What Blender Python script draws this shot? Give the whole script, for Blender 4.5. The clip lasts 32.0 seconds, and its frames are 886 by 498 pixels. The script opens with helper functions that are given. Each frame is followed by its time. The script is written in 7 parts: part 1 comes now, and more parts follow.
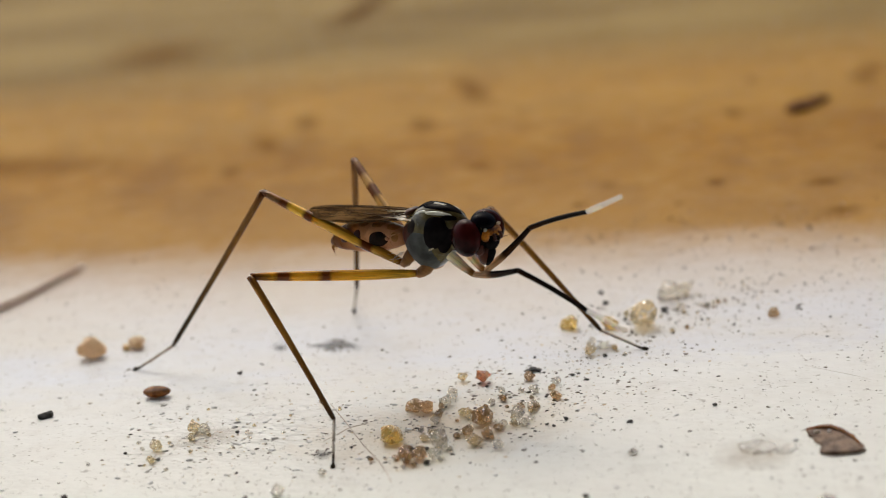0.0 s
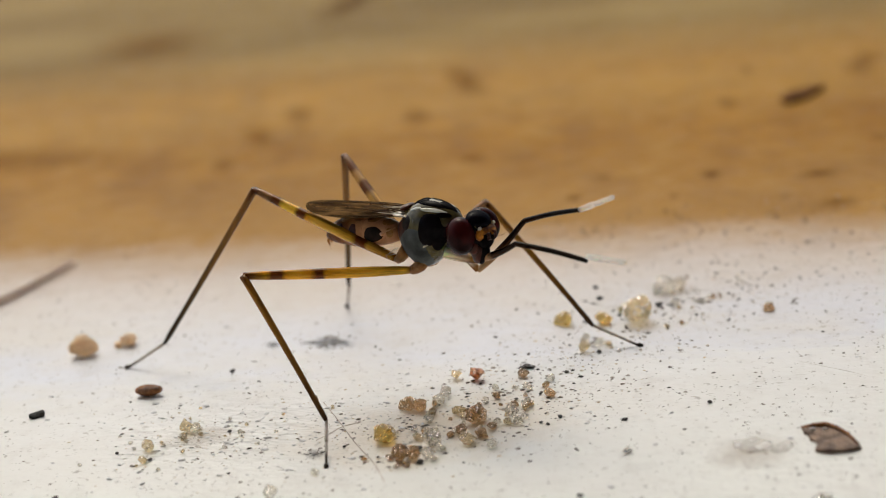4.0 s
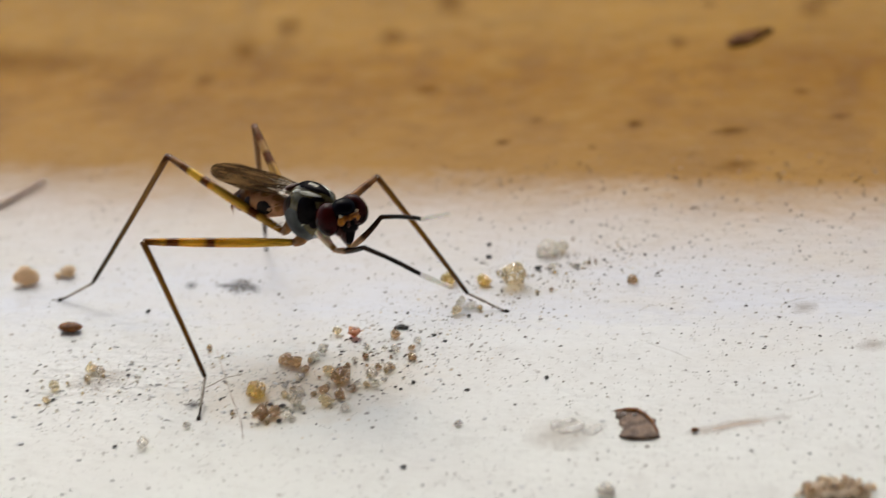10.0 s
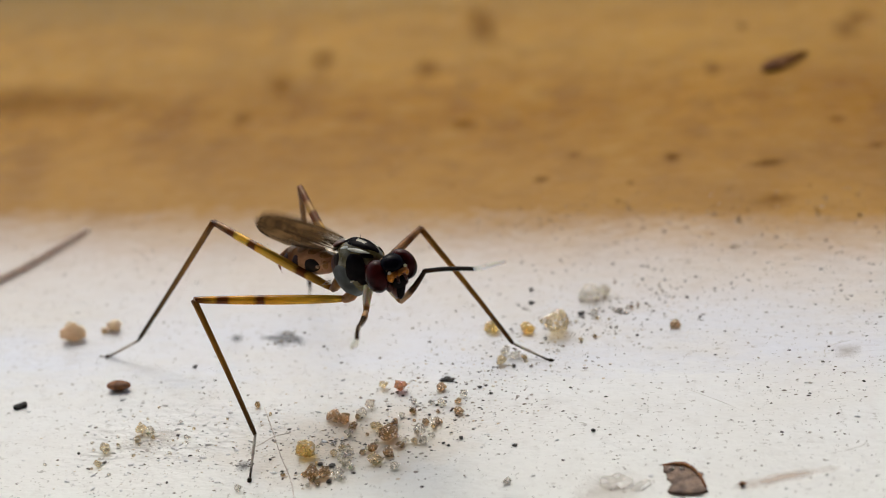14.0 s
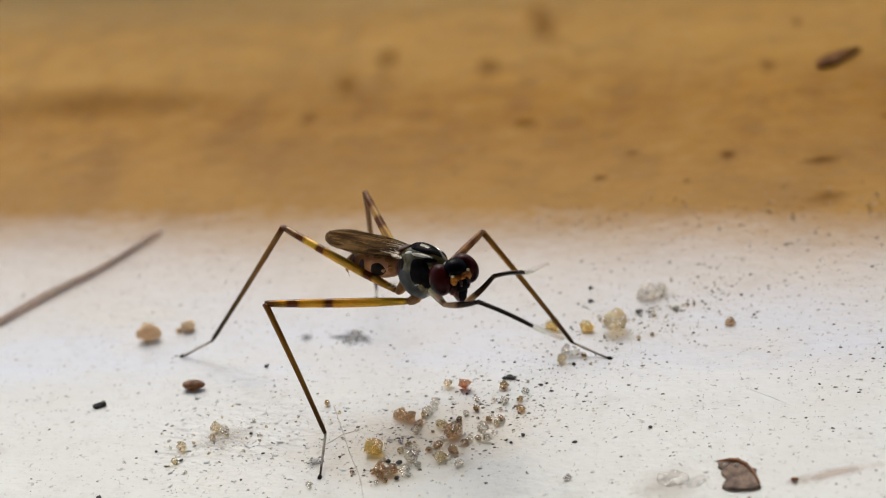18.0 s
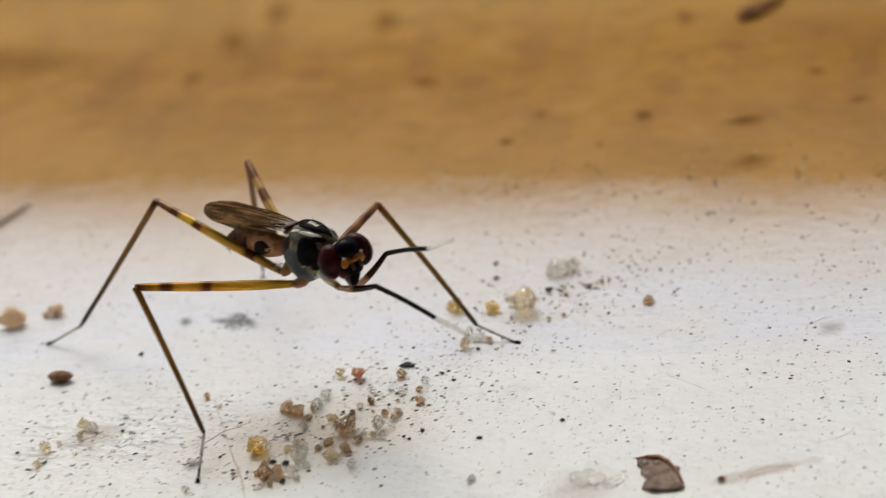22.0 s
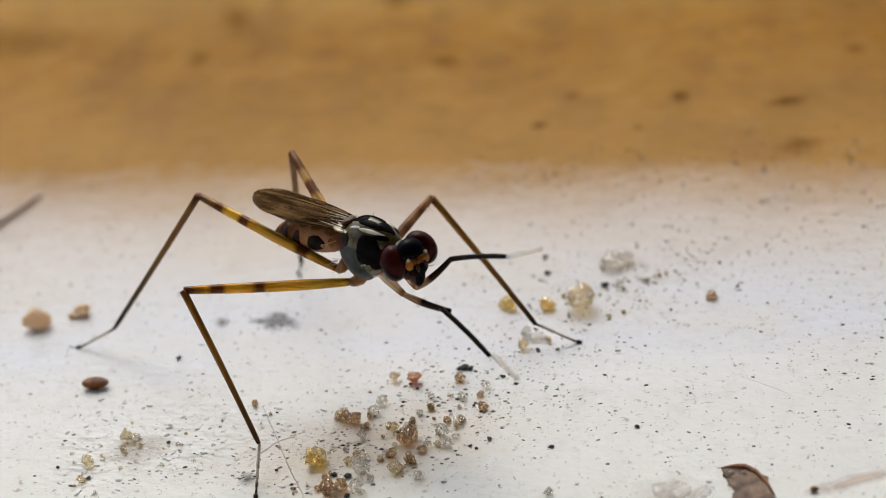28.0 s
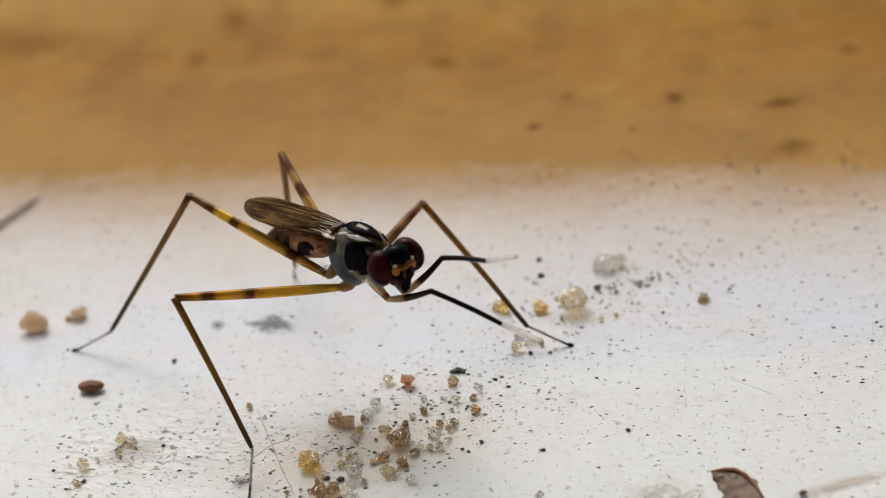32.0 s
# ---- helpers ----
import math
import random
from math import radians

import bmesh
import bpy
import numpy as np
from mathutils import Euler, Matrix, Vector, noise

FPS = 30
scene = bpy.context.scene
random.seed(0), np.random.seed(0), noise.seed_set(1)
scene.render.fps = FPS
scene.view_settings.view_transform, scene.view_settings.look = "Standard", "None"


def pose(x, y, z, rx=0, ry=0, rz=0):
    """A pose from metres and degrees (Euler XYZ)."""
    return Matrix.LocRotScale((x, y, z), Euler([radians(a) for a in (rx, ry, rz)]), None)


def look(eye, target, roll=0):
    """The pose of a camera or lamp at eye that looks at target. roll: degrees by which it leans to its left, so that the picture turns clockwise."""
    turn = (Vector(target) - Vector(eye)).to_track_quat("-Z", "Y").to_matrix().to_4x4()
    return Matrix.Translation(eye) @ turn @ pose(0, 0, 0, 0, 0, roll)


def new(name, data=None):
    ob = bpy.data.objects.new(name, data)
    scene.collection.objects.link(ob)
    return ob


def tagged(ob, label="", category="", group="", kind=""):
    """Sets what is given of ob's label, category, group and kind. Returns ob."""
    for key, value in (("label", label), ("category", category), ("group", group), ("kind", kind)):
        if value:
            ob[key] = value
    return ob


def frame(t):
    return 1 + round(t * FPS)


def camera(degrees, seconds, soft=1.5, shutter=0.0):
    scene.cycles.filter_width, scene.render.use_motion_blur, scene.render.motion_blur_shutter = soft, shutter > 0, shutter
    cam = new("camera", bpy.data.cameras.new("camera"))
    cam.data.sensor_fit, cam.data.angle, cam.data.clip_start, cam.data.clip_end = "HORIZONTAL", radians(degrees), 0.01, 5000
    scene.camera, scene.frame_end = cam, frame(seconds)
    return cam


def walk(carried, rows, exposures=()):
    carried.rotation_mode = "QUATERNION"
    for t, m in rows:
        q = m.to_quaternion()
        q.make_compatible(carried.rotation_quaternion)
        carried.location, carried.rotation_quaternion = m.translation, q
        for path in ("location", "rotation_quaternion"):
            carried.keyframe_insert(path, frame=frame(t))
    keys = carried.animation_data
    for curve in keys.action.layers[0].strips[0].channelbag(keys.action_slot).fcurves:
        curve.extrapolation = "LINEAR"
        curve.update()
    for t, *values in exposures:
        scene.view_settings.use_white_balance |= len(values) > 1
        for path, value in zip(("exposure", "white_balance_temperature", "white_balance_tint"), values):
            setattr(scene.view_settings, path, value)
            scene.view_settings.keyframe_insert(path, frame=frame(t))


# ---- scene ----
# Hand-held macro shot: the lens stays about 75 mm from the fly.
cam = camera(21.30, 32.0, soft=1.0, shutter=0.6)
cam.data.dof.use_dof, cam.data.dof.focus_distance, cam.data.dof.aperture_fstop = True, 0.0665, 82.0
PATH = [
    (0, (-0.00862, -0.05928, 0.02277), (-0.00100, 0.01672, -0.00102), -5.24),
    (0.5, (-0.00837, -0.05854, 0.02274), (-0.00068, 0.01727, -0.00163), -5.34),
    (1, (-0.00866, -0.05896, 0.02309), (-0.00093, 0.01673, -0.00162), -5.34),
    (1.5, (-0.00860, -0.05889, 0.02301), (-0.00097, 0.01686, -0.00157), -5.40),
    (2, (-0.00844, -0.05861, 0.02298), (-0.00078, 0.01713, -0.00158), -5.39),
    (2.5, (-0.00858, -0.05891, 0.02317), (-0.00086, 0.01684, -0.00138), -5.39),
    (4.5, (-0.00831, -0.05866, 0.02302), (-0.00067, 0.01715, -0.00136), -5.50),
    (5, (-0.00809, -0.05749, 0.02318), (0.00018, 0.01812, -0.00163), -5.37),
    (5.5, (-0.00755, -0.05445, 0.02203), (0.00219, 0.02050, -0.00420), -4.90),
    (6, (-0.00720, -0.05394, 0.02261), (0.00338, 0.02051, -0.00467), -4.87),
    (6.5, (-0.00748, -0.06008, 0.02603), (0.00209, 0.01414, -0.00225), -4.80),
    (7, (-0.00471, -0.06435, 0.02924), (0.00304, 0.00959, -0.00030), -4.66),
    (7.5, (-0.00289, -0.06577, 0.03105), (0.00281, 0.00823, 0.00119), -4.44),
    (8, (-0.00183, -0.06695, 0.03188), (0.00141, 0.00714, 0.00188), -4.48),
    (8.5, (-0.00066, -0.06861, 0.03213), (0.00033, 0.00543, 0.00185), -4.40),
    (9, (0.00000, -0.06784, 0.03197), (0.00000, 0.00600, 0.00119), -4.30),
    (9.5, (-0.00002, -0.06635, 0.03136), (0.00016, 0.00727, 0.00005), -4.25),
    (10, (0.00030, -0.06433, 0.03073), (0.00117, 0.00915, -0.00088), -4.40),
    (10.5, (0.00063, -0.06232, 0.03100), (0.00246, 0.01107, -0.00077), -4.48),
    (11, (0.00044, -0.06325, 0.03245), (0.00216, 0.01002, 0.00038), -5.01),
    (11.5, (-0.00008, -0.06278, 0.03252), (0.00080, 0.01035, 0.00009), -5.56),
    (12, (-0.00014, -0.06343, 0.03287), (0.00042, 0.00962, 0.00026), -5.73),
    (12.5, (-0.00013, -0.06349, 0.03298), (0.00008, 0.00958, 0.00042), -5.88),
    (13, (0.00007, -0.06321, 0.03290), (0.00014, 0.00987, 0.00036), -5.97),
    (13.5, (-0.00006, -0.06373, 0.03304), (0.00000, 0.00940, 0.00060), -6.03),
    (14, (0.00013, -0.06369, 0.03333), (-0.00010, 0.00940, 0.00080), -6.16),
    (14.5, (0.00028, -0.06365, 0.03330), (-0.00009, 0.00944, 0.00079), -6.25),
    (16.5, (0.00009, -0.06474, 0.03434), (-0.00113, 0.00837, 0.00187), -6.73),
    (17, (0.00040, -0.06547, 0.03526), (-0.00145, 0.00756, 0.00267), -7.14),
    (17.5, (0.00028, -0.06556, 0.03512), (-0.00198, 0.00741, 0.00240), -7.30),
    (18, (0.00041, -0.06565, 0.03539), (-0.00217, 0.00706, 0.00213), -7.38),
    (18.5, (0.00049, -0.06572, 0.03546), (-0.00238, 0.00677, 0.00175), -7.54),
    (19, (0.00074, -0.06569, 0.03522), (-0.00236, 0.00674, 0.00137), -7.65),
    (19.5, (0.00064, -0.06303, 0.03417), (-0.00149, 0.00928, 0.00000), -7.35),
    (20, (0.00060, -0.06281, 0.03420), (-0.00058, 0.00939, -0.00023), -7.10),
    (20.5, (0.00055, -0.06225, 0.03377), (-0.00022, 0.00992, -0.00074), -6.90),
    (21, (0.00068, -0.06281, 0.03395), (-0.00009, 0.00931, -0.00067), -6.88),
    (21.5, (0.00076, -0.06291, 0.03419), (-0.00019, 0.00920, -0.00044), -7.11),
    (22, (0.00096, -0.05911, 0.03313), (0.00108, 0.01276, -0.00201), -7.06),
    (22.5, (0.00010, -0.05734, 0.03293), (0.00200, 0.01413, -0.00297), -6.60),
    (23, (-0.00158, -0.05449, 0.03116), (0.00199, 0.01663, -0.00530), -5.93),
    (23.5, (-0.00139, -0.05325, 0.03094), (0.00322, 0.01758, -0.00595), -5.66),
    (24, (-0.00143, -0.05463, 0.03217), (0.00301, 0.01619, -0.00476), -5.82),
    (24.5, (-0.00182, -0.05501, 0.03241), (0.00223, 0.01588, -0.00445), -5.99),
    (25, (-0.00329, -0.05420, 0.03232), (0.00075, 0.01677, -0.00439), -6.11),
    (25.5, (-0.00341, -0.05435, 0.03239), (0.00073, 0.01656, -0.00440), -6.09),
    (26, (-0.00318, -0.05449, 0.03287), (0.00062, 0.01639, -0.00403), -6.29),
    (26.5, (-0.00316, -0.05487, 0.03306), (0.00037, 0.01603, -0.00382), -6.39),
    (28.5, (-0.00303, -0.05520, 0.03325), (0.00005, 0.01565, -0.00377), -6.54),
    (29, (-0.00293, -0.05511, 0.03332), (0.00012, 0.01570, -0.00378), -6.54),
    (29.5, (-0.00285, -0.05548, 0.03379), (-0.00000, 0.01531, -0.00337), -6.67),
    (30, (-0.00274, -0.05547, 0.03352), (0.00002, 0.01536, -0.00356), -6.66),
    (30.5, (-0.00256, -0.05499, 0.03343), (0.00024, 0.01587, -0.00358), -6.71),
    (31, (-0.00280, -0.05463, 0.03303), (0.00043, 0.01615, -0.00411), -6.46),
    (31.5, (-0.00268, -0.05480, 0.03336), (0.00056, 0.01590, -0.00394), -6.50),
    (32, (-0.00262, -0.05540, 0.03377), (0.00016, 0.01532, -0.00352), -6.73),
]
walk(cam, [(t, look(eye, target, roll)) for t, eye, target, roll in PATH], [(0.0, 0.26, 6060, 4), (5.0, 0.26, 6060, 4), (8.0, 0.25, 5890, 4), (17.0, 0.25, 5830, 4), (32.0, 0.25, 5770, 4)])


# ---- light: open shade by day, the brighter sky behind the fly ----
SUN_FROM = Vector((-0.15, 0.80, 1.0)).normalized()
world = bpy.data.worlds.new("sky")
scene.world = world
world.use_nodes = True
sky_nodes = world.node_tree
sky = sky_nodes.nodes.new("ShaderNodeTexSky")
sky.sky_type = "NISHITA"
sky.sun_disc = False
sky.dust_density, sky.ozone_density = 7.0, 0.4
sky.sun_elevation = math.asin(SUN_FROM.z)
sky.sun_rotation = math.atan2(SUN_FROM.x, SUN_FROM.y)
sky_nodes.nodes["Background"].inputs["Strength"].default_value = 0.117
sky_nodes.links.new(sky.outputs[0], sky_nodes.nodes["Background"].inputs["Color"])
sun = new("sun", bpy.data.lights.new("sun", "SUN"))
sun.data.energy, sun.data.angle, sun.data.color = 0.24, radians(14), (1.0, 0.88, 0.72)
sun.matrix_world = look(SUN_FROM * 0.5, (0, 0, 0))


# ---- materials ----
MM = 0.001


class Mat:
    """A Principled material with a few shorthands for its nodes. Lengths are in millimetres of object space."""

    def __init__(self, name, colour=(0.5, 0.5, 0.5), rough=0.5, **more):
        self.m = bpy.data.materials.new(name)
        self.m.use_nodes = True
        self.t = self.m.node_tree
        self.b = self.t.nodes["Principled BSDF"]
        self.put("Base Color", (*colour, 1))
        self.put("Roughness", rough)
        for key, value in more.items():
            self.put(key.replace("_", " "), value)

    def put(self, socket, value):
        if hasattr(value, "links"):
            self.t.links.new(value, self.b.inputs[socket])
        else:
            self.b.inputs[socket].default_value = value

    def node(self, kind, **ins):
        n = self.t.nodes.new(kind)
        for key, value in ins.items():
            key = int(key[1:]) if key[0] == "i" and key[1:].isdigit() else key.replace("_", " ")
            if hasattr(value, "links"):
                self.t.links.new(value, n.inputs[key])
            else:
                n.inputs[key].default_value = value
        return n

    def where(self, scale=(1000, 1000, 1000), turn=0.0, shift=(0, 0, 0)):
        co = self.t.nodes.new("ShaderNodeTexCoord")
        at = co.outputs["Object"]
        if turn:
            turned = self.node("ShaderNodeMapping", Vector=at)
            turned.inputs["Rotation"].default_value = (0, 0, turn)
            at = turned.outputs[0]
        mp = self.node("ShaderNodeMapping", Vector=at)
        mp.inputs["Scale"].default_value = scale
        mp.inputs["Location"].default_value = shift
        return mp.outputs[0]

    def noise(self, at, scale, detail=4.0, rough=0.55, distort=0.0):
        n = self.node("ShaderNodeTexNoise", Vector=at, Scale=scale, Detail=detail, Roughness=rough, Distortion=distort)
        return n.outputs["Fac"]

    def ramp(self, fac, stops, mode="LINEAR"):
        n = self.t.nodes.new("ShaderNodeValToRGB")
        n.color_ramp.interpolation = mode
        while len(n.color_ramp.elements) < len(stops):
            n.color_ramp.elements.new(0.5)
        for e, (p, c) in zip(n.color_ramp.elements, stops):
            e.position, e.color = p, ((c, c, c, 1) if isinstance(c, (int, float)) else (*c, 1))
        self.t.links.new(fac, n.inputs[0])
        return n.outputs[0]

    def mix(self, fac, a, b, blend="MIX"):
        n = self.t.nodes.new("ShaderNodeMix")
        n.data_type, n.blend_type = "RGBA", blend
        for sock, v in ((n.inputs[0], fac), (n.inputs[6], a), (n.inputs[7], b)):
            if hasattr(v, "links"):
                self.t.links.new(v, sock)
            else:
                sock.default_value = v if isinstance(v, (int, float)) else (*v, 1)
        return n.outputs[2]

    def math(self, op, a, b=0.0, c=0.0):
        n = self.t.nodes.new("ShaderNodeMath")
        n.operation = op
        for sock, v in zip(n.inputs, (a, b, c)):
            if hasattr(v, "links"):
                self.t.links.new(v, sock)
            else:
                sock.default_value = v
        return n.outputs[0]

    def axis(self, at, which):
        n = self.node("ShaderNodeSeparateXYZ", Vector=at)
        return n.outputs["XYZ".index(which)]

    def bump(self, height, strength=0.3, distance=0.0001):
        n = self.node("ShaderNodeBump", Height=height, Strength=strength, Distance=distance)
        self.put("Normal", n.outputs[0])
        return self


def cuticle(name, dark, light, rough=0.3, scale=3.0, bump=0.15, coat=0.0, gloss=0.2, glow=0.0):
    """Insect cuticle: two close tones in cloudy patches and a fine shagreen."""
    m = Mat(name, light, rough)
    at = m.where()
    m.put("Base Color", m.mix(m.ramp(m.noise(at, scale, 5), [(0.35, 0.0), (0.65, 1.0)]), dark, light))
    m.put("Roughness", m.ramp(m.noise(at, 9.0, 3), [(0.3, max(rough - 0.08, 0.05)), (0.7, rough + 0.12)]))
    m.put("Coat Weight", coat)
    m.put("Coat Roughness", 0.07)
    m.put("Specular IOR Level", gloss)
    m.put("Subsurface Weight", glow)
    m.put("Subsurface Scale", 1.0)
    m.put("Subsurface Radius", (0.0003, 0.00018, 0.00008))
    m.bump(m.noise(at, 22.0, 4), bump, 0.00002)
    return m.m


def banded(name, length, stops, rough=0.12, glow=0.08, gloss=0.22, coat=0.22, clear=0.0, sheen=(1.0, 0.70, 0.26)):
    """A leg segment of amber cuticle that lets some light through; its colour changes along its length, from the joint nearer the body outwards."""
    m = Mat(name, rough=rough)
    at = m.where()
    wob = m.math("MULTIPLY_ADD", m.noise(at, 5.0, 3), 0.16, -0.08)
    along = m.math("ADD", m.math("DIVIDE", m.axis(at, "Z"), length), m.math("MULTIPLY", wob, 0.35))
    tone = m.ramp(along, stops)
    streak = m.noise(m.where((9000, 9000, 600)), 1.0, 3)
    m.put("Base Color", m.mix(m.ramp(streak, [(0.46, 0.0), (0.60, 0.52)]), tone, (0.07, 0.024, 0.004)))
    m.put("Transmission Weight", clear)
    m.put("IOR", 1.42)
    m.put("Subsurface Weight", glow)
    m.put("Specular IOR Level", gloss)
    m.put("Specular Tint", (*sheen, 1))
    m.put("Coat Weight", coat)
    m.put("Coat Roughness", 0.06)
    m.put("Coat IOR", 1.6)
    m.put("Subsurface Scale", 1.0)
    m.put("Subsurface Radius", (0.00022, 0.00011, 0.00003))
    m.bump(streak, 0.45, 0.00001)
    return m.m


AMBER, GOLD, HONEY, BROWN, BLACK = (0.78, 0.34, 0.015), (0.98, 0.58, 0.050), (0.94, 0.47, 0.030), (0.15, 0.042, 0.007), (0.006, 0.004, 0.004)
MAT = {
    "grey": cuticle("grey_dusted_cuticle", (0.024, 0.028, 0.028), (0.085, 0.093, 0.090), 0.42, 2.2, gloss=0.15),
    "olive": cuticle("pale_olive_cuticle", (0.042, 0.033, 0.010), (0.135, 0.110, 0.042), 0.2, 2.5, bump=0.08, coat=0.5, gloss=0.2),
    "black": cuticle("black_cuticle", (0.003, 0.0025, 0.003), (0.008, 0.006, 0.007), 0.12, 4.0, bump=0.05, coat=0.07, gloss=0.0),
    "crown": cuticle("glossy_black_crown", (0.002, 0.002, 0.004), (0.006, 0.005, 0.009), 0.10, 4.0, bump=0.03, coat=0.10, gloss=0.0),
    "redbrown": cuticle("red_brown_cuticle", (0.022, 0.005, 0.003), (0.075, 0.017, 0.009), 0.35, 4.0),
    "orange": cuticle("orange_face_cuticle", (0.10, 0.028, 0.004), (0.66, 0.24, 0.020), 0.35, 7.0),
    "ivory": cuticle("ivory_cuticle", (0.46, 0.38, 0.25), (0.66, 0.59, 0.44), 0.3, 4.0, glow=0.3),
    # pale skin with the highlight of the back put into its colour
    "stripe": cuticle("shiny_pale_stripe", (0.55, 0.53, 0.42), (0.80, 0.80, 0.72), 0.12, 4.0, bump=0.05, coat=1.0),
    "tan": cuticle("tan_cuticle", (0.20, 0.085, 0.022), (0.40, 0.20, 0.065), 0.3, 3.0, gloss=0.25, glow=0.3),
    "cream": cuticle("pinkish_membrane", (0.40, 0.20, 0.11), (0.62, 0.38, 0.23), 0.45, 4.0, gloss=0.1, glow=0.4),
    "spot": cuticle("dull_black_spot", (0.006, 0.004, 0.003), (0.022, 0.010, 0.007), 0.5, 4.0, gloss=0.1),
    "bristle": Mat("bristle", (0.02, 0.015, 0.012), 0.4).m,
    "pale_bristle": Mat("pale_bristle", (0.55, 0.50, 0.42), 0.4).m,
}


def let_through(material, colour, translucent, passing):
    """Thin pale skin: light from behind shines through it, and some of what lies behind shows."""
    tree = material.node_tree
    skin, out = tree.nodes["Principled BSDF"], tree.nodes["Material Output"]
    last = skin.outputs[0]
    for kind, share in (("ShaderNodeBsdfTranslucent", translucent), ("ShaderNodeBsdfTransparent", passing)):
        other, both = tree.nodes.new(kind), tree.nodes.new("ShaderNodeMixShader")
        other.inputs["Color"].default_value = (*colour, 1)
        both.inputs[0].default_value = share
        tree.links.new(last, both.inputs[1])
        tree.links.new(other.outputs[0], both.inputs[2])
        last = both.outputs[0]
    tree.links.new(last, out.inputs["Surface"])


def eye_material():
    m = Mat("compound_eye", (0.05, 0.008, 0.01), 0.18)
    at = m.where()
    cells = m.node("ShaderNodeTexVoronoi", Vector=at, Scale=26.0)
    m.put("Base Color", m.mix(m.ramp(m.noise(at, 1.8, 3), [(0.35, 0.0), (0.65, 1.0)]), (0.010, 0.0015, 0.002), (0.050, 0.006, 0.006)))
    m.bump(cells.outputs["Distance"], 0.25, 0.00001)
    m.put("Coat Weight", 0.06)
    m.put("Coat Roughness", 0.10)
    m.put("Specular IOR Level", 0.04)
    return m.m


def abdomen_material():
    """Peach skin behind the waist that turns to amber brown towards the tail."""
    m = Mat("peach_and_amber_abdomen", (0.4, 0.2, 0.1), 0.33)
    at = m.where()
    along = m.math("ADD", m.math("DIVIDE", m.axis(at, "X"), -2.8), m.math("MULTIPLY_ADD", m.noise(at, 2.4, 4), 0.16, -0.08))
    tone = m.ramp(along, [(0.0, (0.24, 0.090, 0.035)), (0.16, (0.54, 0.29, 0.16)), (0.40, (0.58, 0.31, 0.16)), (0.58, (0.40, 0.18, 0.065)), (0.76, (0.17, 0.060, 0.014)), (1.0, (0.08, 0.028, 0.007))])
    m.put("Base Color", m.mix(m.ramp(m.noise(at, 5.0, 4), [(0.45, 0.0), (0.75, 0.4)]), tone, (0.20, 0.07, 0.02)))
    m.put("Specular IOR Level", 0.03)
    m.bump(m.noise(at, 14.0, 4), 0.2, 0.00002)
    return m.m


def wing_material():
    m = Mat("wing_membrane", (0.10, 0.065, 0.03), 0.34)
    at = m.where()
    streak = m.ramp(m.noise(m.where((500, 4200, 1000)), 1.0, 3, 0.6), [(0.38, 0.0), (0.62, 1.0)])
    m.put("Base Color", m.mix(m.math("MULTIPLY", streak, m.noise(at, 1.3, 3)), (0.034, 0.016, 0.006), (0.46, 0.27, 0.11)))
    m.put("Alpha", m.ramp(m.noise(at, 1.1, 3), [(0.3, 0.66), (0.7, 0.92)]))
    m.put("Specular IOR Level", 0.0)
    m.bump(m.noise(m.where((1000, 2600, 1000)), 2.2, 4), 0.7, 0.00006)
    return m.m


MAT["eye"], MAT["wing"], MAT["abdomen"] = eye_material(), wing_material(), abdomen_material()
MAT["wing_base"] = cuticle("pale_wing_base", (0.22, 0.15, 0.08), (0.50, 0.42, 0.30), 0.3, 5.0, bump=0.4, coat=0.6, glow=0.3)
MAT["vein"] = Mat("wing_vein", (0.035, 0.015, 0.004), 0.6, Specular_IOR_Level=0.05).m


# ---- the painted board on which everything stands ----
EDGE_TURN = radians(10.4)  # the strips of paint run askew to the board
BORDER_TURN = radians(15.5)  # and the border between white and ochre a little more so


def ground_height(x, y):
    """Low waves of the paint, in millimetres."""
    p = Vector((x * 0.16, y * 0.3, 3.0))
    return 0.05 * noise.noise(p) + 0.018 * noise.noise(p * 4.1)


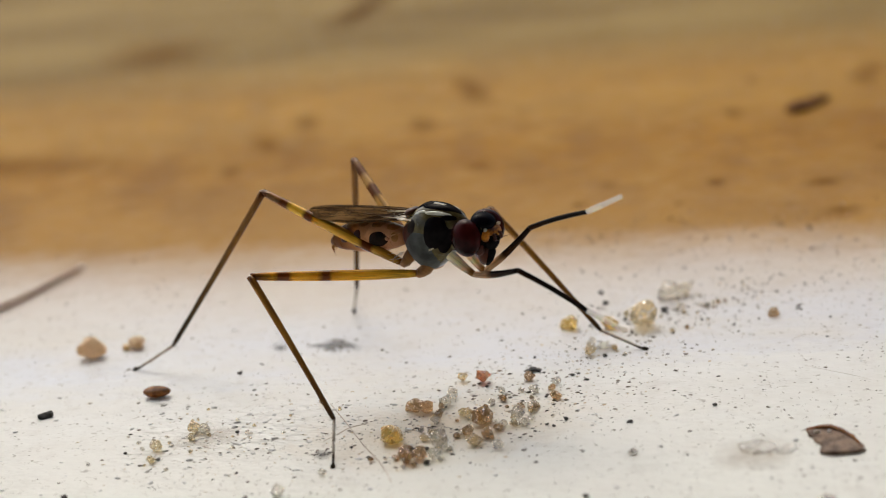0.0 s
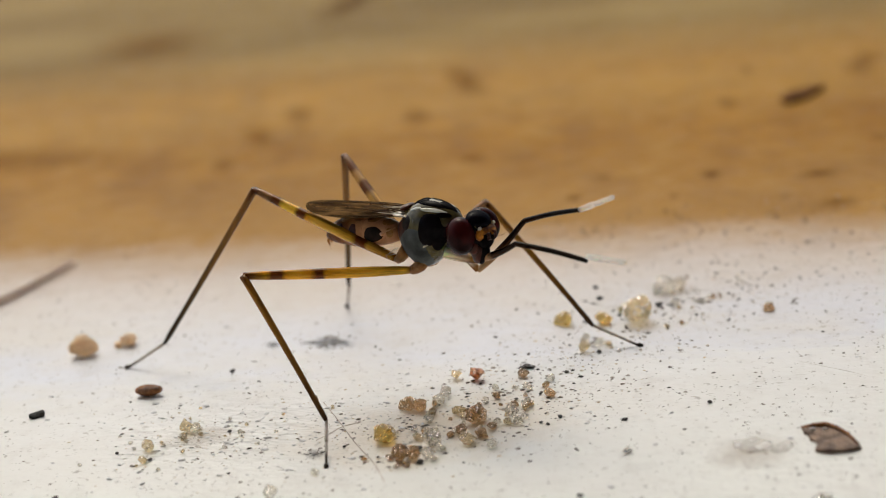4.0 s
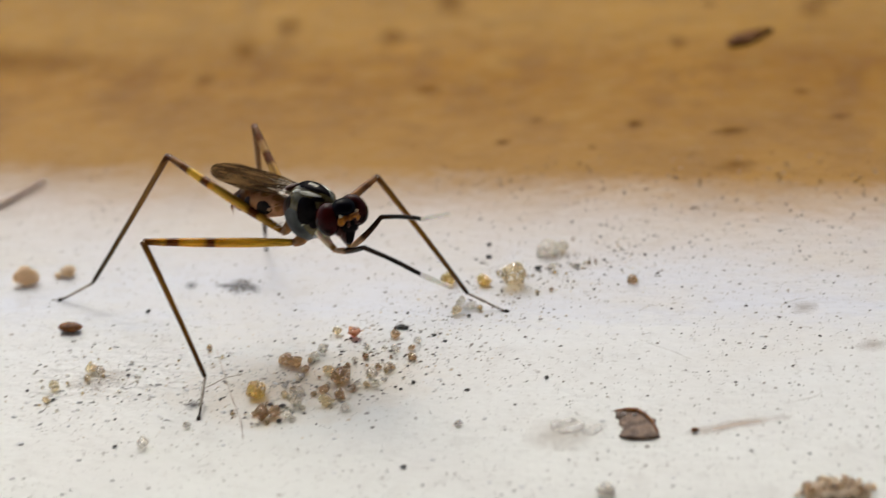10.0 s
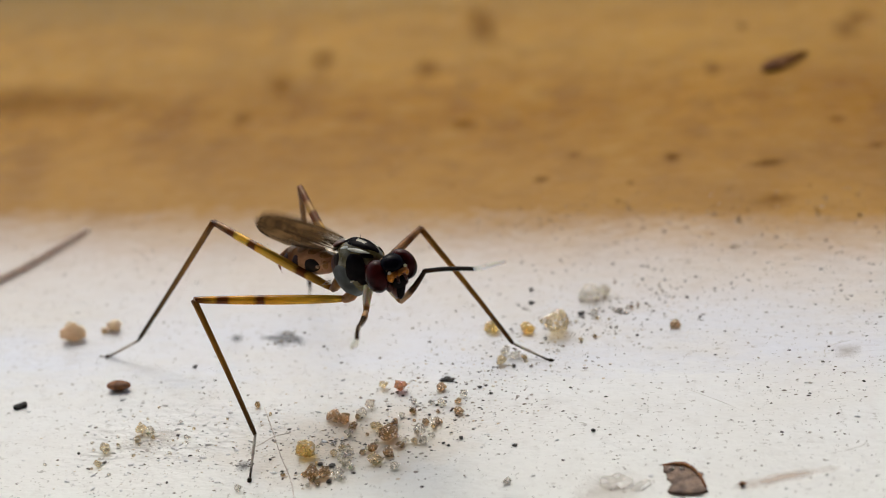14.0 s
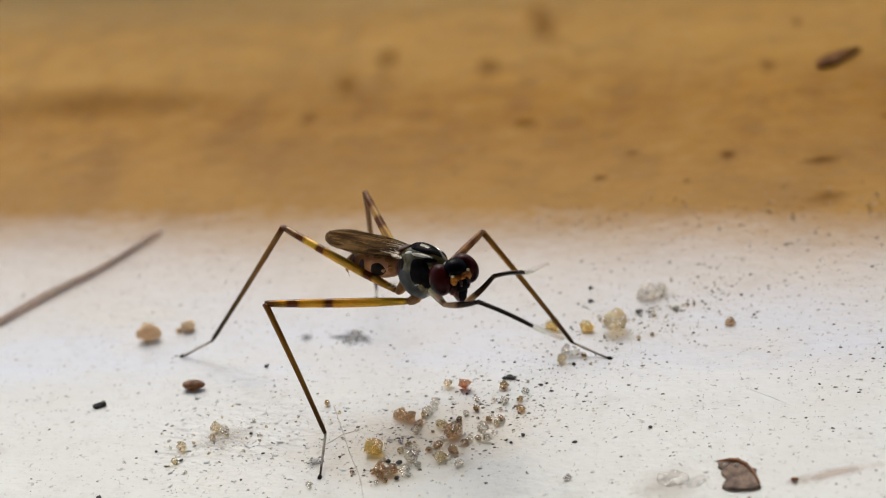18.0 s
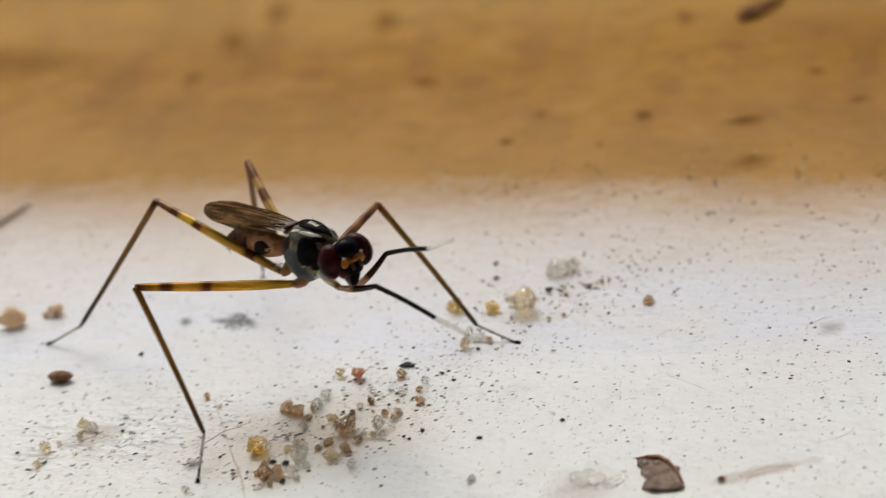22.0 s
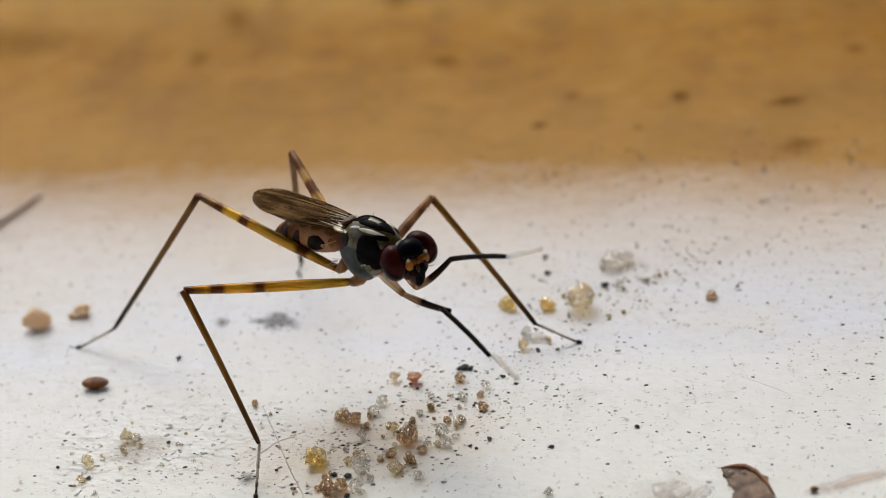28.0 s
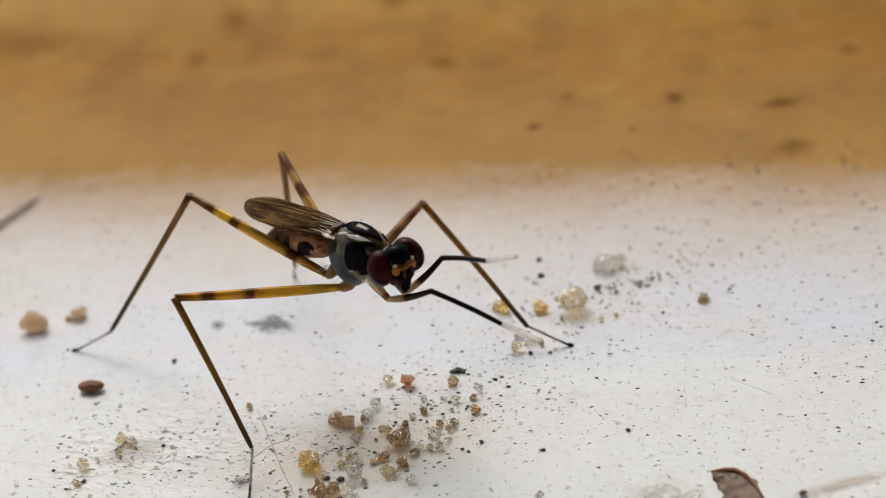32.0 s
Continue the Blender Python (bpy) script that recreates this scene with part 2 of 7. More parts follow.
def ground_material():
    m = Mat("white_and_ochre_paint", rough=0.5)
    at = m.where(turn=EDGE_TURN)
    y = m.axis(at, "Y")
    x = m.axis(at, "X")
    long_way = m.where((60, 120, 300), EDGE_TURN)
    # paint zones across the board: white, ochre, olive
    wob = m.math("MULTIPLY_ADD", m.noise(m.where((140, 300, 300), EDGE_TURN), 1.0, 5), 3.0, -1.5)
    fine = m.math("MULTIPLY_ADD", m.noise(m.where((1500, 2200, 1000), EDGE_TURN), 1.0, 4), 2.2, -1.1)
    yy = m.math("ADD", y, m.math("ADD", wob, fine))
    blur = m.math("ADD", wob, fine)
    zone = m.math("DIVIDE", m.math("ADD", m.axis(m.where(turn=BORDER_TURN), "Y"), blur), 60.0)
    far_zone = m.math("DIVIDE", yy, 60.0)
    # white paint with stains, creamier in front, with a bluer band farther back
    stain = m.ramp(m.noise(m.where((150, 260, 100), EDGE_TURN), 1.0, 6, 0.6), [(0.42, 0.0), (0.75, 1.0)])
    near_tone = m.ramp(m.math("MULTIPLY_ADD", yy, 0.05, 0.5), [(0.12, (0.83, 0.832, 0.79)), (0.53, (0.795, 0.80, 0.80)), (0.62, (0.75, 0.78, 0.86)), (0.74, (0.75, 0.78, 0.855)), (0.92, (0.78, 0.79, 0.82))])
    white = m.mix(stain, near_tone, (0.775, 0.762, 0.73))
    blot = m.ramp(m.noise(m.where((520, 420, 500), EDGE_TURN), 1.0, 5, 0.65), [(0.58, 0.0), (0.74, 0.35)])
    white = m.mix(blot, white, (0.56, 0.53, 0.49))
    scratch = m.ramp(m.noise(m.where((1500, 1300, 500), EDGE_TURN + 0.1), 1.0, 5, 0.65), [(0.60, 0.0), (0.72, 0.16)])
    white = m.mix(scratch, white, (0.52, 0.50, 0.47))
    # sandy dust round the heap of grains
    near = m.node("ShaderNodeVectorMath", i0=m.where(), i1=(-3.4, -2.2, 0.0))
    near.operation = "SUBTRACT"
    near2 = m.node("ShaderNodeVectorMath", i0=near.outputs[0], i1=(0.24, 0.36, 0.0))
    near2.operation = "MULTIPLY"
    far = m.node("ShaderNodeVectorMath", i0=near2.outputs[0])
    far.operation = "LENGTH"
    dust = m.ramp(m.math("ADD", far.outputs["Value"], m.math("MULTIPLY_ADD", m.noise(m.where(), 0.8, 5), 1.1, -0.55)), [(0.15, 0.75), (1.0, 0.0)])
    white = m.mix(dust, white, (0.69, 0.59, 0.45))
    specks = m.noise(m.where((5200, 3400, 1000), 0.1), 1.0, 3, 0.6)
    dot = m.math("MULTIPLY", m.ramp(specks, [(0.63, 0.0), (0.66, 0.9)]), m.ramp(m.noise(m.where(), 0.45, 3), [(0.40, 0.15), (0.62, 0.8)]))
    white = m.mix(dot, white, (0.20, 0.17, 0.14))
    dash = m.math("MULTIPLY", m.ramp(m.noise(m.where((3200, 6500, 1000), EDGE_TURN), 1.0, 2, 0.5), [(0.64, 0.0), (0.69, 0.5)]), m.ramp(m.noise(m.where((300, 420, 300), 0.3), 1.0, 4), [(0.42, 0.0), (0.60, 1.0)]))
    white = m.mix(dash, white, (0.36, 0.33, 0.29))
    smear = m.ramp(m.noise(m.where((1600, 1000, 1000), 0.1), 1.0, 4, 0.7), [(0.52, 0.0), (0.70, 0.14)])
    white = m.mix(smear, white, (0.50, 0.47, 0.42))
    # ochre paint, streaked along the border
    streak = m.noise(long_way, 1.0, 6, 0.6)
    ochre = m.ramp(streak, [(0.30, (0.300, 0.137, 0.013)), (0.46, (0.375, 0.184, 0.016)), (0.60, (0.42, 0.212, 0.024)), (0.76, (0.46, 0.256, 0.042))])
    cloud = m.noise(m.where((110, 120, 100), EDGE_TURN), 1.0, 4, 0.55)
    ochre = m.mix(m.ramp(cloud, [(0.44, 0.0), (0.66, 0.6)]), ochre, (0.26, 0.118, 0.010))
    patchy = m.ramp(m.noise(m.where((420, 300, 100), EDGE_TURN), 1.0, 3, 0.5), [(0.52, 0.0), (0.66, 0.62)])
    ochre = m.mix(patchy, ochre, (0.22, 0.098, 0.010))
    mottle = m.noise(m.where((430, 330, 100), EDGE_TURN), 1.0, 5, 0.6)
    ochre = m.mix(m.ramp(mottle, [(0.50, 0.0), (0.64, 0.6)]), ochre, (0.25, 0.115, 0.014))
    ochre = m.mix(m.ramp(mottle, [(0.30, 0.4), (0.46, 0.0)]), ochre, (0.47, 0.275, 0.06))
    ochre = m.mix(m.ramp(far_zone, [(0.42, 0.0), (0.52, 0.42), (0.62, 0.3)]), ochre, (0.52, 0.315, 0.075))
    olive = m.ramp(m.noise(m.where((60, 170, 100), EDGE_TURN), 1.0, 5, 0.6), [(0.35, (0.215, 0.135, 0.034)), (0.55, (0.30, 0.195, 0.055)), (0.72, (0.39, 0.27, 0.092))])
    across = m.ramp(zone, [(0.01, 0.0), (0.09, 0.16), (0.16, 0.42), (0.20, 0.74), (0.235, 1.0)])
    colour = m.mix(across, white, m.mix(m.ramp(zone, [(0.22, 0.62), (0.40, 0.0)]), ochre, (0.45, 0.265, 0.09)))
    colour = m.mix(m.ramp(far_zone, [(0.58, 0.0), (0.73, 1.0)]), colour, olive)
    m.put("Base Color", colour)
    m.put("Roughness", m.ramp(m.noise(m.where(), 1.2, 5), [(0.3, 0.38), (0.7, 0.62)]))
    m.put("Specular IOR Level", m.ramp(zone, [(0.15, 0.30), (0.23, 0.03)]))
    height = m.math("ADD", m.noise(m.where((650, 1000, 700), EDGE_TURN), 1.0, 5, 0.6), m.math("MULTIPLY", m.noise(m.where((2600, 3200, 500), EDGE_TURN), 1.0, 3, 0.6), 0.30))
    # thick, brushed paint beside the yellow grains
    side = m.node("ShaderNodeVectorMath", i0=m.where(), i1=(-8.6, -0.3, 0.0))
    side.operation = "SUBTRACT"
    side2 = m.node("ShaderNodeVectorMath", i0=side.outputs[0], i1=(0.24, 0.42, 0.0))
    side2.operation = "MULTIPLY"
    side3 = m.node("ShaderNodeVectorMath", i0=side2.outputs[0])
    side3.operation = "LENGTH"
    brushed = m.ramp(m.math("ADD", side3.outputs["Value"], m.math("MULTIPLY_ADD", m.noise(m.where(), 0.5, 4), 1.6, -0.8)), [(0.45, 1.0), (1.0, 0.0)])
    ridges = m.ramp(m.noise(m.where((1300, 2000, 700), 0.35), 1.0, 2, 0.5), [(0.40, 0.0), (0.66, 1.0)])
    height = m.math("ADD", height, m.math("MULTIPLY", m.math("MULTIPLY", ridges, brushed), 0.75))
    m.bump(height, 0.6, 0.00014)
    return m.m


def build_ground():
    fine_x = [-36 + 0.6 * i for i in range(121)]
    fine_y = [-16 + 0.6 * i for i in range(148)]
    xs = [-1100, -600, -250, -110, -60] + fine_x + [60, 110, 250, 600, 1100]
    ys = [-1100, -600, -250, -110, -50, -26] + fine_y + [100, 160, 320, 700, 1300]
    verts = [(x * MM, y * MM, ground_height(x, y) * MM) for y in ys for x in xs]
    n = len(xs)
    faces = [(j * n + i, j * n + i + 1, (j + 1) * n + i + 1, (j + 1) * n + i) for j in range(len(ys) - 1) for i in range(n - 1)]
    me = bpy.data.meshes.new("ground")
    me.from_pydata(verts, [], faces)
    me.polygons.foreach_set("use_smooth", [True] * len(faces))
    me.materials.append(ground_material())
    return tagged(new("ground", me), "white-painted board with an ochre painted strip behind, dusty", "ground", kind="structure")


build_ground()


def slab(name, x0, x1, y0, y1, z0, z1, material, label):
    """A plain added wall or overhang with rounded edges, in metres."""
    bm = bmesh.new()
    bmesh.ops.create_cube(bm, size=1)
    for v in bm.verts:
        v.co = Vector(((x0 + x1) / 2 + v.co.x * (x1 - x0), (y0 + y1) / 2 + v.co.y * (y1 - y0), (z0 + z1) / 2 + v.co.z * (z1 - z0)))
    bmesh.ops.bevel(bm, geom=list(bm.edges), offset=0.004, segments=2, affect="EDGES")
    me = bpy.data.meshes.new(name)
    bm.to_mesh(me)
    bm.free()
    me.materials.append(material)
    return tagged(new(name, me), label, "wall", kind="structure")


def plaster_material():
    m = Mat("dull_plaster", (0.2, 0.18, 0.15), 0.8)
    at = m.where((1, 1, 1))
    m.put("Base Color", m.mix(m.noise(at, 14.0, 6), (0.11, 0.095, 0.08), (0.20, 0.175, 0.145)))
    m.bump(m.noise(at, 120.0, 6), 0.3, 0.001)
    return m.m


# added unseen slabs block light behind and above the lens, open towards the light
PLASTER = plaster_material()
slab("wall_south", -0.9, 0.9, -0.42, -0.36, -0.02, 0.42, PLASTER, "dull brown plaster wall in the shade")
slab("ceiling", -0.9, 0.9, -0.36, 0.10, 0.38, 0.42, PLASTER, "dull brown plaster overhang in the shade")


# ---- the stilt-legged fly: its space has x ahead, y to its left, z up, in millimetres, the origin in the thorax ----


def part(name, bm, material, parent, label="", smooth=True):
    """Links a bmesh as one mesh object under a thing or a part."""
    me = bpy.data.meshes.new(name)
    if smooth:
        for f in bm.faces:
            f.smooth = True
    bm.to_mesh(me)
    bm.free()
    me.materials.append(material)
    ob = new(name, me)
    ob.parent = parent
    if label:
        ob["label"] = label
    return ob


def thing(name, label, category, group=""):
    return tagged(new(name), label, category, group)


def smooth_between(table, u):
    """Cubic reading of rows (u, value, value, ...)."""
    u = min(max(u, table[0][0]), table[-1][0])
    k = max(i for i in range(len(table) - 1) if table[i][0] <= u)
    a, b = table[k], table[k + 1]
    p, q = table[max(k - 1, 0)], table[min(k + 2, len(table) - 1)]
    s, width = (u - a[0]) / (b[0] - a[0]), b[0] - a[0]
    out = []
    for j in range(1, len(a)):
        ma = (b[j] - p[j]) / max(b[0] - p[0], 1e-6) * width
        mb = (q[j] - a[j]) / max(q[0] - a[0], 1e-6) * width
        out.append((2 * s**3 - 3 * s**2 + 1) * a[j] + (s**3 - 2 * s**2 + s) * ma + (3 * s**2 - 2 * s**3) * b[j] + (s**3 - s**2) * mb)
    return out


def grid_mesh(surface, nu, nv, closed=True):
    """A bmesh from surface(u, v) in millimetres, closed round v; the ends are capped."""
    bm = bmesh.new()
    rows = []
    for i in range(nu + 1):
        rows.append([bm.verts.new(Vector(surface(i / nu, j / nv)) * MM) for j in range(nv if closed else nv + 1)])
    for i in range(nu):
        for j in range(nv):
            k = (j + 1) % nv if closed else j + 1
            bm.faces.new((rows[i][j], rows[i][k], rows[i + 1][k], rows[i + 1][j]))
    if closed:
        bm.faces.new(rows[0][::-1])
        bm.faces.new(rows[-1])
    bmesh.ops.recalc_face_normals(bm, faces=bm.faces)
    return bm


def patch(surface, u, v, ru, rv, lift=0.012, squareness=2.0, seed=0):
    """A thin plate that lies on surface() round (u, v), with an uneven rounded outline."""
    bm = bmesh.new()
    rings, spokes = 5, 26
    rand = random.Random(seed)
    wave = [rand.uniform(0, 6.28) for _ in range(3)]

    def at(r, a):
        c, s = math.cos(a), math.sin(a)
        k = (abs(c) ** squareness + abs(s) ** squareness) ** (-1 / squareness)
        k *= 1 + 0.07 * math.sin(2 * a + wave[0]) + 0.05 * math.sin(3 * a + wave[1]) + 0.03 * math.sin(5 * a + wave[2])
        uu, vv = u + r * k * c * ru, v + r * k * s * rv
        p = Vector(surface(uu, vv))
        e = 0.004
        n = (Vector(surface(uu + e, vv)) - p).cross(Vector(surface(uu, vv + e)) - p)
        n = n.normalized() if n.length > 1e-9 else Vector((0, 0, 1))
        if n.dot(p - Vector(surface.middle(uu))) < 0:
            n = -n
        return (p + n * (lift * (1 - r**4) + (0.002 if r < 1 else -0.01))) * MM

    mid = bm.verts.new(at(0.0, 0.0))
    last = None
    for i in range(1, rings + 1):
        ring = [bm.verts.new(at(i / rings, 2 * math.pi * j / spokes)) for j in range(spokes)]
        for j in range(spokes):
            k = (j + 1) % spokes
            bm.faces.new((mid, ring[j], ring[k]) if last is None else (last[j], ring[j], ring[k], last[k]))
        last = ring
    bmesh.ops.recalc_face_normals(bm, faces=bm.faces)
    return bm


def ball(centre, radii, turn=(0, 0, 0), nu=20, nv=28, dent=None):
    bm = bmesh.new()
    bmesh.ops.create_uvsphere(bm, u_segments=nv, v_segments=nu, radius=1)
    m = Euler([radians(a) for a in turn]).to_matrix()
    for w in bm.verts:
        p = Vector((w.co.x * radii[0], w.co.y * radii[1], w.co.z * radii[2]))
        if dent:
            p = dent(p)
        w.co = (m @ p + Vector(centre)) * MM
    return bm


def tube(points, radii, sides=10):
    """A bent tube through points (mm) with a radius at each."""
    pts = [Vector(p) for p in points]
    bm = bmesh.new()
    rings, ref = [], None
    for i, p in enumerate(pts):
        d = (pts[min(i + 1, len(pts) - 1)] - pts[max(i - 1, 0)]).normalized()
        ref = ref or (Vector((0, 0, 1)) if abs(d.z) < 0.9 else Vector((1, 0, 0)))
        a = d.cross(ref).normalized()
        b = d.cross(a).normalized()
        rings.append([bm.verts.new((p + radii[i] * (math.cos(t) * a + math.sin(t) * b)) * MM) for t in (2 * math.pi * j / sides for j in range(sides))])
    for r, s in zip(rings, rings[1:]):
        for j in range(sides):
            k = (j + 1) % sides
            bm.faces.new((r[j], r[k], s[k], s[j]))
    bm.faces.new(rings[0][::-1])
    bm.faces.new(rings[-1])
    bmesh.ops.recalc_face_normals(bm, faces=bm.faces)
    return bm


def join(bm, other):
    me = bpy.data.meshes.new("joined")
    other.to_mesh(me)
    other.free()
    bm.from_mesh(me)
    bpy.data.meshes.remove(me)
    return bm


def hairs(roots, length, radius, seed=0, curl=0.25):
    """Bristles from (root, way) pairs, joined into one bmesh."""
    rand = random.Random(seed)
    bm = bmesh.new()
    for root, way in roots:
        root, way = Vector(root), Vector(way).normalized()
        side = way.cross(Vector((rand.uniform(-1, 1), rand.uniform(-1, 1), rand.uniform(-1, 1)))).normalized()
        l = length * rand.uniform(0.6, 1.2)
        pts = [root + way * l * s + side * curl * l * s * s for s in (0, 0.4, 0.75, 1.0)]
        join(bm, tube(pts, [radius, radius * 0.8, radius * 0.5, radius * 0.12], 5))
    return bm


THORAX = [(0.0, 0.05, 0.05, 0.16), (0.07, 0.30, 0.36, 0.14), (0.22, 0.50, 0.72, 0.10), (0.42, 0.60, 0.92, 0.14), (0.62, 0.57, 0.82, 0.26), (0.80, 0.44, 0.58, 0.42), (0.93, 0.26, 0.32, 0.54), (1.0, 0.12, 0.14, 0.58)]
ABDOMEN = [(0.0, 0.12, 0.14, 0.00), (0.10, 0.26, 0.26, 0.00), (0.30, 0.40, 0.40, -0.03), (0.55, 0.45, 0.44, -0.07), (0.78, 0.38, 0.36, -0.14), (0.92, 0.22, 0.22, -0.24), (1.0, 0.08, 0.09, -0.32)]


ABDOMEN_LENGTH = 2.80


def shell(table, x0, x1):
    """A body shell: v goes round from the top by the right flank."""

    def surface(u, v):
        w, h, z = smooth_between(table, u)
        a = 2 * math.pi * v
        return (x0 + (x1 - x0) * min(max(u, 0), 1), -w * math.sin(a), z + h * math.cos(a))

    def middle(u):
        return (x0 + (x1 - x0) * u, 0, smooth_between(table, u)[2])

    surface.middle = middle
    return surface


HIPS = {"hind": (-0.594, 0.342, -0.617), "middle": (-0.135, 0.342, -0.85), "fore": (1.0, 0.32, -0.20)}
LEG_LENGTHS = {("hind", -1): (4.90, 5.59, 1.50), ("middle", -1): (4.49, 4.48, 1.62), ("hind", 1): (4.64, 4.87, 1.50), ("middle", 1): (4.02, 4.63, 1.43)}
FORE = (0.85, 1.90, 2.05, 1.10)


def build_body(fly):
    s = shell(THORAX, -0.66, 1.42)
    thorax = part("thorax", grid_mesh(s, 40, 40), MAT["olive"], fly, "pale olive thorax with black and blue-grey plates")
    for side in (1, -1):
        def at(u, v, ru, rv, mat, name, sq=2.4, lift=0.012, seed=0, label=""):
            part(name, patch(s, u, v if side > 0 else 1 - v, ru, rv, lift, sq, seed), MAT[mat], thorax, label)
        at(0.36, 0.335, 0.265, 0.150, "grey", "side_plate", 2.8, 0.035, 1, "blue-grey side plate")
        at(0.55, 0.300, 0.10, 0.006, "ivory", "plate_edge", 2.6, 0.018, 31)
        at(0.68, 0.222, 0.18, 0.098, "black", "shoulder_patch", 2.6, 0.048, 2)
        at(0.80, 0.305, 0.125, 0.100, "black", "chest_patch", 2.2, 0.022, 7)
        at(0.15, 0.225, 0.135, 0.120, "redbrown", "rear_patch", 2.8, 0.020, 3)
        at(0.27, 0.165, 0.085, 0.052, "spot", "wing_base_spot", 2.0, 0.022, 4)
        at(0.13, 0.400, 0.08, 0.07, "redbrown", "hip_plate", 2.2, 0.014, 5)
        at(0.62, 0.046, 0.24, 0.030, "black", "back_stripe", 2.4, 0.012, 6)
        at(0.84, 0.125, 0.10, 0.030, "black", "collar_patch", 2.2, 0.014, 17)
        # pale stripes, brightened in colour to double as the thorax highlight
        at(0.68, 0.100, 0.20, 0.016, "stripe", "pale_stripe", 2.2, 0.016, 12, "shiny whitish stripe")
        at(0.40, 0.092, 0.10, 0.010, "stripe", "pale_stripe", 2.2, 0.014, 13)
    part("scutum_plate", patch(s, 0.40, 0.0, 0.13, 0.060, 0.022, 2.2, 8), MAT["black"], thorax)
    part("front_plate", patch(s, 0.82, 0.0, 0.13, 0.060, 0.018, 2.2, 9), MAT["black"], thorax)
    part("scutellum", ball((-0.36, 0, 0.78), (0.20, 0.24, 0.09), (0, -20, 0)), MAT["redbrown"], thorax)
    tops = [((0.35 + 0.16 * i + 0.03 * side, side * (0.20 + 0.02 * i), 1.03 - 0.05 * i), (-0.5, side * 0.5, 1)) for i in range(4) for side in (1, -1)]
    tops += [((-0.45, side * 0.14, 0.86), (-1, side * 0.2, 0.5)) for side in (1, -1)] + [((1.1, side * 0.18, 0.86), (0.3, side * 0.3, 1)) for side in (1, -1)]
    part("back_bristles", hairs(tops, 0.10, 0.007, 5), MAT["bristle"], thorax)
    rand = random.Random(9)
    fringe = [((-0.45 - rand.random() * 0.2, sd * 0.36, -0.25 - 0.35 * rand.random()), (-0.9, sd * 0.5, -0.35 + rand.uniform(-0.4, 0.3))) for sd in (1, -1) for _ in range(16)]
    part("pale_side_hairs", hairs(fringe, 0.34, 0.006, 6), MAT["pale_bristle"], thorax, "fine white hairs above the hips")
    part("neck", tube([(1.30, 0, 0.56), (1.5, 0, 0.56), (1.7, 0, 0.54)], [0.17, 0.14, 0.17], 14), MAT["ivory"], fly)
    for side in (1, -1):
        hx, hy, hz = HIPS["middle"]
        part("middle_coxa", tube([(0.22, side * 0.22, -0.52), (0.10, side * 0.28, -0.72), (hx + 0.1, side * 0.33, hz + 0.04), (hx, side * hy, hz), (hx - 0.08, side * (hy + 0.05), hz + 0.01)], [0.20, 0.18, 0.15, 0.13, 0.08], 14), MAT["tan"], fly)
        hx, hy, hz = HIPS["hind"]
        part("hind_coxa", tube([(-0.28, side * 0.22, -0.25), (-0.40, side * 0.28, -0.42), (hx + 0.08, side * 0.33, hz + 0.05), (hx, side * hy, hz), (hx - 0.09, side * (hy + 0.02), hz + 0.02)], [0.19, 0.17, 0.14, 0.12, 0.08], 14), MAT["tan"], fly)
        part("haltere", join(tube([(-0.55, side * 0.36, 0.28), (-0.72, side * 0.50, 0.22), (-0.82, side * 0.56, 0.16)], [0.02, 0.016, 0.02], 6), ball((-0.86, side * 0.58, 0.13), (0.07, 0.05, 0.05), nu=8, nv=10)), MAT["cream"], fly)


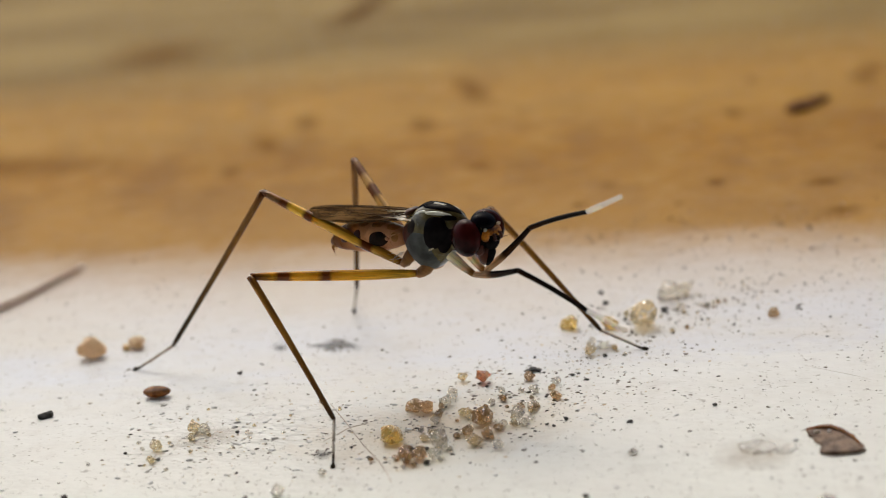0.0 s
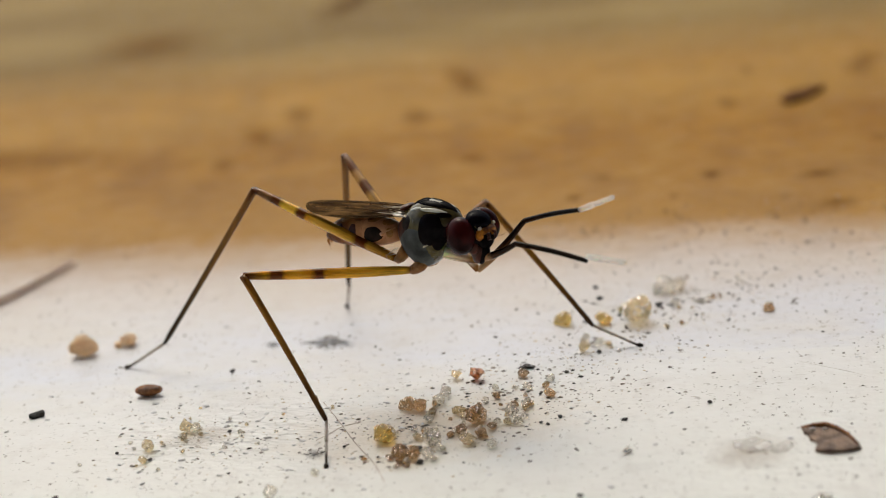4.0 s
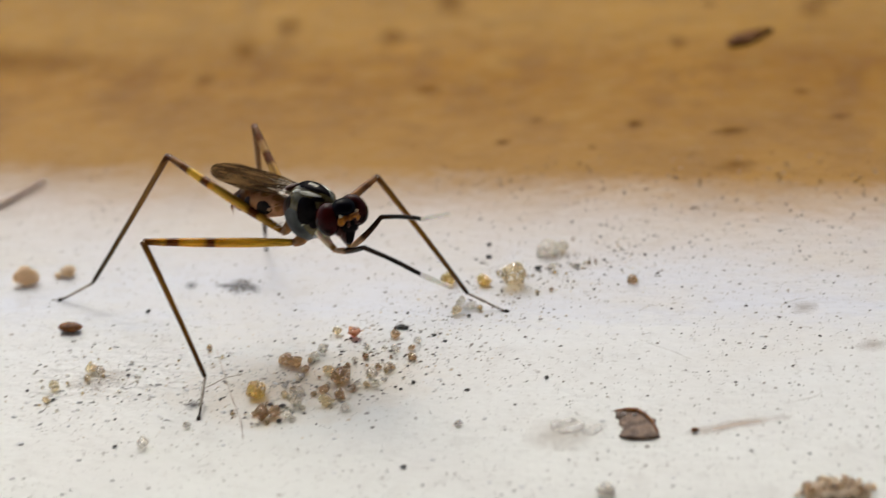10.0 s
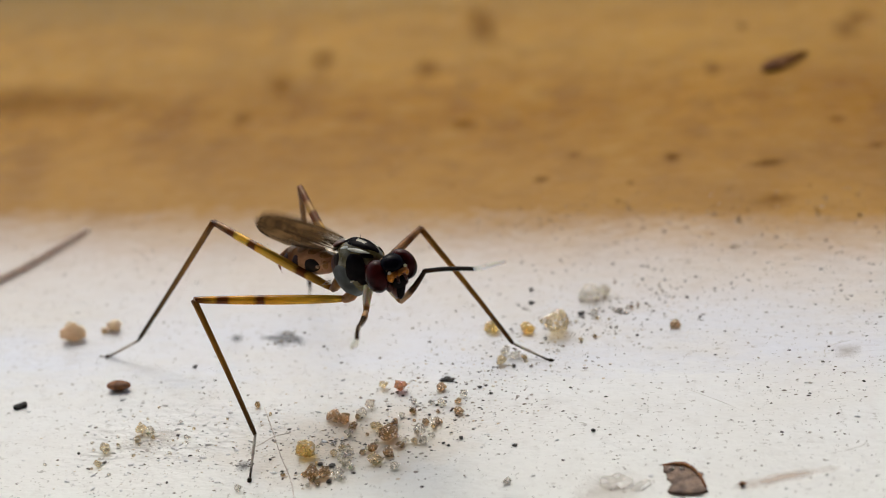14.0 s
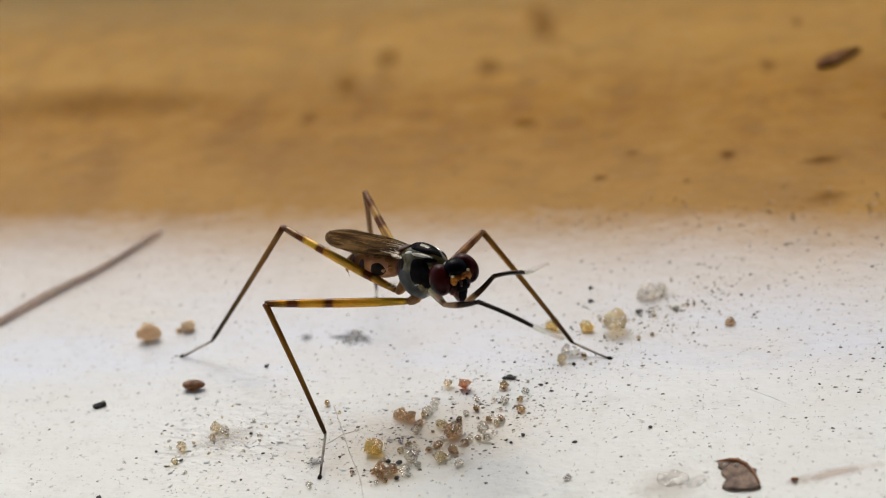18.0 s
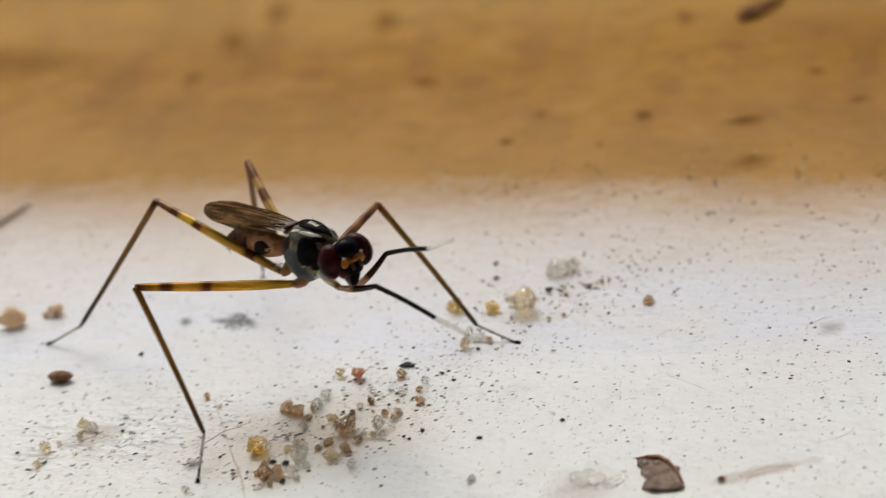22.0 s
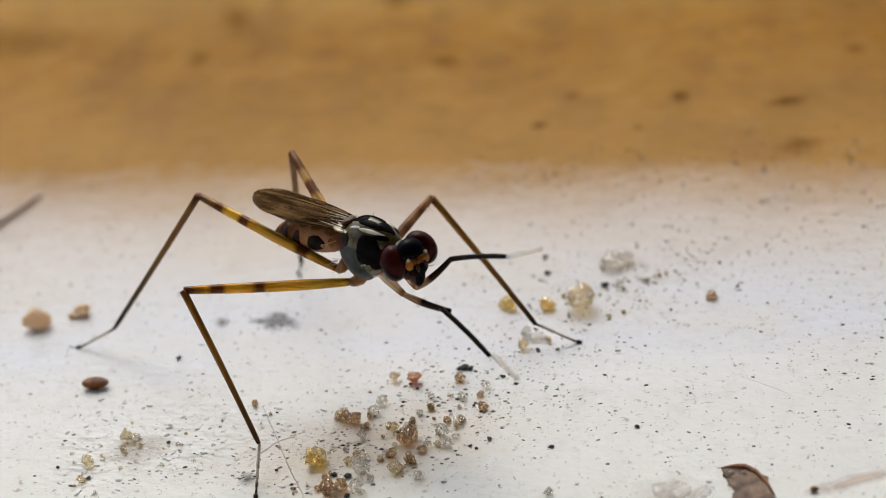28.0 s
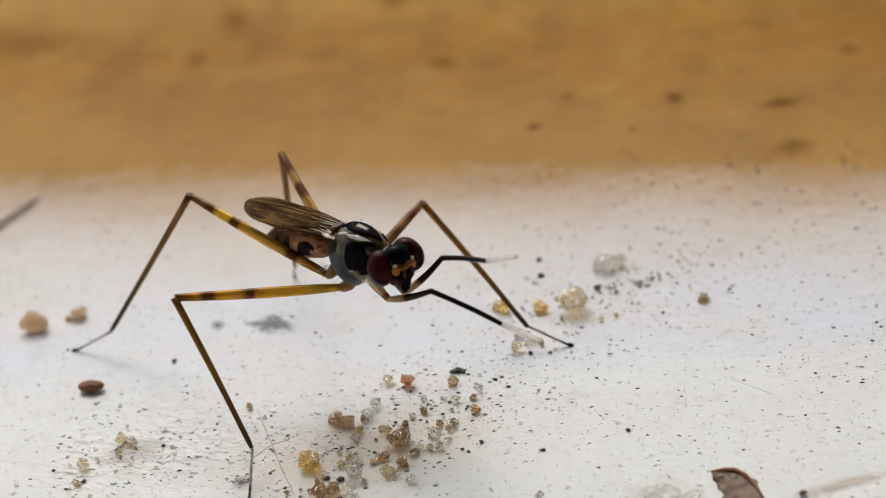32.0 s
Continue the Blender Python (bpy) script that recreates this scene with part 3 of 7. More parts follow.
def build_head(fly):
    """Turned a little to the fly's right on the neck, which is the origin of its own space."""

    def shape(p):
        if p.z < 0:
            f = 1 + 0.45 * p.z
            return Vector((p.x * f - 0.08 * p.z, p.y * f, p.z))
        return p

    head = part("head", ball((0.38, 0, 0.0), (0.38, 0.45, 0.47), dent=shape), MAT["black"], fly, "dark head with orange face and big red eyes")
    for side in (1, -1):
        part("eye", ball((0.18, side * 0.43, -0.07), (0.48, 0.365, 0.50), (side * 6, 0, side * 16), 24, 32), MAT["eye"], head, "dark red compound eye")
        part("cheek", ball((0.42, side * 0.26, -0.40), (0.17, 0.12, 0.20), (0, 14, 0), 10, 14), MAT["redbrown"], head)
        # pale balls painted in where the crown catches a highlight
        part("brow_spot", ball((0.72, side * 0.27, 0.185), (0.05, 0.055, 0.045), nu=8, nv=10), MAT["ivory"], head, "small ivory spot")
        part("eye_edge", tube([(0.46, side * 0.285, 0.40), (0.60, side * 0.295, 0.22), (0.63, side * 0.30, 0.0), (0.56, side * 0.30, -0.22)], [0.008, 0.015, 0.014, 0.008], 8), MAT["olive"], head)
        base = Vector((0.82, side * 0.10, 0.03))
        antenna = tube([base, base + Vector((0.06, side * 0.02, -0.02)), base + Vector((0.085, side * 0.03, -0.09))], [0.035, 0.045, 0.04], 10)
        join(antenna, ball(base + Vector((0.08, side * 0.03, -0.12)), (0.045, 0.045, 0.06), nu=8, nv=10))
        join(antenna, tube([base + Vector((0.11, side * 0.05, -0.14)), base + Vector((0.24, side * 0.10, -0.10)), base + Vector((0.34, side * 0.16, -0.03))], [0.008, 0.005, 0.002], 5))
        part("antenna", antenna, MAT["redbrown"], head)
        part("face_side", ball((0.67, side * 0.25, -0.02), (0.12, 0.11, 0.14), (0, 8, 0), 10, 12), MAT["orange"], head)
        part("palp", tube([(0.46, side * 0.10, -0.58), (0.54, side * 0.12, -0.68), (0.53, side * 0.11, -0.80)], [0.04, 0.045, 0.025], 8), MAT["black"], head)
    part("face_plate", ball((0.68, 0, 0.075), (0.17, 0.34, 0.10), (0, 8, 0), 12, 16), MAT["orange"], head, "orange face plate")
    part("lower_face", ball((0.67, 0, -0.24), (0.17, 0.25, 0.22), nu=12, nv=16), MAT["black"], head)
    part("crown", ball((0.45, 0, 0.30), (0.33, 0.35, 0.19), (0, 18, 0), nu=16, nv=22), MAT["crown"], head, "glossy black crown")
    part("mouthparts", tube([(0.44, 0, -0.34), (0.42, 0, -0.55), (0.38, 0, -0.74), (0.34, 0, -0.90), (0.33, 0, -0.95)], [0.26, 0.25, 0.20, 0.12, 0.04], 16), MAT["redbrown"], head, "dark brown mouthparts")
    part("beak", tube([(0.57, 0, -0.34), (0.57, 0, -0.56), (0.50, 0, -0.76), (0.42, 0, -0.92)], [0.15, 0.16, 0.13, 0.07], 14), MAT["black"], head)
    spots = [((0.36 + 0.05 * i, side * (0.13 + 0.02 * i), 0.52 - 0.03 * i), (0.1, side * 0.5, 1)) for i in range(2) for side in (1, -1)]
    part("head_bristles", hairs(spots, 0.14, 0.008, 8), MAT["bristle"], head)
    return head


def build_abdomen(fly):
    """Hinged at the back of the thorax: its own origin is the hinge."""
    base = shell(ABDOMEN, 0.0, -ABDOMEN_LENGTH)
    abdomen = part("abdomen", grid_mesh(base, 48, 36), MAT["abdomen"], fly, "peach abdomen with black and red-brown spots, browner to the tail")
    for u in (0.17, 0.43, 0.62, 0.78, 0.90):
        w, h, z = smooth_between(ABDOMEN, u)
        ring = [(-ABDOMEN_LENGTH * u, -(w - 0.004) * math.sin(a), z + (h - 0.004) * math.cos(a)) for a in (2 * math.pi * j / 32 for j in range(33))]
        part("segment_rim", tube(ring, [0.016] * 33, 6), MAT["abdomen"], abdomen)
    for side in (1, -1):
        for u, v, ru, rv, mat, seed in ((0.295, 0.245, 0.112, 0.105, "spot", 1), (0.545, 0.235, 0.060, 0.105, "redbrown", 2), (0.72, 0.20, 0.050, 0.09, "redbrown", 4), (0.12, 0.22, 0.04, 0.08, "tan", 5)):
            part("side_spot", patch(base, u, v if side > 0 else 1 - v, ru, rv, 0.012, 2.2, seed), MAT[mat], abdomen)
    for i in range(5):
        part("back_plate", patch(base, 0.16 + 0.17 * i, 0.0, 0.075, 0.12, 0.012, 3.0, 20 + i), MAT["tan"], abdomen)
    e = -ABDOMEN_LENGTH
    part("tail_hook", tube([(e + 0.16, 0.06, -0.30), (e + 0.02, 0.08, -0.42), (e + 0.02, 0.08, -0.62)], [0.07, 0.05, 0.015], 8), MAT["tan"], abdomen)
    part("tail_hook", tube([(e + 0.18, -0.06, -0.30), (e + 0.06, -0.09, -0.46), (e + 0.12, -0.09, -0.70)], [0.07, 0.05, 0.012], 8), MAT["tan"], abdomen)
    part("tail_plate", ball((e + 0.34, 0, -0.40), (0.20, 0.16, 0.10), (0, 12, 0), 8, 12), MAT["redbrown"], abdomen, "dark brown plate under the tail")
    return abdomen


WING_LENGTH = 3.85


def wing_outline(s):
    """Half width of the wing ahead of and behind its middle line, at s from the root to the tip."""
    if not 0 < s < 1:
        return 0.0, 0.0
    full = min(1.0, (s / 0.5) ** 0.75) * (1.0 if s < 0.70 else math.sqrt(1 - ((s - 0.70) / 0.30) ** 2))
    return 0.56 * full, 0.70 * full


def build_wing(fly, side):
    """Lies along -x from its root, which is its own origin; ahead is away from the body."""
    bm = bmesh.new()
    nu, nv, thick = 30, 12, 0.014

    def at(i, j, z):
        s = i / nu
        front, back = wing_outline(min(max(s, 0.004), 0.996))
        w = front - (front + back) * j / nv
        corrugate = 0.022 * math.sin(j * 1.9) * math.sin(math.pi * s) - 0.04 * (w / 0.5) ** 2 - 0.08 * max(0.0, w / 0.5) ** 1.5 - 0.06 * s * s
        return Vector((-WING_LENGTH * s, side * w, corrugate + z)) * MM

    for z, flip in ((thick, False), (0.0, True)):
        g = [[bm.verts.new(at(i, j, z)) for j in range(nv + 1)] for i in range(nu + 1)]
        for i in range(nu):
            for j in range(nv):
                q = (g[i][j], g[i][j + 1], g[i + 1][j + 1], g[i + 1][j])
                bm.faces.new(q[::-1] if flip else q)
    bmesh.ops.recalc_face_normals(bm, faces=bm.faces)
    wing = part("wing", bm, MAT["wing"], fly, "smoky brown folded wing")

    for i, (x, y, rx, ry) in enumerate(((-0.16, 0.05, 0.20, 0.13), (-0.40, 0.13, 0.24, 0.10), (-0.42, -0.06, 0.26, 0.09))):
        part("wing_base", ball((x, side * y, 0.0), (rx, ry, 0.035), (0, 0, side * (14 - 12 * i)), 8, 14), MAT["wing_base"], wing, "pale crumpled wing base")

    def on(s, k):
        front, back = wing_outline(min(max(s, 0.004), 0.996))
        w = front - (front + back) * k
        return (-WING_LENGTH * s, side * w, 0.022 * math.sin(k * nv * 1.9) * math.sin(math.pi * s) - 0.04 * (w / 0.5) ** 2 - 0.08 * max(0.0, w / 0.5) ** 1.5 - 0.06 * s * s + thick)

    veins = [[(0.02, 0.10), (0.35, 0.05), (0.7, 0.05), (0.97, 0.2)], [(0.02, 0.2), (0.4, 0.2), (0.75, 0.18), (0.97, 0.3)], [(0.02, 0.35), (0.4, 0.36), (0.75, 0.36), (0.985, 0.46)],
             [(0.02, 0.5), (0.35, 0.52), (0.7, 0.55), (0.97, 0.62)], [(0.04, 0.6), (0.3, 0.72), (0.6, 0.76), (0.9, 0.82)], [(0.04, 0.7), (0.25, 0.86), (0.45, 0.93)], [(0.46, 0.36), (0.47, 0.53)], [(0.62, 0.54), (0.60, 0.76)]]
    for s0, s1, k in ((0.06, 0.34, 0.28), (0.05, 0.40, 0.44), (0.06, 0.32, 0.60), (0.07, 0.26, 0.78)):
        part("wing_base", tube([on(s0 + (s1 - s0) * q / 6, k) for q in range(7)], [0.010, 0.022, 0.026, 0.022, 0.016, 0.010, 0.004], 6), MAT["wing_base"], wing, "pale crumpled wing base")
    for line in veins:
        pts = []
        for a, b in zip(line, line[1:]):
            pts += [on(a[0] + (b[0] - a[0]) * q / 5, a[1] + (b[1] - a[1]) * q / 5) for q in range(5)]
        pts.append(on(*line[-1]))
        part("vein", tube(pts, [0.016 - 0.009 * i / len(pts) for i in range(len(pts))], 5), MAT["vein"], wing)
    return wing


def limb(length, radii, bend=0.0):
    """A leg segment along +z from its own origin; radii: rows of (share of the length, radius)."""
    n = 22
    pts = [(bend * math.sin(math.pi * i / n), 0, length * i / n) for i in range(n + 1)]
    return tube(pts, [smooth_between(radii, i / n)[0] for i in range(n + 1)], 12)


def foot(length, radius):
    """A tarsus of five joints with two claws, along +z."""
    bm = bmesh.new()
    cuts = [0.0, 0.46, 0.66, 0.80, 0.90, 1.0]
    for a, b in zip(cuts, cuts[1:]):
        r = radius * (1.0 - 0.25 * a)
        join(bm, tube([(0, 0, length * a), (0, 0, length * (a + 0.2 * (b - a))), (0, 0, length * (a + 0.85 * (b - a))), (0, 0, length * b)], [r * 0.9, r, r * 1.08, r * 0.9], 10))
    for side in (1, -1):
        join(bm, tube([(0, 0, length * 0.97), (0.03 * side, 0.05, length * 1.0), (0.05 * side, 0.07, length * 1.03)], [0.028, 0.02, 0.006], 6))
    join(bm, ball((0, 0.02, length * 0.97), (0.07, 0.075, 0.10), nu=8, nv=10))
    return bm


def leg_hairs(length, radius, count, seed):
    rand = random.Random(seed)
    roots = []
    for _ in range(count):
        a, s = rand.uniform(0, 6.28), rand.uniform(0.08, 0.97)
        roots.append(((radius * math.cos(a), radius * math.sin(a), s * length), (math.cos(a), math.sin(a), 1.1)))
    return hairs(roots, 0.05, 0.004, seed, 0.1)


def leg_materials():
    MAT["mid_femur"] = banded("amber_femur_two_bands", 4.4, [(0.0, (0.30, 0.11, 0.016)), (0.06, GOLD), (0.42, HONEY), (0.52, AMBER), (0.55, BROWN), (0.585, BROWN), (0.62, AMBER), (0.70, HONEY), (0.77, AMBER), (0.80, BROWN), (0.85, BROWN), (0.89, AMBER), (0.965, (0.36, 0.15, 0.02)), (0.99, BROWN)])
    # left femora: browner copies of the right ones, shade put into their colour
    MAT["mid_femur_left"] = banded("brown_femur", 4.0, [(0.0, (0.22, 0.080, 0.020)), (0.45, (0.22, 0.085, 0.025)), (0.56, (0.11, 0.035, 0.010)), (0.68, (0.34, 0.15, 0.045)), (0.80, (0.15, 0.050, 0.014)), (0.92, (0.38, 0.17, 0.05)), (1.0, (0.08, 0.03, 0.012))], gloss=0.12, coat=0.06)
    MAT["hind_femur_left"] = banded("brown_femur_three_bands", 4.6, [(0.0, (0.12, 0.04, 0.010)), (0.06, (0.42, 0.23, 0.05)), (0.18, (0.40, 0.21, 0.05)), (0.225, BROWN), (0.28, BROWN), (0.33, (0.62, 0.35, 0.08)), (0.56, (0.62, 0.35, 0.08)), (0.62, BROWN), (0.69, BROWN), (0.74, (0.56, 0.32, 0.09)), (0.80, (0.48, 0.26, 0.08)), (0.85, BROWN), (0.90, BROWN), (0.95, (0.20, 0.09, 0.03)), (1.0, BROWN)], gloss=0.12, coat=0.08)
    MAT["hind_femur"] = banded("amber_femur_three_bands", 4.8, [(0.0, (0.16, 0.05, 0.010)), (0.05, (0.56, 0.29, 0.03)), (0.18, (0.68, 0.38, 0.05)), (0.215, BROWN), (0.27, BROWN), (0.31, (0.70, 0.40, 0.04)), (0.56, (0.84, 0.48, 0.05)), (0.62, AMBER), (0.645, BROWN), (0.685, BROWN), (0.72, GOLD), (0.79, GOLD), (0.835, BROWN), (0.88, BROWN), (0.91, (0.34, 0.17, 0.06)), (0.97, (0.28, 0.13, 0.05)), (0.99, (0.10, 0.03, 0.008))])
    MAT["tibia"] = banded("brown_tibia", 4.6, [(0.0, (0.14, 0.045, 0.008)), (0.10, (0.38, 0.17, 0.024)), (0.40, (0.34, 0.155, 0.024)), (0.75, (0.20, 0.092, 0.020)), (0.95, (0.08, 0.042, 0.015)), (1.0, (0.03, 0.018, 0.012))])
    MAT["hind_tibia"] = banded("dark_tibia", 5.2, [(0.0, (0.12, 0.04, 0.008)), (0.10, (0.25, 0.11, 0.020)), (0.45, (0.20, 0.092, 0.020)), (0.80, (0.075, 0.042, 0.016)), (1.0, (0.03, 0.02, 0.014))])
    MAT["tarsus"] = banded("grey_tarsus", 1.5, [(0.0, (0.22, 0.18, 0.13)), (0.2, (0.66, 0.62, 0.55)), (0.7, (0.50, 0.46, 0.40)), (0.80, (0.10, 0.085, 0.07)), (0.9, (0.02, 0.018, 0.015))])
    MAT["fore_coxa"] = banded("ivory_coxa", 0.85, [(0.0, (0.84, 0.74, 0.54)), (0.70, (0.78, 0.62, 0.40)), (0.86, (0.34, 0.17, 0.06)), (1.0, (0.30, 0.14, 0.05))], glow=0.5, clear=0.0)
    MAT["fore_femur"] = banded("black_fore_femur", 1.9, [(0.0, (0.72, 0.48, 0.27)), (0.32, (0.60, 0.34, 0.17)), (0.44, BLACK), (1.0, BLACK)], glow=0.05, gloss=0.06, coat=0.08, clear=0.0)
    MAT["fore_tibia"] = banded("black_fore_tibia", 2.0, [(0.0, BLACK), (1.0, (0.010, 0.008, 0.006))], glow=0.0, gloss=0.06, coat=0.08, clear=0.0)
    MAT["white_tarsus"] = cuticle("white_fore_tarsus", (0.95, 0.92, 0.86), (1.0, 0.985, 0.96), 0.5, 6.0, gloss=0.1, glow=0.5)
    let_through(MAT["white_tarsus"], (1.0, 0.98, 0.95), 0.35, 0.55)


def build_fly():
    leg_materials()
    fly = thing("stilt_legged_fly", "slender dark fly with banded amber legs standing on white paint", "insect")
    build_body(fly)
    moving = {"fly": fly, "head": build_head(fly), "abdomen": build_abdomen(fly)}
    for side in (-1, 1):
        moving["wing", side] = build_wing(fly, side)
        for kind in ("hind", "middle"):
            f, t, s = LEG_LENGTHS[kind, side]
            femur = part(kind + "_femur", limb(f, [(0, 0.09), (0.06, 0.115), (0.3, 0.145), (0.6, 0.14), (0.9, 0.115), (1, 0.095)], 0.04), MAT[("hind_femur" if kind == "hind" else "mid_femur") + ("_left" if side > 0 else "")], fly, "amber femur with dark brown bands" if side < 0 else "dull brown femur with darker bands")
            part("fine_hairs", leg_hairs(f, 0.115, 26, 3), MAT["bristle"], femur)
            tibia = part(kind + "_tibia", limb(t, [(0, 0.105), (0.04, 0.10), (0.3, 0.092), (0.8, 0.074), (0.97, 0.07), (1, 0.055)], 0.03), MAT["hind_tibia" if kind == "hind" else "tibia"], fly, "thin brown tibia")
            part("fine_hairs", leg_hairs(t, 0.07, 24, 4), MAT["bristle"], tibia)
            tarsus = part(kind + "_tarsus", foot(s, 0.042), MAT["tarsus"], fly, "pale grey tarsus with a black tip")
            moving[kind, side] = femur, tibia, tarsus
        a, b, c, d = FORE
        moving["fore", side] = (
            part("fore_coxa", limb(a, [(0, 0.15), (0.3, 0.14), (0.8, 0.10), (1, 0.085)], 0.02), MAT["fore_coxa"], fly, "ivory fore coxa"),
            part("fore_femur", limb(b, [(0, 0.075), (0.3, 0.10), (0.7, 0.085), (1, 0.07)], 0.05), MAT["fore_femur"], fly, "black fore femur with an orange base"),
            part("fore_tibia", limb(c, [(0, 0.075), (0.2, 0.07), (0.8, 0.068), (1, 0.06)], -0.04), MAT["fore_tibia"], fly, "black fore tibia"),
            part("fore_tarsus", foot(d, 0.078), MAT["white_tarsus"], fly, "white fore tarsus"),
        )
    return moving


FLY = build_fly()
cam.data.dof.focus_object = FLY["fly"]  # the lens stays focused on the fly


# ---- sand, dirt and small litter on the board ----


def lying(x, y, up=0.0):
    return Vector((x, y, ground_height(x, y) + up)) * MM


def stone(seed, points=16, spread=0.2):
    """An angular crystal of about unit width: the hull of a few scattered points, its edges slightly worn."""
    rand = random.Random(seed)
    bm = bmesh.new()
    for i in range(points):
        z = -1 + 2 * (i + 0.5) / points
        a = 2.39996 * i + rand.uniform(-0.5, 0.5)
        r = math.sqrt(1 - z * z)
        bm.verts.new(Vector((r * math.cos(a), r * math.sin(a), z)) * 0.52 * rand.uniform(1 - spread, 1 + spread) * MM)
    hull = bmesh.ops.convex_hull(bm, input=bm.verts)
    bmesh.ops.delete(bm, geom=[v for v in bm.verts if not v.link_faces], context="VERTS")
    bmesh.ops.subdivide_edges(bm, edges=list(bm.edges), cuts=2, use_grid_fill=True)
    shift = Vector((seed * 3.7, seed * 1.3, 0.0))
    for v in bm.verts:
        p = v.co / MM
        v.co += v.co.normalized() * (0.10 * noise.noise(p * 2.6 + shift) + 0.05 * noise.noise(p * 6.5 + shift)) * MM
    low = min(v.co.z for v in bm.verts)
    for v in bm.verts:
        v.co.z -= low + 0.06 * MM
    return bm


def crystal(name, tint, dark, light, clear):
    """A grain of tinted glassy mineral: it lets the light through, with cloudy flaws inside and shiny broken faces. clear: the share that is see-through."""
    m = Mat(name, light, 0.35)
    at = m.where()
    rnd = m.node("ShaderNodeObjectInfo").outputs["Random"]
    flaw = m.ramp(m.noise(at, 4.2, 4, 0.65, 0.8), [(0.40, 0.0), (0.48, 1.0)])
    m.put("Base Color", m.mix(flaw, dark, light))
    m.put("Subsurface Weight", 0.7)
    m.put("Subsurface Scale", 1.0)
    m.put("Subsurface Radius", (0.0004, 0.00028, 0.00015))
    rugged = m.node("ShaderNodeBump", Height=m.noise(at, 4.5, 4, 0.65), Strength=0.9, Distance=0.00016).outputs[0]
    m.put("Normal", rugged)
    through_tint = m.mix(m.math("MULTIPLY", rnd, 0.5), tint, tuple(c * c for c in tint))
    passing = m.node("ShaderNodeBsdfTransparent", Color=through_tint)
    bending = m.node("ShaderNodeBsdfRefraction", Color=through_tint, Roughness=0.02, IOR=1.35, Normal=rugged)
    glass = m.node("ShaderNodeMixShader", i0=m.ramp(m.noise(at, 2.9, 3, 0.6), [(0.44, 0.0), (0.58, 0.6)]), i1=passing.outputs[0], i2=bending.outputs[0])
    cloud = m.ramp(m.noise(at, 3.1, 4, 0.65, 0.6), [(0.35, 1.0), (0.42, 1.0 - clear)])
    body = m.node("ShaderNodeMixShader", i0=cloud, i1=glass.outputs[0], i2=m.b.outputs[0])
    shine = m.node("ShaderNodeBsdfGlossy", Color=(1, 1, 1, 1), Roughness=0.05, Normal=rugged)
    edge = m.node("ShaderNodeFresnel", IOR=1.45)
    mirror = m.ramp(m.noise(at, 6.0, 2, 0.5), [(0.575, 0.0), (0.595, 1.0)])
    gleam = m.math("MAXIMUM", m.math("MULTIPLY", edge.outputs[0], 0.6), m.math("MULTIPLY", mirror, 0.85 * clear))
    whole = m.node("ShaderNodeMixShader", i0=gleam, i1=body.outputs[0], i2=shine.outputs[0])
    m.t.links.new(whole.outputs[0], m.t.nodes["Material Output"].inputs["Surface"])
    return m.m


def stain(name, dark, light, strength=0.9):
    """Dried dirt that thins out towards its rim."""
    m = Mat(name, light, 0.75)
    co = m.t.nodes.new("ShaderNodeTexCoord").outputs["Generated"]
    off = m.node("ShaderNodeVectorMath", i0=co, i1=(0.5, 0.5, 0.5))
    off.operation = "SUBTRACT"
    flat = m.node("ShaderNodeVectorMath", i0=off.outputs[0], i1=(2.0, 2.0, 0.0))
    flat.operation = "MULTIPLY"
    far = m.node("ShaderNodeVectorMath", i0=flat.outputs[0])
    far.operation = "LENGTH"
    at = m.where()
    rim = m.math("ADD", far.outputs["Value"], m.math("MULTIPLY_ADD", m.noise(at, 1.6, 5, 0.65), 1.0, -0.5))
    m.put("Specular IOR Level", 0.03)
    m.put("Alpha", m.ramp(rim, [(0.05, strength), (0.80, 0.0)]))
    m.put("Base Color", m.mix(m.noise(at, 3.0, 5), dark, light))
    return m.m


def litter(name, dark, light, scale=4.0, rough=0.7, glow=0.0):
    m = Mat(name, light, rough)
    m.put("Subsurface Weight", glow)
    m.put("Subsurface Scale", 1.0)
    m.put("Subsurface Radius", (0.0004, 0.0003, 0.0002))
    at = m.where()
    m.put("Base Color", m.mix(m.ramp(m.noise(at, scale, 6, 0.65), [(0.35, 0.0), (0.65, 1.0)]), dark, light))
    m.bump(m.noise(at, scale * 2.5, 6, 0.65), 0.7, 0.0001)
    return m.m


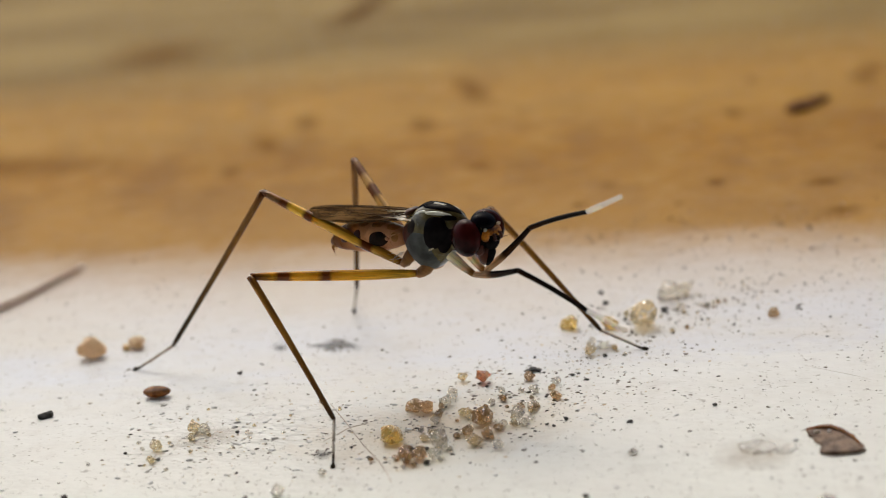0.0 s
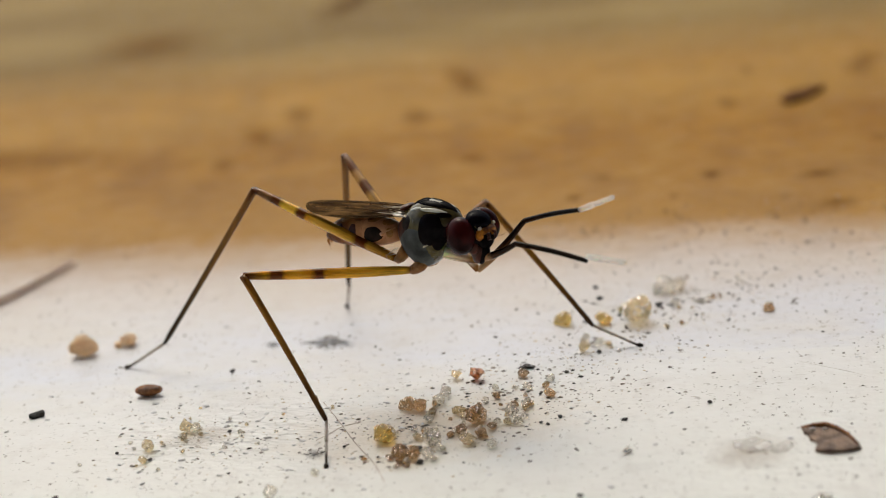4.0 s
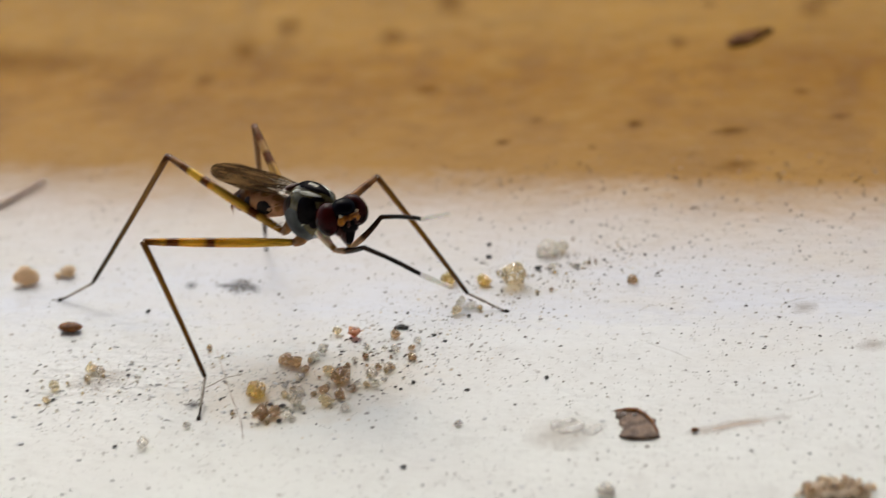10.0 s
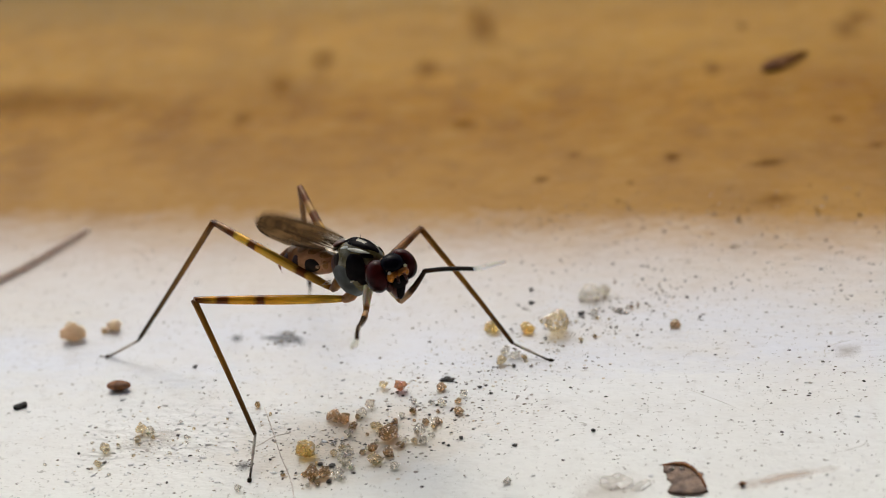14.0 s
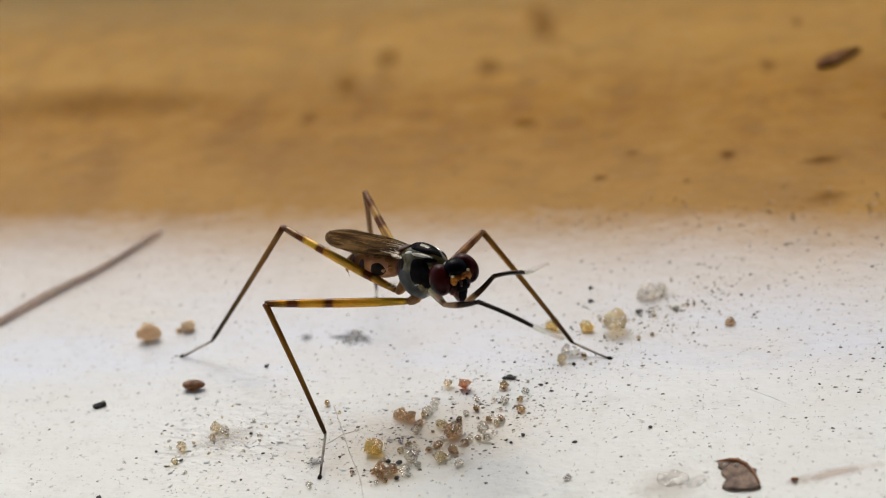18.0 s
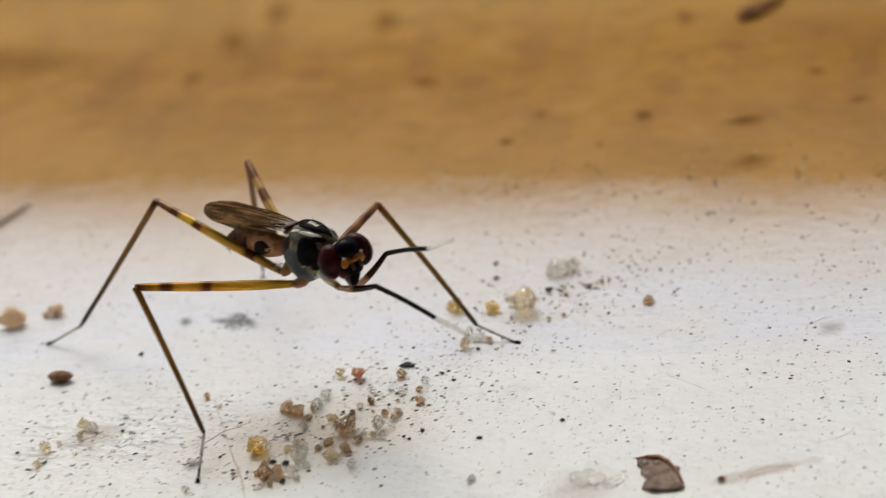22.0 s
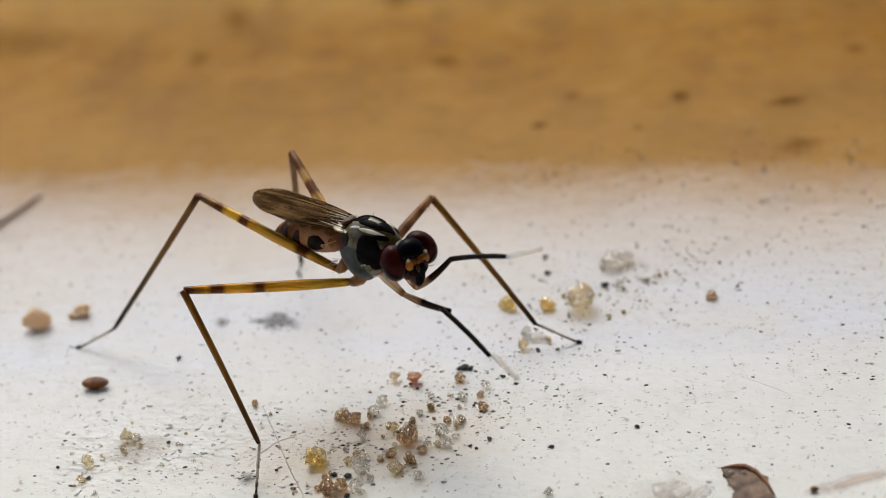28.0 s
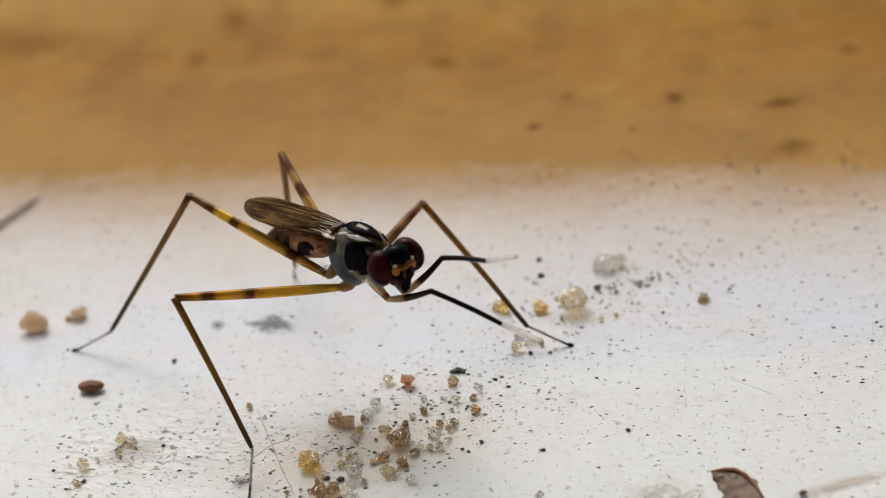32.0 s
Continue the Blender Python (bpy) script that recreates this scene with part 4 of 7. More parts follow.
GRAIN = {
    "amber": (crystal("amber_quartz", (0.97, 0.84, 0.50), (0.36, 0.19, 0.04), (0.98, 0.75, 0.32), 0.82), "honey-yellow translucent sand grain lying on white paint"),
    "brown": (crystal("brown_quartz", (0.86, 0.72, 0.54), (0.07, 0.036, 0.018), (0.74, 0.54, 0.32), 0.84), "brown glassy sand grain lying on white paint"),
    "orange": (crystal("orange_quartz", (0.90, 0.56, 0.34), (0.42, 0.13, 0.04), (0.92, 0.50, 0.24), 0.6), "orange-red sand grain lying on white paint"),
    "clear": (crystal("clear_quartz", (0.99, 0.97, 0.92), (0.22, 0.17, 0.12), (1.0, 0.98, 0.95), 0.97), "clear glassy sand grain lying on white paint"),
    "yellow": (crystal("yellow_quartz", (0.98, 0.90, 0.73), (0.32, 0.18, 0.07), (1.0, 0.87, 0.64), 0.92), "pale yellow glassy sand grain lying on white paint"),
    "grey": (crystal("grey_quartz", (0.86, 0.83, 0.79), (0.14, 0.12, 0.10), (0.80, 0.76, 0.70), 0.88), "grey glassy sand grain lying on white paint"),
    "tan": (litter("tan_stone", (0.66, 0.50, 0.32), (0.92, 0.78, 0.58), 3.0, 0.6, 0.5), "tan opaque sand grain lying on white paint"),
    "dark": (litter("dark_mineral", (0.010, 0.008, 0.007), (0.055, 0.04, 0.03), 6.0, 0.4), "tiny black speck of grit on white paint"),
}
let_through(GRAIN["tan"][0], (0.95, 0.80, 0.62), 0.5, 0.0)
GRAIN_MESHES = {}


def grain_mesh(kind, variant):
    """Alike grains share their meshes."""
    if (kind, variant) not in GRAIN_MESHES:
        bm = stone(variant * 7 + len(kind) * 3, 11 + 2 * variant, 0.24)
        me = bpy.data.meshes.new("sand_grain")
        bm.to_mesh(me)
        bm.free()
        me.materials.append(GRAIN[kind][0])
        GRAIN_MESHES[kind, variant] = me
    return GRAIN_MESHES[kind, variant]


def grain(kind, x, y, size, seed, group="sand grains"):
    """One grain, bedded in the paint by a hair."""
    material, label = GRAIN[kind]
    me = grain_mesh(kind, seed % 5)
    rand = random.Random(seed * 31 + 7)
    ob = new("sand_grain" if kind != "dark" else "grit_speck", me)
    tagged(ob, label, "sand grain" if kind != "dark" else "grit", group if kind != "dark" else "grit specks")
    ob.location = lying(x, y)
    ob.rotation_euler = (0, 0, rand.uniform(0, 6.28))
    ob.scale = [size * rand.uniform(0.95, 1.2), size * rand.uniform(0.8, 1.05), size * rand.uniform(0.72, 0.95) * {"grey": 0.6, "dark": 0.6}.get(kind, 1.0)]
    return ob


# places and sizes in millimetres
AMBER_GRAINS = [
    (-4.75, -2.57, 0.80), (2.29, 3.97, 0.49), (1.24, 4.31, 0.57),
]
BROWN_GRAINS = [
    (-1.51, -0.61, 0.28), (-0.14, -0.99, 0.32), (-3.88, -0.60, 0.50), (-3.56, -0.80, 0.36), (-2.24, -2.12, 0.58), (-1.93, -2.67, 0.31),
    (-2.75, -2.68, 0.35), (-2.28, -3.11, 0.42), (-4.51, -4.14, 0.44), (-4.15, -4.04, 0.38), (-4.74, -3.88, 0.27), (-4.54, -3.34, 0.21),
    (6.99, 3.25, 0.34), (-6.26, 0.76, 0.20), (-0.59, 0.58, 0.32),
]
ORANGE_GRAINS = [
    (-1.81, 0.79, 0.45),
]
CLEAR_GRAINS = [
    (-1.46, -0.05, 0.27), (-0.63, -0.34, 0.30), (0.11, 0.07, 0.27), (-2.77, -0.02, 0.30), (-3.04, -0.54, 0.34), (-3.44, -1.58, 0.33),
    (-0.84, -1.52, 0.37), (-2.08, -1.25, 0.23), (-1.34, -2.10, 0.38), (-1.24, -2.62, 0.26), (-1.00, -2.25, 0.26), (-2.13, -3.93, 0.34),
    (-3.46, -2.82, 0.38), (-3.58, -3.47, 0.52), (-3.79, -4.12, 0.38), (-3.38, -3.74, 0.27), (-3.64, -4.37, 0.22), (-4.65, -4.56, 0.19),
    (-9.52, -0.27, 0.27), (-6.67, -4.31, 0.24), (-7.84, -5.25, 0.41), (1.53, 2.66, 0.33), (4.55, 6.0, 0.74), (5.0, 6.15, 0.38),
    (4.56, 4.7, 0.24), (1.81, 2.23, 0.39),
]
YELLOW_GLASS_GRAINS = [
    (-2.34, 1.08, 0.33), (-2.61, -1.39, 0.35), (-1.50, -2.54, 0.23), (-2.69, -3.52, 0.45), (-4.36, -4.53, 0.20), (-9.80, -0.14, 0.40),
    (-9.86, -0.65, 0.29), (-10.80, -1.09, 0.36), (-10.95, -1.92, 0.25), (3.25, 3.8, 0.95), (1.39, 1.87, 0.37),
]
GREY_GRAINS = [
    (5.35, 4.82, 0.27), (1.05, -5.53, 0.30), (-3.90, -2.15, 0.21), (4.70, -9.99, 0.50),
]
TAN_GRAINS = [
    (-12.61, 7.03, 0.70), (-11.24, 7.47, 0.51), (-11.60, 7.33, 0.27),
]
DARK_GRAINS = [
    (-0.39, 1.24, 0.25), (-0.54, 1.21, 0.18), (-0.23, 1.13, 0.18), (-4.30, -3.27, 0.17), (-3.95, -3.44, 0.21), (-4.02, -4.41, 0.20),
    (4.12, 4.86, 0.25), (2.88, 4.42, 0.17), (2.60, 6.04, 0.19), (2.67, 7.05, 0.17), (1.73, 1.60, 0.16), (-0.13, -2.56, 0.16),
    (1.42, -3.41, 0.15), (-0.52, -2.91, 0.12), (-0.66, -2.73, 0.10), (3.74, -3.02, 0.14), (-10.76, -1.79, 0.14), (-8.66, -5.15, 0.15),
    (-8.79, -3.39, 0.10), (-5.78, -2.68, 0.10), (-8.64, -0.54, 0.13), (-2.68, 0.31, 0.11), (-0.35, -0.77, 0.11), (0.59, 0.47, 0.13),
    (1.81, 4.27, 0.11), (-1.78, 0.47, 0.11), (-3.05, -0.64, 0.09), (-2.31, -0.97, 0.11), (-13.15, -3.53, 0.19), (-0.56, -7.71, 0.15),
    (-11.62, -1.04, 0.12), (-8.38, 3.95, 0.17),
]
FIBRE_LINE = [(-20.68, 6.67), (-18.32, 9.52), (-16.75, 11.43), (-15.09, 13.15), (-13.04, 16.1)]


for kind, places in (("amber", AMBER_GRAINS), ("brown", BROWN_GRAINS), ("orange", ORANGE_GRAINS), ("clear", CLEAR_GRAINS), ("yellow", YELLOW_GLASS_GRAINS), ("grey", GREY_GRAINS), ("tan", TAN_GRAINS), ("dark", DARK_GRAINS)):
    for i, (x, y, size) in enumerate(places):
        grain(kind, x, y, size, i + len(kind) * 11)


def strewn(seed, count, middle, spread, kinds, sizes):
    """Small grains scattered round a middle."""
    rand = random.Random(seed)
    for i in range(count):
        x, y = rand.gauss(middle[0], spread[0]), rand.gauss(middle[1], spread[1])
        x, y = x, y + (x - middle[0]) * spread[2]
        grain(rand.choice(kinds), x, y, rand.uniform(*sizes), seed * 100 + i)


strewn(1, 44, (-2.3, -1.7), (1.25, 0.85, 0.6), ("clear", "clear", "clear", "yellow", "brown"), (0.09, 0.24))
strewn(2, 34, (-9.4, -0.7), (1.4, 0.8, 0.3), ("yellow", "clear", "clear"), (0.06, 0.15))
strewn(3, 30, (4.9, 4.9), (1.0, 0.7, 0.45), ("clear", "clear", "yellow", "brown"), (0.05, 0.14))
strewn(4, 7, (2.0, 2.1), (0.5, 0.4, 0.0), ("clear", "clear", "yellow"), (0.10, 0.18))


def scatter(name, count, seed, place, sizes, material, label, tall=1.0):
    """Grit too fine to count: flat-bottomed crumbs, joined into one mesh. tall: how upright they stand."""
    rand = random.Random(seed)
    verts, faces = [], []
    for _ in range(count):
        x, y = place(rand)
        r = sizes[0] * (sizes[1] / sizes[0]) ** (rand.random() ** 2.2)
        a0, n = rand.uniform(0, 6.28), rand.choice((5, 6, 7))
        z = ground_height(x, y)
        k = len(verts)
        lean, wide = rand.gauss(-0.15, 0.5), rand.uniform(0.30, 0.9)
        for level, shrink in ((-0.15, 1.0), (0.16, 0.95), (0.38, 0.45)):
            for j in range(n):
                a = a0 + 6.2832 * j / n
                q = r * shrink * rand.uniform(0.75, 1.15)
                u, w = q * math.cos(a) / tall ** 0.7, q * wide * math.sin(a) / tall ** 0.4
                verts.append(((x + u * math.cos(lean) - w * math.sin(lean)) * MM, (y + u * math.sin(lean) + w * math.cos(lean)) * MM, (z + r * level * tall) * MM))
        for level in (0, 1):
            for j in range(n):
                i = (j + 1) % n
                faces.append((k + level * n + j, k + level * n + i, k + level * n + n + i, k + level * n + n + j))
        faces.append(tuple(k + 2 * n + j for j in range(n)))
    me = bpy.data.meshes.new(name)
    me.from_pydata(verts, [], faces)
    me.materials.append(material)
    return tagged(new(name, me), label, "grit", kind="stuff")


def grit_material(name, tones, rough=0.6, ior=1.45):
    m = Mat(name, tones[0], rough)
    m.put("IOR", ior)
    rnd = m.node("ShaderNodeNewGeometry").outputs["Random Per Island"]
    m.put("Base Color", m.ramp(rnd, [(i / (len(tones) - 1), c) for i, c in enumerate(tones)]))
    return m.m


def over_board(rand):
    while True:
        x, y = rand.uniform(-24, 22), rand.uniform(-12.5, 15.5)
        y -= 0.17 * x * 0.9
        d = 0.30 + 0.9 * max(0.0, noise.noise(Vector((x * 0.13, y * 0.2, 9.0)))) + (0.4 if x > 6 and y > 3 else 0) - (0.16 if x < -4 else 0)
        if rand.random() < d:
            return x, y


def round_heap(rand):
    x = rand.gauss(-2.0, 2.6)
    return x, -1.2 + 0.45 * (x + 2.0) + rand.gauss(0, 1.5)


def round_left(rand):
    return rand.gauss(-8.6, 2.0), rand.gauss(-1.2, 1.6)


def round_right(rand):
    x = rand.gauss(5.0, 2.4)
    return x, 4.6 + 0.35 * (x - 5) + rand.gauss(0, 1.3)


def by_border(rand):
    x = rand.uniform(1, 20)
    return x, 13.2 - 0.19 * x - abs(rand.gauss(0, 3.2)) + rand.uniform(0, 2.2)


def over_near(rand):
    return rand.uniform(-17, 14), rand.uniform(-11, 5)


def in_smudge(rand):
    return rand.gauss(-5.5, 0.36), rand.gauss(5.45, 0.26)


def by_foot(rand):
    return rand.gauss(-6.6, 0.22), rand.gauss(-2.72, 0.14)


def over_right(rand):
    return rand.uniform(-1.5, 15), rand.uniform(-10.5, 6.0)


def over_ochre(rand):
    x = rand.uniform(-22, 24)
    return x, 14.5 - 0.18 * x + abs(rand.gauss(0, 3.5))


DARK_GRIT = grit_material("dark_grit", [(0.012, 0.010, 0.009), (0.06, 0.048, 0.038), (0.20, 0.17, 0.14), (0.36, 0.32, 0.28), (0.50, 0.46, 0.42)])
WHITE_CRUMB = grit_material("white_paint_crumbs", [(0.84, 0.85, 0.86), (0.90, 0.90, 0.90), (0.80, 0.80, 0.80)], 0.12, 1.7)
PALE_GRIT = grit_material("pale_grit", [(0.86, 0.80, 0.70), (0.74, 0.60, 0.42), (0.90, 0.82, 0.68), (0.97, 0.95, 0.92)], 0.14, 2.0)
scatter("dark_grit", 2100, 11, over_board, (0.018, 0.080), DARK_GRIT, "fine dark grit strewn over the white paint")
scatter("dark_grit", 430, 20, over_right, (0.019, 0.070), DARK_GRIT, "fine dark grit on the bare white paint")
scatter("dark_grit", 720, 12, round_heap, (0.018, 0.085), DARK_GRIT, "fine dark grit round the heap of sand")
scatter("dark_grit", 70, 13, round_left, (0.018, 0.08), DARK_GRIT, "fine dark grit beside the yellow grains")
scatter("dark_grit", 330, 14, round_right, (0.020, 0.085), DARK_GRIT, "fine dark grit round the glassy grains", 1.8)
scatter("dark_grit", 46, 21, in_smudge, (0.03, 0.10), DARK_GRIT, "grey smudge of packed dirt on white paint")
scatter("dark_grit", 16, 22, by_foot, (0.03, 0.09), DARK_GRIT, "dark crumbs of dirt on white paint")
scatter("dark_grit", 430, 15, by_border, (0.022, 0.085), DARK_GRIT, "fine dark upright grit along the ochre border", 2.6)
scatter("paint_crumbs", 260, 23, round_left, (0.025, 0.13), WHITE_CRUMB, "glossy white crumbs and ridges of paint")
scatter("paint_crumbs", 420, 24, over_near, (0.02, 0.10), WHITE_CRUMB, "glossy white crumbs of paint on the board")
scatter("ochre_grit", 150, 19, over_ochre, (0.02, 0.075), grit_material("ochre_grit", [(0.10, 0.045, 0.008), (0.20, 0.09, 0.014), (0.30, 0.15, 0.03), (0.48, 0.29, 0.08)], 0.8), "fine brown grit on the ochre paint")
scatter("sand_dust", 520, 16, round_heap, (0.015, 0.065), PALE_GRIT, "fine pale sand dust round the heap of sand")
scatter("sand_dust", 240, 17, round_left, (0.015, 0.06), PALE_GRIT, "fine yellow sand dust on the white paint")
scatter("sand_dust", 220, 18, round_right, (0.015, 0.06), PALE_GRIT, "fine pale sand dust round the glassy grains")

# ---- larger litter ----
def thin_scale():
    """A clear, crumpled skin."""
    m = Mat("clear_scale", (0.80, 0.74, 0.64), 0.2)
    at = m.where()
    m.put("Base Color", m.mix(m.ramp(m.noise(at, 3.0, 5, 0.7), [(0.4, 0.0), (0.62, 1.0)]), (0.45, 0.38, 0.30), (0.92, 0.90, 0.85)))
    m.put("Alpha", m.ramp(m.noise(at, 2.2, 4, 0.6), [(0.35, 0.15), (0.65, 0.6)]))
    m.put("Coat Weight", 1.0)
    m.bump(m.noise(at, 3.0, 5, 0.6), 0.9, 0.0002)
    return m.m



SEED_SKIN = litter("seed_skin", (0.17, 0.058, 0.012), (0.44, 0.165, 0.036), 5.0, 0.25)
BARK = litter("bark", (0.085, 0.048, 0.030), (0.34, 0.23, 0.16), 2.6)
CHAR = litter("char", (0.008, 0.008, 0.008), (0.045, 0.04, 0.036), 5.0)
SCALE = thin_scale()
STAIN = stain("dried_dirt", (0.11, 0.042, 0.005), (0.22, 0.088, 0.010), 0.6)
FAINT = stain("faint_dirt", (0.21, 0.088, 0.009), (0.30, 0.13, 0.016), 0.45)
GREY_DIRT = stain("grey_dirt", (0.10, 0.10, 0.11), (0.44, 0.44, 0.45), 0.62)
CRACK = litter("crack_dirt", (0.62, 0.60, 0.57), (0.78, 0.76, 0.72), 5.0)
FIBRE = litter("fibre", (0.56, 0.48, 0.42), (0.82, 0.75, 0.68), 3.0, 0.7, 0.6)
let_through(FIBRE, (0.80, 0.72, 0.66), 0.5, 0.1)


def loose(name, bm, material, label, category, x, y, turn=0.0, group="", smooth=True):
    """A top-level thing of one mesh that lies on the board."""
    c, s = math.cos(radians(turn)), math.sin(radians(turn))
    for v in bm.verts:
        px, py = v.co.x / MM, v.co.y / MM
        v.co.z += (ground_height(x + c * px - s * py, y + s * px + c * py) - ground_height(x, y)) * MM
    ob = part(name, bm, material, None, "", smooth)
    ob.location = lying(x, y)
    ob.rotation_euler = (0, 0, radians(turn))
    return tagged(ob, label, category, group)


def flake(length, width, thick, seed, curl=0.1, detail=9):
    """An uneven plate with ragged edges, slightly curled."""
    rand = random.Random(seed)
    bm = bmesh.new()
    spokes, rings = 40, detail
    edge = [1 + 0.22 * noise.noise(Vector((math.cos(a) * 1.6, math.sin(a) * 1.6, seed * 3.1))) + 0.14 * noise.noise(Vector((math.cos(a) * 5, math.sin(a) * 5, seed * 1.7))) for a in (2 * math.pi * j / spokes for j in range(spokes))]
    sheets = []
    for top in (True, False):
        mid = bm.verts.new((0, 0, (thick if top else 0.0) * MM))
        last, sheet = None, []
        for i in range(1, rings + 1):
            ring = []
            for j in range(spokes):
                a, q = 2 * math.pi * j / spokes, i / rings
                c, s = math.cos(a), math.sin(a)
                k = (abs(c) ** 3 + abs(s) ** 3) ** (-1 / 3) * edge[j] * q
                x, y = 0.5 * length * k * c, 0.5 * width * k * s
                z = curl * (x * x / (length * length) * 4 + 0.4 * y / width)
                bumpy = 0.5 * thick * noise.noise(Vector((x * 2.2, y * 4.5, seed)))
                z += (thick + bumpy) * (1 - 0.35 * q**4) if top else -0.02
                ring.append(bm.verts.new(Vector((x, y, max(z, -0.05))) * MM))
            for j in range(spokes):
                k2 = (j + 1) % spokes
                bm.faces.new((mid, ring[j], ring[k2]) if last is None else (last[j], ring[j], ring[k2], last[k2]))
            last = ring
        sheets.append(last)
    for j in range(spokes):
        k2 = (j + 1) % spokes
        bm.faces.new((sheets[0][j], sheets[1][j], sheets[1][k2], sheets[0][k2]))
    bmesh.ops.recalc_face_normals(bm, faces=bm.faces)
    return bm


def seed_body(length, width, ridge=0.05):
    def surface(u, v):
        r = math.sin(math.pi * min(max(u, 0.01), 0.99)) ** 0.42 * (1 - 0.14 * u)
        a = 2 * math.pi * v
        k = 1 + ridge * math.cos(7 * a)
        return (length * (u - 0.5), 0.5 * width * r * k * math.sin(a), 0.42 * width * (1 + r * k * math.cos(a)) * 0.95)

    return grid_mesh(surface, 20, 28)


loose("seed", seed_body(0.76, 0.42, 0.03), SEED_SKIN, "small ribbed brown seed lying on white paint", "seed", -10.72, 2.95, -10)
loose("black_chip", flake(0.40, 0.20, 0.12, 3, 0.04), CHAR, "small black splinter lying on white paint", "chip", -13.82, 2.47, 20)


def plate(corners, thick, seed, curl=0.0):
    """A ragged plate with the given corners, in millimetres."""
    bm = bmesh.new()
    cs = [Vector((*c, 0)) for c in corners]
    edge = []
    for a, b in zip(cs, cs[1:] + cs[:1]):
        for i in range(9):
            p = a.lerp(b, i / 9)
            p += Vector((noise.noise(p * 3.1 + Vector((seed, 0, 0))), noise.noise(p * 3.1 + Vector((0, seed, 0))), 0)) * 0.13
            p += Vector((noise.noise(p * 11 + Vector((seed, 0, 0))), noise.noise(p * 11 + Vector((0, seed, 0))), 0)) * 0.05
            edge.append(p)
    mid = sum(edge, Vector()) / len(edge)
    rings, sheets = 8, []
    for top in (True, False):
        last = None
        centre = bm.verts.new((mid + Vector((0, 0, thick if top else -0.02))) * MM)
        for i in range(1, rings + 1):
            q = i / rings
            ring = []
            for e in edge:
                p = mid.lerp(e, q)
                lift = curl * (p.y - mid.y) ** 2 + curl * 0.6 * max(0.0, p.y - mid.y)
                lump = 0.55 * thick * noise.noise(Vector((p.x * 2.4, p.y * 5.0, seed))) + 0.25 * thick * noise.noise(Vector((p.x * 9, p.y * 9, seed)))
                ring.append(bm.verts.new((p + Vector((0, 0, lift + (thick + lump) * (1 - 0.3 * q**5) if top else lift - 0.02))) * MM))
            n = len(ring)
            for j in range(n):
                k = (j + 1) % n
                bm.faces.new((centre, ring[j], ring[k]) if last is None else (last[j], ring[j], ring[k], last[k]))
            last = ring
        sheets.append(last)
    n = len(edge)
    for j in range(n):
        k = (j + 1) % n
        bm.faces.new((sheets[0][j], sheets[1][j], sheets[1][k], sheets[0][k]))
    bmesh.ops.recalc_face_normals(bm, faces=bm.faces)
    return bm


bark = thing("bark_flake", "ragged brown flake of bark lying on white paint", "flake")
bark.location = lying(5.95, -6.45)
part("flake_body", plate([(-0.52, 0.95), (0.10, 0.80), (0.50, 0.35), (0.58, -0.70), (0.30, -0.84), (-0.50, -0.62), (-0.42, 0.1)], 0.08, 5, 0.04), BARK, bark)
part("dark_rim", tube([(-0.50, 0.88, 0.10), (-0.15, 0.83, 0.14), (0.10, 0.74, 0.15), (0.32, 0.47, 0.13), (0.48, 0.02, 0.10), (0.55, -0.6, 0.08)], [0.025, 0.055, 0.065, 0.055, 0.04, 0.025], 8), SEED_SKIN, bark, "darker curled edge")
for i, (x, y, w) in enumerate(((-0.28, 0.60, 0.09), (0.02, 0.52, 0.07))):
    part("crumb", ball((x, y, 0.11), (w, w * 0.7, 0.06), nu=8, nv=10), FIBRE, bark)
loose("mica_scale", flake(0.85, 0.80, 0.035, 8, 0.02), SCALE, "thin clear scale lying on white paint", "flake", 4.08, -6.15, 15)
loose("mica_scale", flake(0.70, 0.40, 0.03, 9, 0.02), SCALE, "thin yellowish scale lying on white paint", "flake", 4.75, -6.45, 40)
loose("red_crumb", stone(44, 14, 0.2), SEED_SKIN, "tiny dark red crumb on white paint", "crumb", 7.5, -7.0).scale = (0.22, 0.18, 0.16)
for i, (x, y, l, w, turn) in enumerate(((-5.56, 5.38, 0.62, 0.55, 5), (-5.1, 5.2, 0.40, 0.42, 30), (-5.95, 5.55, 0.30, 0.35, 70), (-7.1, 5.75, 0.35, 0.3, 10), (-6.55, -2.95, 0.42, 0.32, 0))):
    loose("dirt_smudge", flake(l * 1.6, w * 3.2, 0.012, 20 + i, 0.0), GREY_DIRT, "flat grey smudge of dirt on white paint", "dirt", x, y, turn, "grey smudges")
clump = thing("sand_clump", "crumbly tan clump of sand grains on white paint", "sand clump")
clump.location = lying(10.6, -11.0)
part("packed_sand", flake(1.5, 0.95, 0.20, 77, 0.0), litter("packed_sand", (0.46, 0.31, 0.17), (0.88, 0.74, 0.55), 4.0), clump)
rand = random.Random(5)
for i in range(150):
    a, r = rand.uniform(0, 6.28), 0.88 * rand.random() ** 0.55
    size = rand.uniform(0.08, 0.20)
    ob = new("grain", grain_mesh(rand.choice(("tan", "tan", "tan", "brown")), 1 + i % 3))
    ob.parent = clump
    ob.location = Vector((r * 1.15 * math.cos(a), r * 0.8 * math.sin(a), 0.17 * max(0.0, 1 - r / 0.9))) * MM
    ob.rotation_euler = (rand.uniform(-0.5, 0.5), rand.uniform(-0.5, 0.5), rand.uniform(0, 6.28))
    ob.scale = [size] * 3

